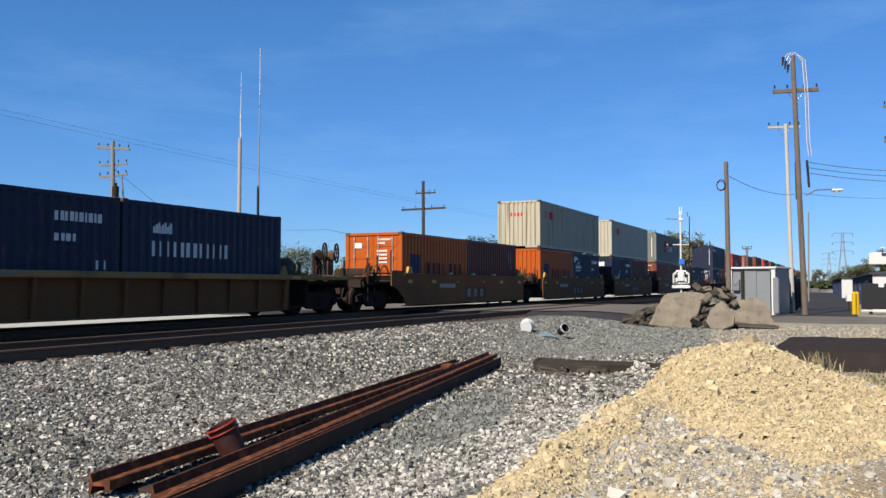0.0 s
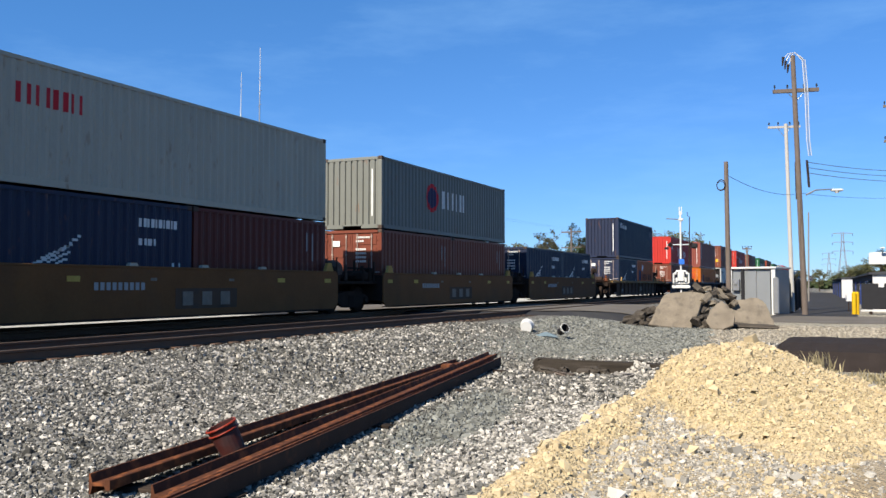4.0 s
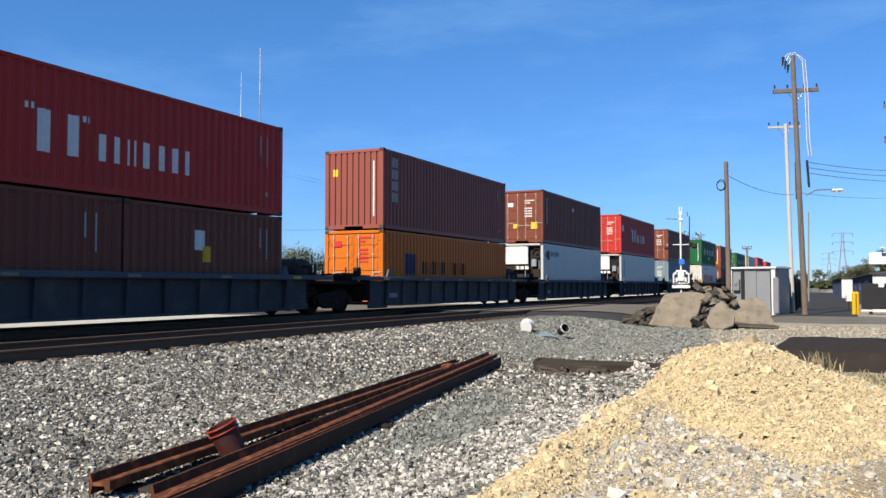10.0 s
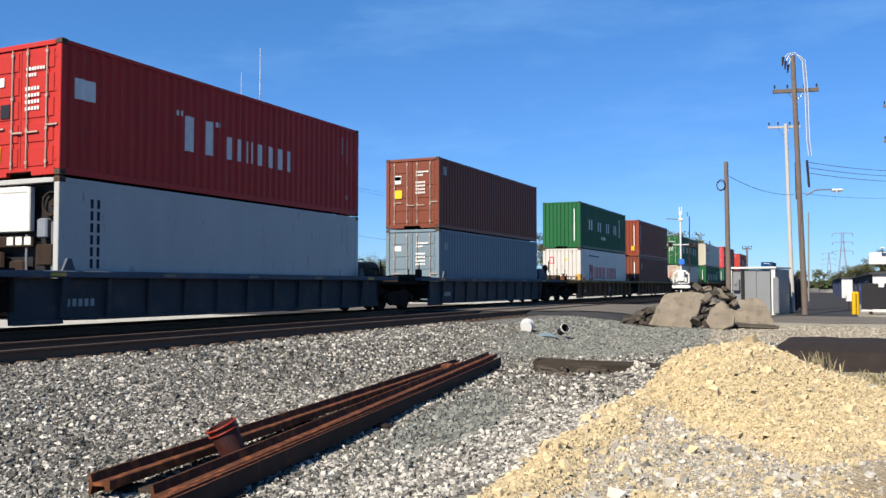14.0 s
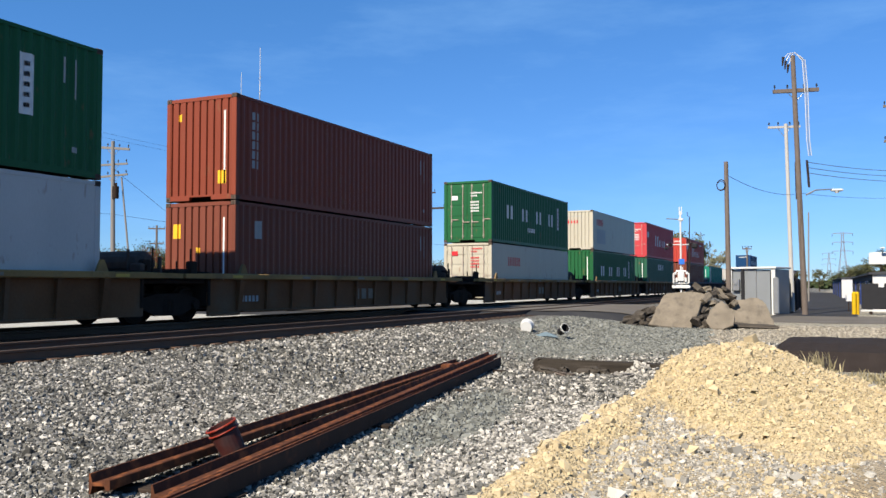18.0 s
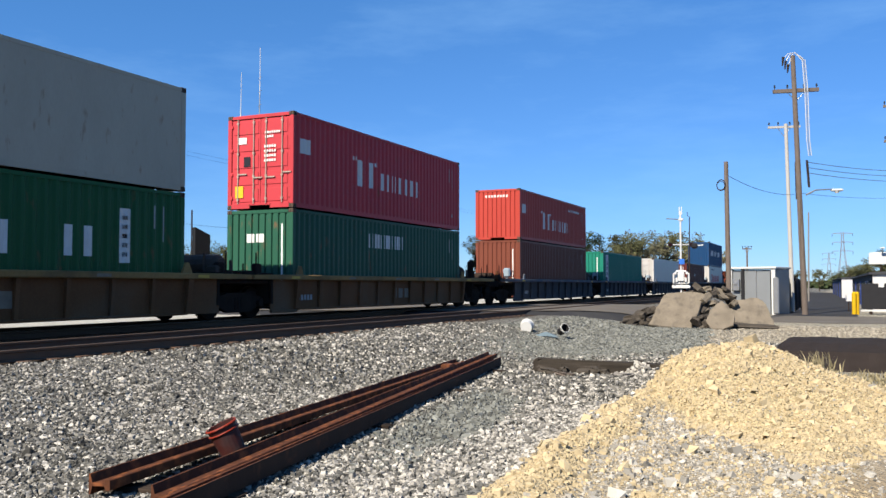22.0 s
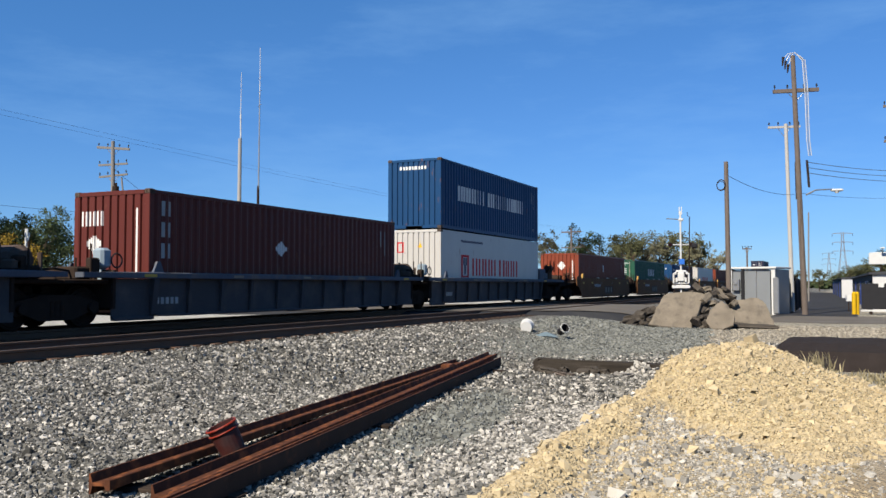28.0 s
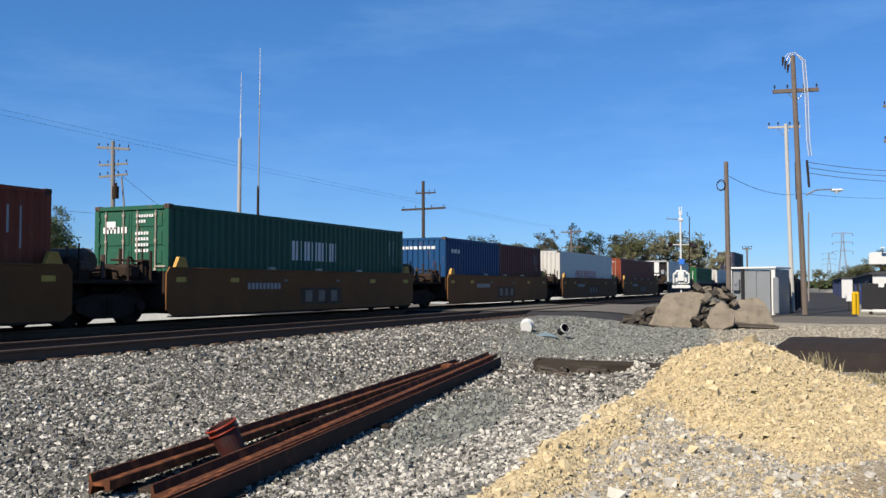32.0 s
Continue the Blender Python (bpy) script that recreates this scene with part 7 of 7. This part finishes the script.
def tree_meshes(seed, leaf, h, spread, dense, upright):
    rs = random.Random(seed)
    limbs, clumps = [tube((0, 0, 0), (0.04 * h * rs.uniform(-1, 1), 0, h * 0.45), 0.028 * h, 0.016 * h, 8)], []
    top = Vector((0, 0, h * 0.45))
    limbs.append(tube(top, (0, 0, h * 0.82), 0.016 * h, 0.005 * h, 6))
    for k in range(11):
        a = k * 2.4 + rs.uniform(-0.4, 0.4)
        z0 = h * rs.uniform(0.22, 0.6)
        L = spread * rs.uniform(0.55, 1.0) * (1.15 - 0.6 * abs(z0 / h - 0.4))
        e = Vector((math.cos(a) * L, math.sin(a) * L, z0 + L * rs.uniform(0.35, 0.9) * upright))
        s = Vector((0, 0, z0))
        mid = s.lerp(e, 0.55) + Vector((0, 0, -0.04 * h))
        limbs += [tube(s, mid, 0.011 * h, 0.007 * h, 5), tube(mid, e, 0.007 * h, 0.002 * h, 5)]
        for q in range(5):
            c = s.lerp(e, rs.uniform(0.5, 1.08)) + Vector((rs.gauss(0, 1), rs.gauss(0, 1), rs.gauss(0, 1))) * spread * 0.13
            clumps.append((c, spread * rs.uniform(0.16, 0.32)))
            limbs.append(tube(mid, c, 0.003 * h, 0.001 * h, 4))
    for q in range(7):
        clumps.append((Vector((rs.gauss(0, 0.15) * spread, rs.gauss(0, 0.15) * spread, h * rs.uniform(0.68, 0.95))), spread * rs.uniform(0.16, 0.28)))
    v, f = [], []
    for c, r in clumps:
        for _ in range(int(dense)):
            d = Vector((rs.gauss(0, 1), rs.gauss(0, 1), rs.gauss(0, 1)))
            d = d.normalized() * r * rs.uniform(0.3, 1.12)
            p = c + Vector((d.x, d.y, d.z * 0.8))
            if p.z < 0.1:
                continue
            s = h * rs.uniform(0.007, 0.019)
            u = Vector((rs.gauss(0, 1), rs.gauss(0, 1), rs.gauss(0, 1))).normalized()
            w = u.orthogonal().normalized()
            o = len(v)
            v += [tuple(p + u * s), tuple(p + w * s * 0.7), tuple(p - u * s), tuple(p - w * s * 0.7)]
            f.append((o, o + 1, o + 2, o + 3))
    me = bpy.data.meshes.new("crown")
    me.from_pydata(v, [], f)
    me.materials.append(LEAF[leaf])
    return mesh_of("trunk", join(*limbs), BARK), me


def tree(kind, x, y, s, turn, label, z=0.2):
    if kind not in TREES:
        seed, leaf, h, spread, dense, up = {"broad": (11, "green", 9, 4.2, 100, 1.0), "oliv": (12, "olive", 9, 3.2, 75, 1.3), "sparse": (13, "pale", 9, 2.4, 48, 1.9), "yellow": (14, "yellow", 6, 2.2, 60, 1.0), "bush": (15, "olive", 4, 2.6, 88, 0.7), "red": (16, "russet", 4.5, 2.4, 45, 0.9), "bush_green": (17, "green", 4, 2.8, 88, 0.7)}[kind]
        TREES[kind] = tree_meshes(seed, leaf, h, spread, dense, up)
    t = thing("tree" if "bush" not in kind else "bush", label, "tree" if "bush" not in kind else "bush", Matrix.Translation((x, y, z)) @ Matrix.Rotation(turn, 4, "Z") @ Matrix.Scale(s, 4))
    part("trunk", TREES[kind][0], BARK, t)
    part("crown", TREES[kind][1], BARK, t)
    return t


T_G, T_O, T_S, T_B = "broad dark green tree beyond the railway", "olive green tree turning in autumn", "sparse pale half-bare autumn tree", "low olive bush beyond the tracks"
for kind, x, y, s, lab in (
        ("broad", -57.2, 46.2, 0.79, T_G), ("broad", -58.4, 48.9, 0.78, T_G), ("broad", -61.9, 48.4, 0.76, T_G), ("broad", -62.1, 46.1, 0.79, T_G), ("yellow", -49.5, 38.8, 0.81, "bright yellow autumn tree beyond the railway"),
        ("broad", -36.5, 139, 1.12, T_G), ("broad", -41.5, 141, 1.0, T_G), ("oliv", -30.5, 135, 1.05, T_O), ("sparse", -37.6, 118, 1.05, T_S), ("oliv", -27.0, 120, 1.0, T_O), ("sparse", -25.8, 122, 0.9, T_S),
        ("oliv", -23.2, 132, 1.06, T_O), ("sparse", -25.2, 131, 0.98, T_S), ("oliv", -21.0, 134, 0.9, T_O), ("sparse", -18.4, 124, 0.80, T_S), ("sparse", -16.6, 126, 0.72, T_S), ("oliv", -48.5, 121, 0.98, T_O), ("oliv", -44.4, 123, 0.86, T_O), ("oliv", -51, 124, 0.9, T_O),
        ("red", -46.5, 48.5, 0.9, "low russet autumn tree beyond the tracks"), ("red", -41.5, 49, 0.75, "low russet autumn tree beyond the tracks"),
        ("oliv", -4.8, 196, 0.52, T_O), ("oliv", -8.5, 200, 0.5, T_O), ("oliv", -12, 190, 0.5, T_O), ("oliv", 2.0, 168, 0.55, T_O), ("oliv", 4.2, 150, 0.64, T_O), ("oliv", 7.0, 148, 0.75, T_O), ("oliv", 9.5, 146, 0.8, T_O), ("oliv", -2.0, 215, 0.5, T_O), ("oliv", 1.0, 205, 0.62, T_O)):
    tree(kind, x, y, s, x * 3.7 + y, lab)
for k in range(15):
    tree("bush" if k % 3 else "bush_green", -52 + 1.55 * k + 0.6 * math.sin(k * 2.2), 51 + 0.9 * k + 1.5 * math.sin(k * 1.3), (1.06 if k < 8 else 0.88) + 0.12 * math.sin(k * 2.9), k * 1.9, T_B)
for k in range(10):
    tree("bush_green" if k % 2 else "bush", -34 + 1.9 * k, 96 + 4 * k + 2 * math.sin(k), 0.8 + 0.2 * math.sin(k * 1.7), k * 2.3, T_B)


def far_wood(name, y, x0, x1, n, h, label, seed):
    """A far belt of trees as one mesh of leafy clumps."""
    rs = random.Random(seed)
    v, f = [], []
    for _ in range(n):
        x = rs.uniform(x0, x1)
        top = h * (0.65 + 0.35 * math.sin(x * 0.11 + 1.3 * math.sin(x * 0.031)) * math.sin(x * 0.047 + 2))
        p = Vector((x, y + rs.uniform(-6, 6), rs.random() ** 0.7 * top))
        s = rs.uniform(0.5, 1.5)
        u = Vector((rs.gauss(0, 1), rs.gauss(0, 1), rs.gauss(0, 1))).normalized()
        w = u.orthogonal().normalized()
        o = len(v)
        v += [tuple(p + u * s), tuple(p + w * s * 0.8), tuple(p - u * s), tuple(p - w * s * 0.8)]
        f.append((o, o + 1, o + 2, o + 3))
    me = bpy.data.meshes.new(name)
    me.from_pydata(v, [], f)
    me.materials.append(LEAF["green"])
    return tagged(new(name, me), label, "woods", kind="stuff")


far_wood("far_woods", 330, -330, 60, 9000, 7.5, "far belt of dark green woods", 8)
far_wood("far_woods", 240, -240, -55, 5000, 6.0, "far belt of dark green woods", 9)


# ---- what moves: the train rolls, its wheels turn ----
def motions():
    for ob, y, z in ROLLING:
        walk(ob, [(t, pose(TRAIN_X, y - travel(t), z)) for t in range(0, 33, 2)])
    for s in (-1, 1):
        first = WHEELS[s][0]
        walk(first, [(k / FPS, Matrix.Translation((0, s * 0.889, WHEEL_R + 0.005)) @ Matrix.Rotation(travel(k / FPS) / WHEEL_R, 4, "X")) for k in range(32 * FPS + 1)])
        for w in WHEELS[s][1:]:
            w.rotation_mode = "QUATERNION"
            w.animation_data_create()
            w.animation_data.action = first.animation_data.action
            w.animation_data.action_slot = first.animation_data.action_slot


motions()
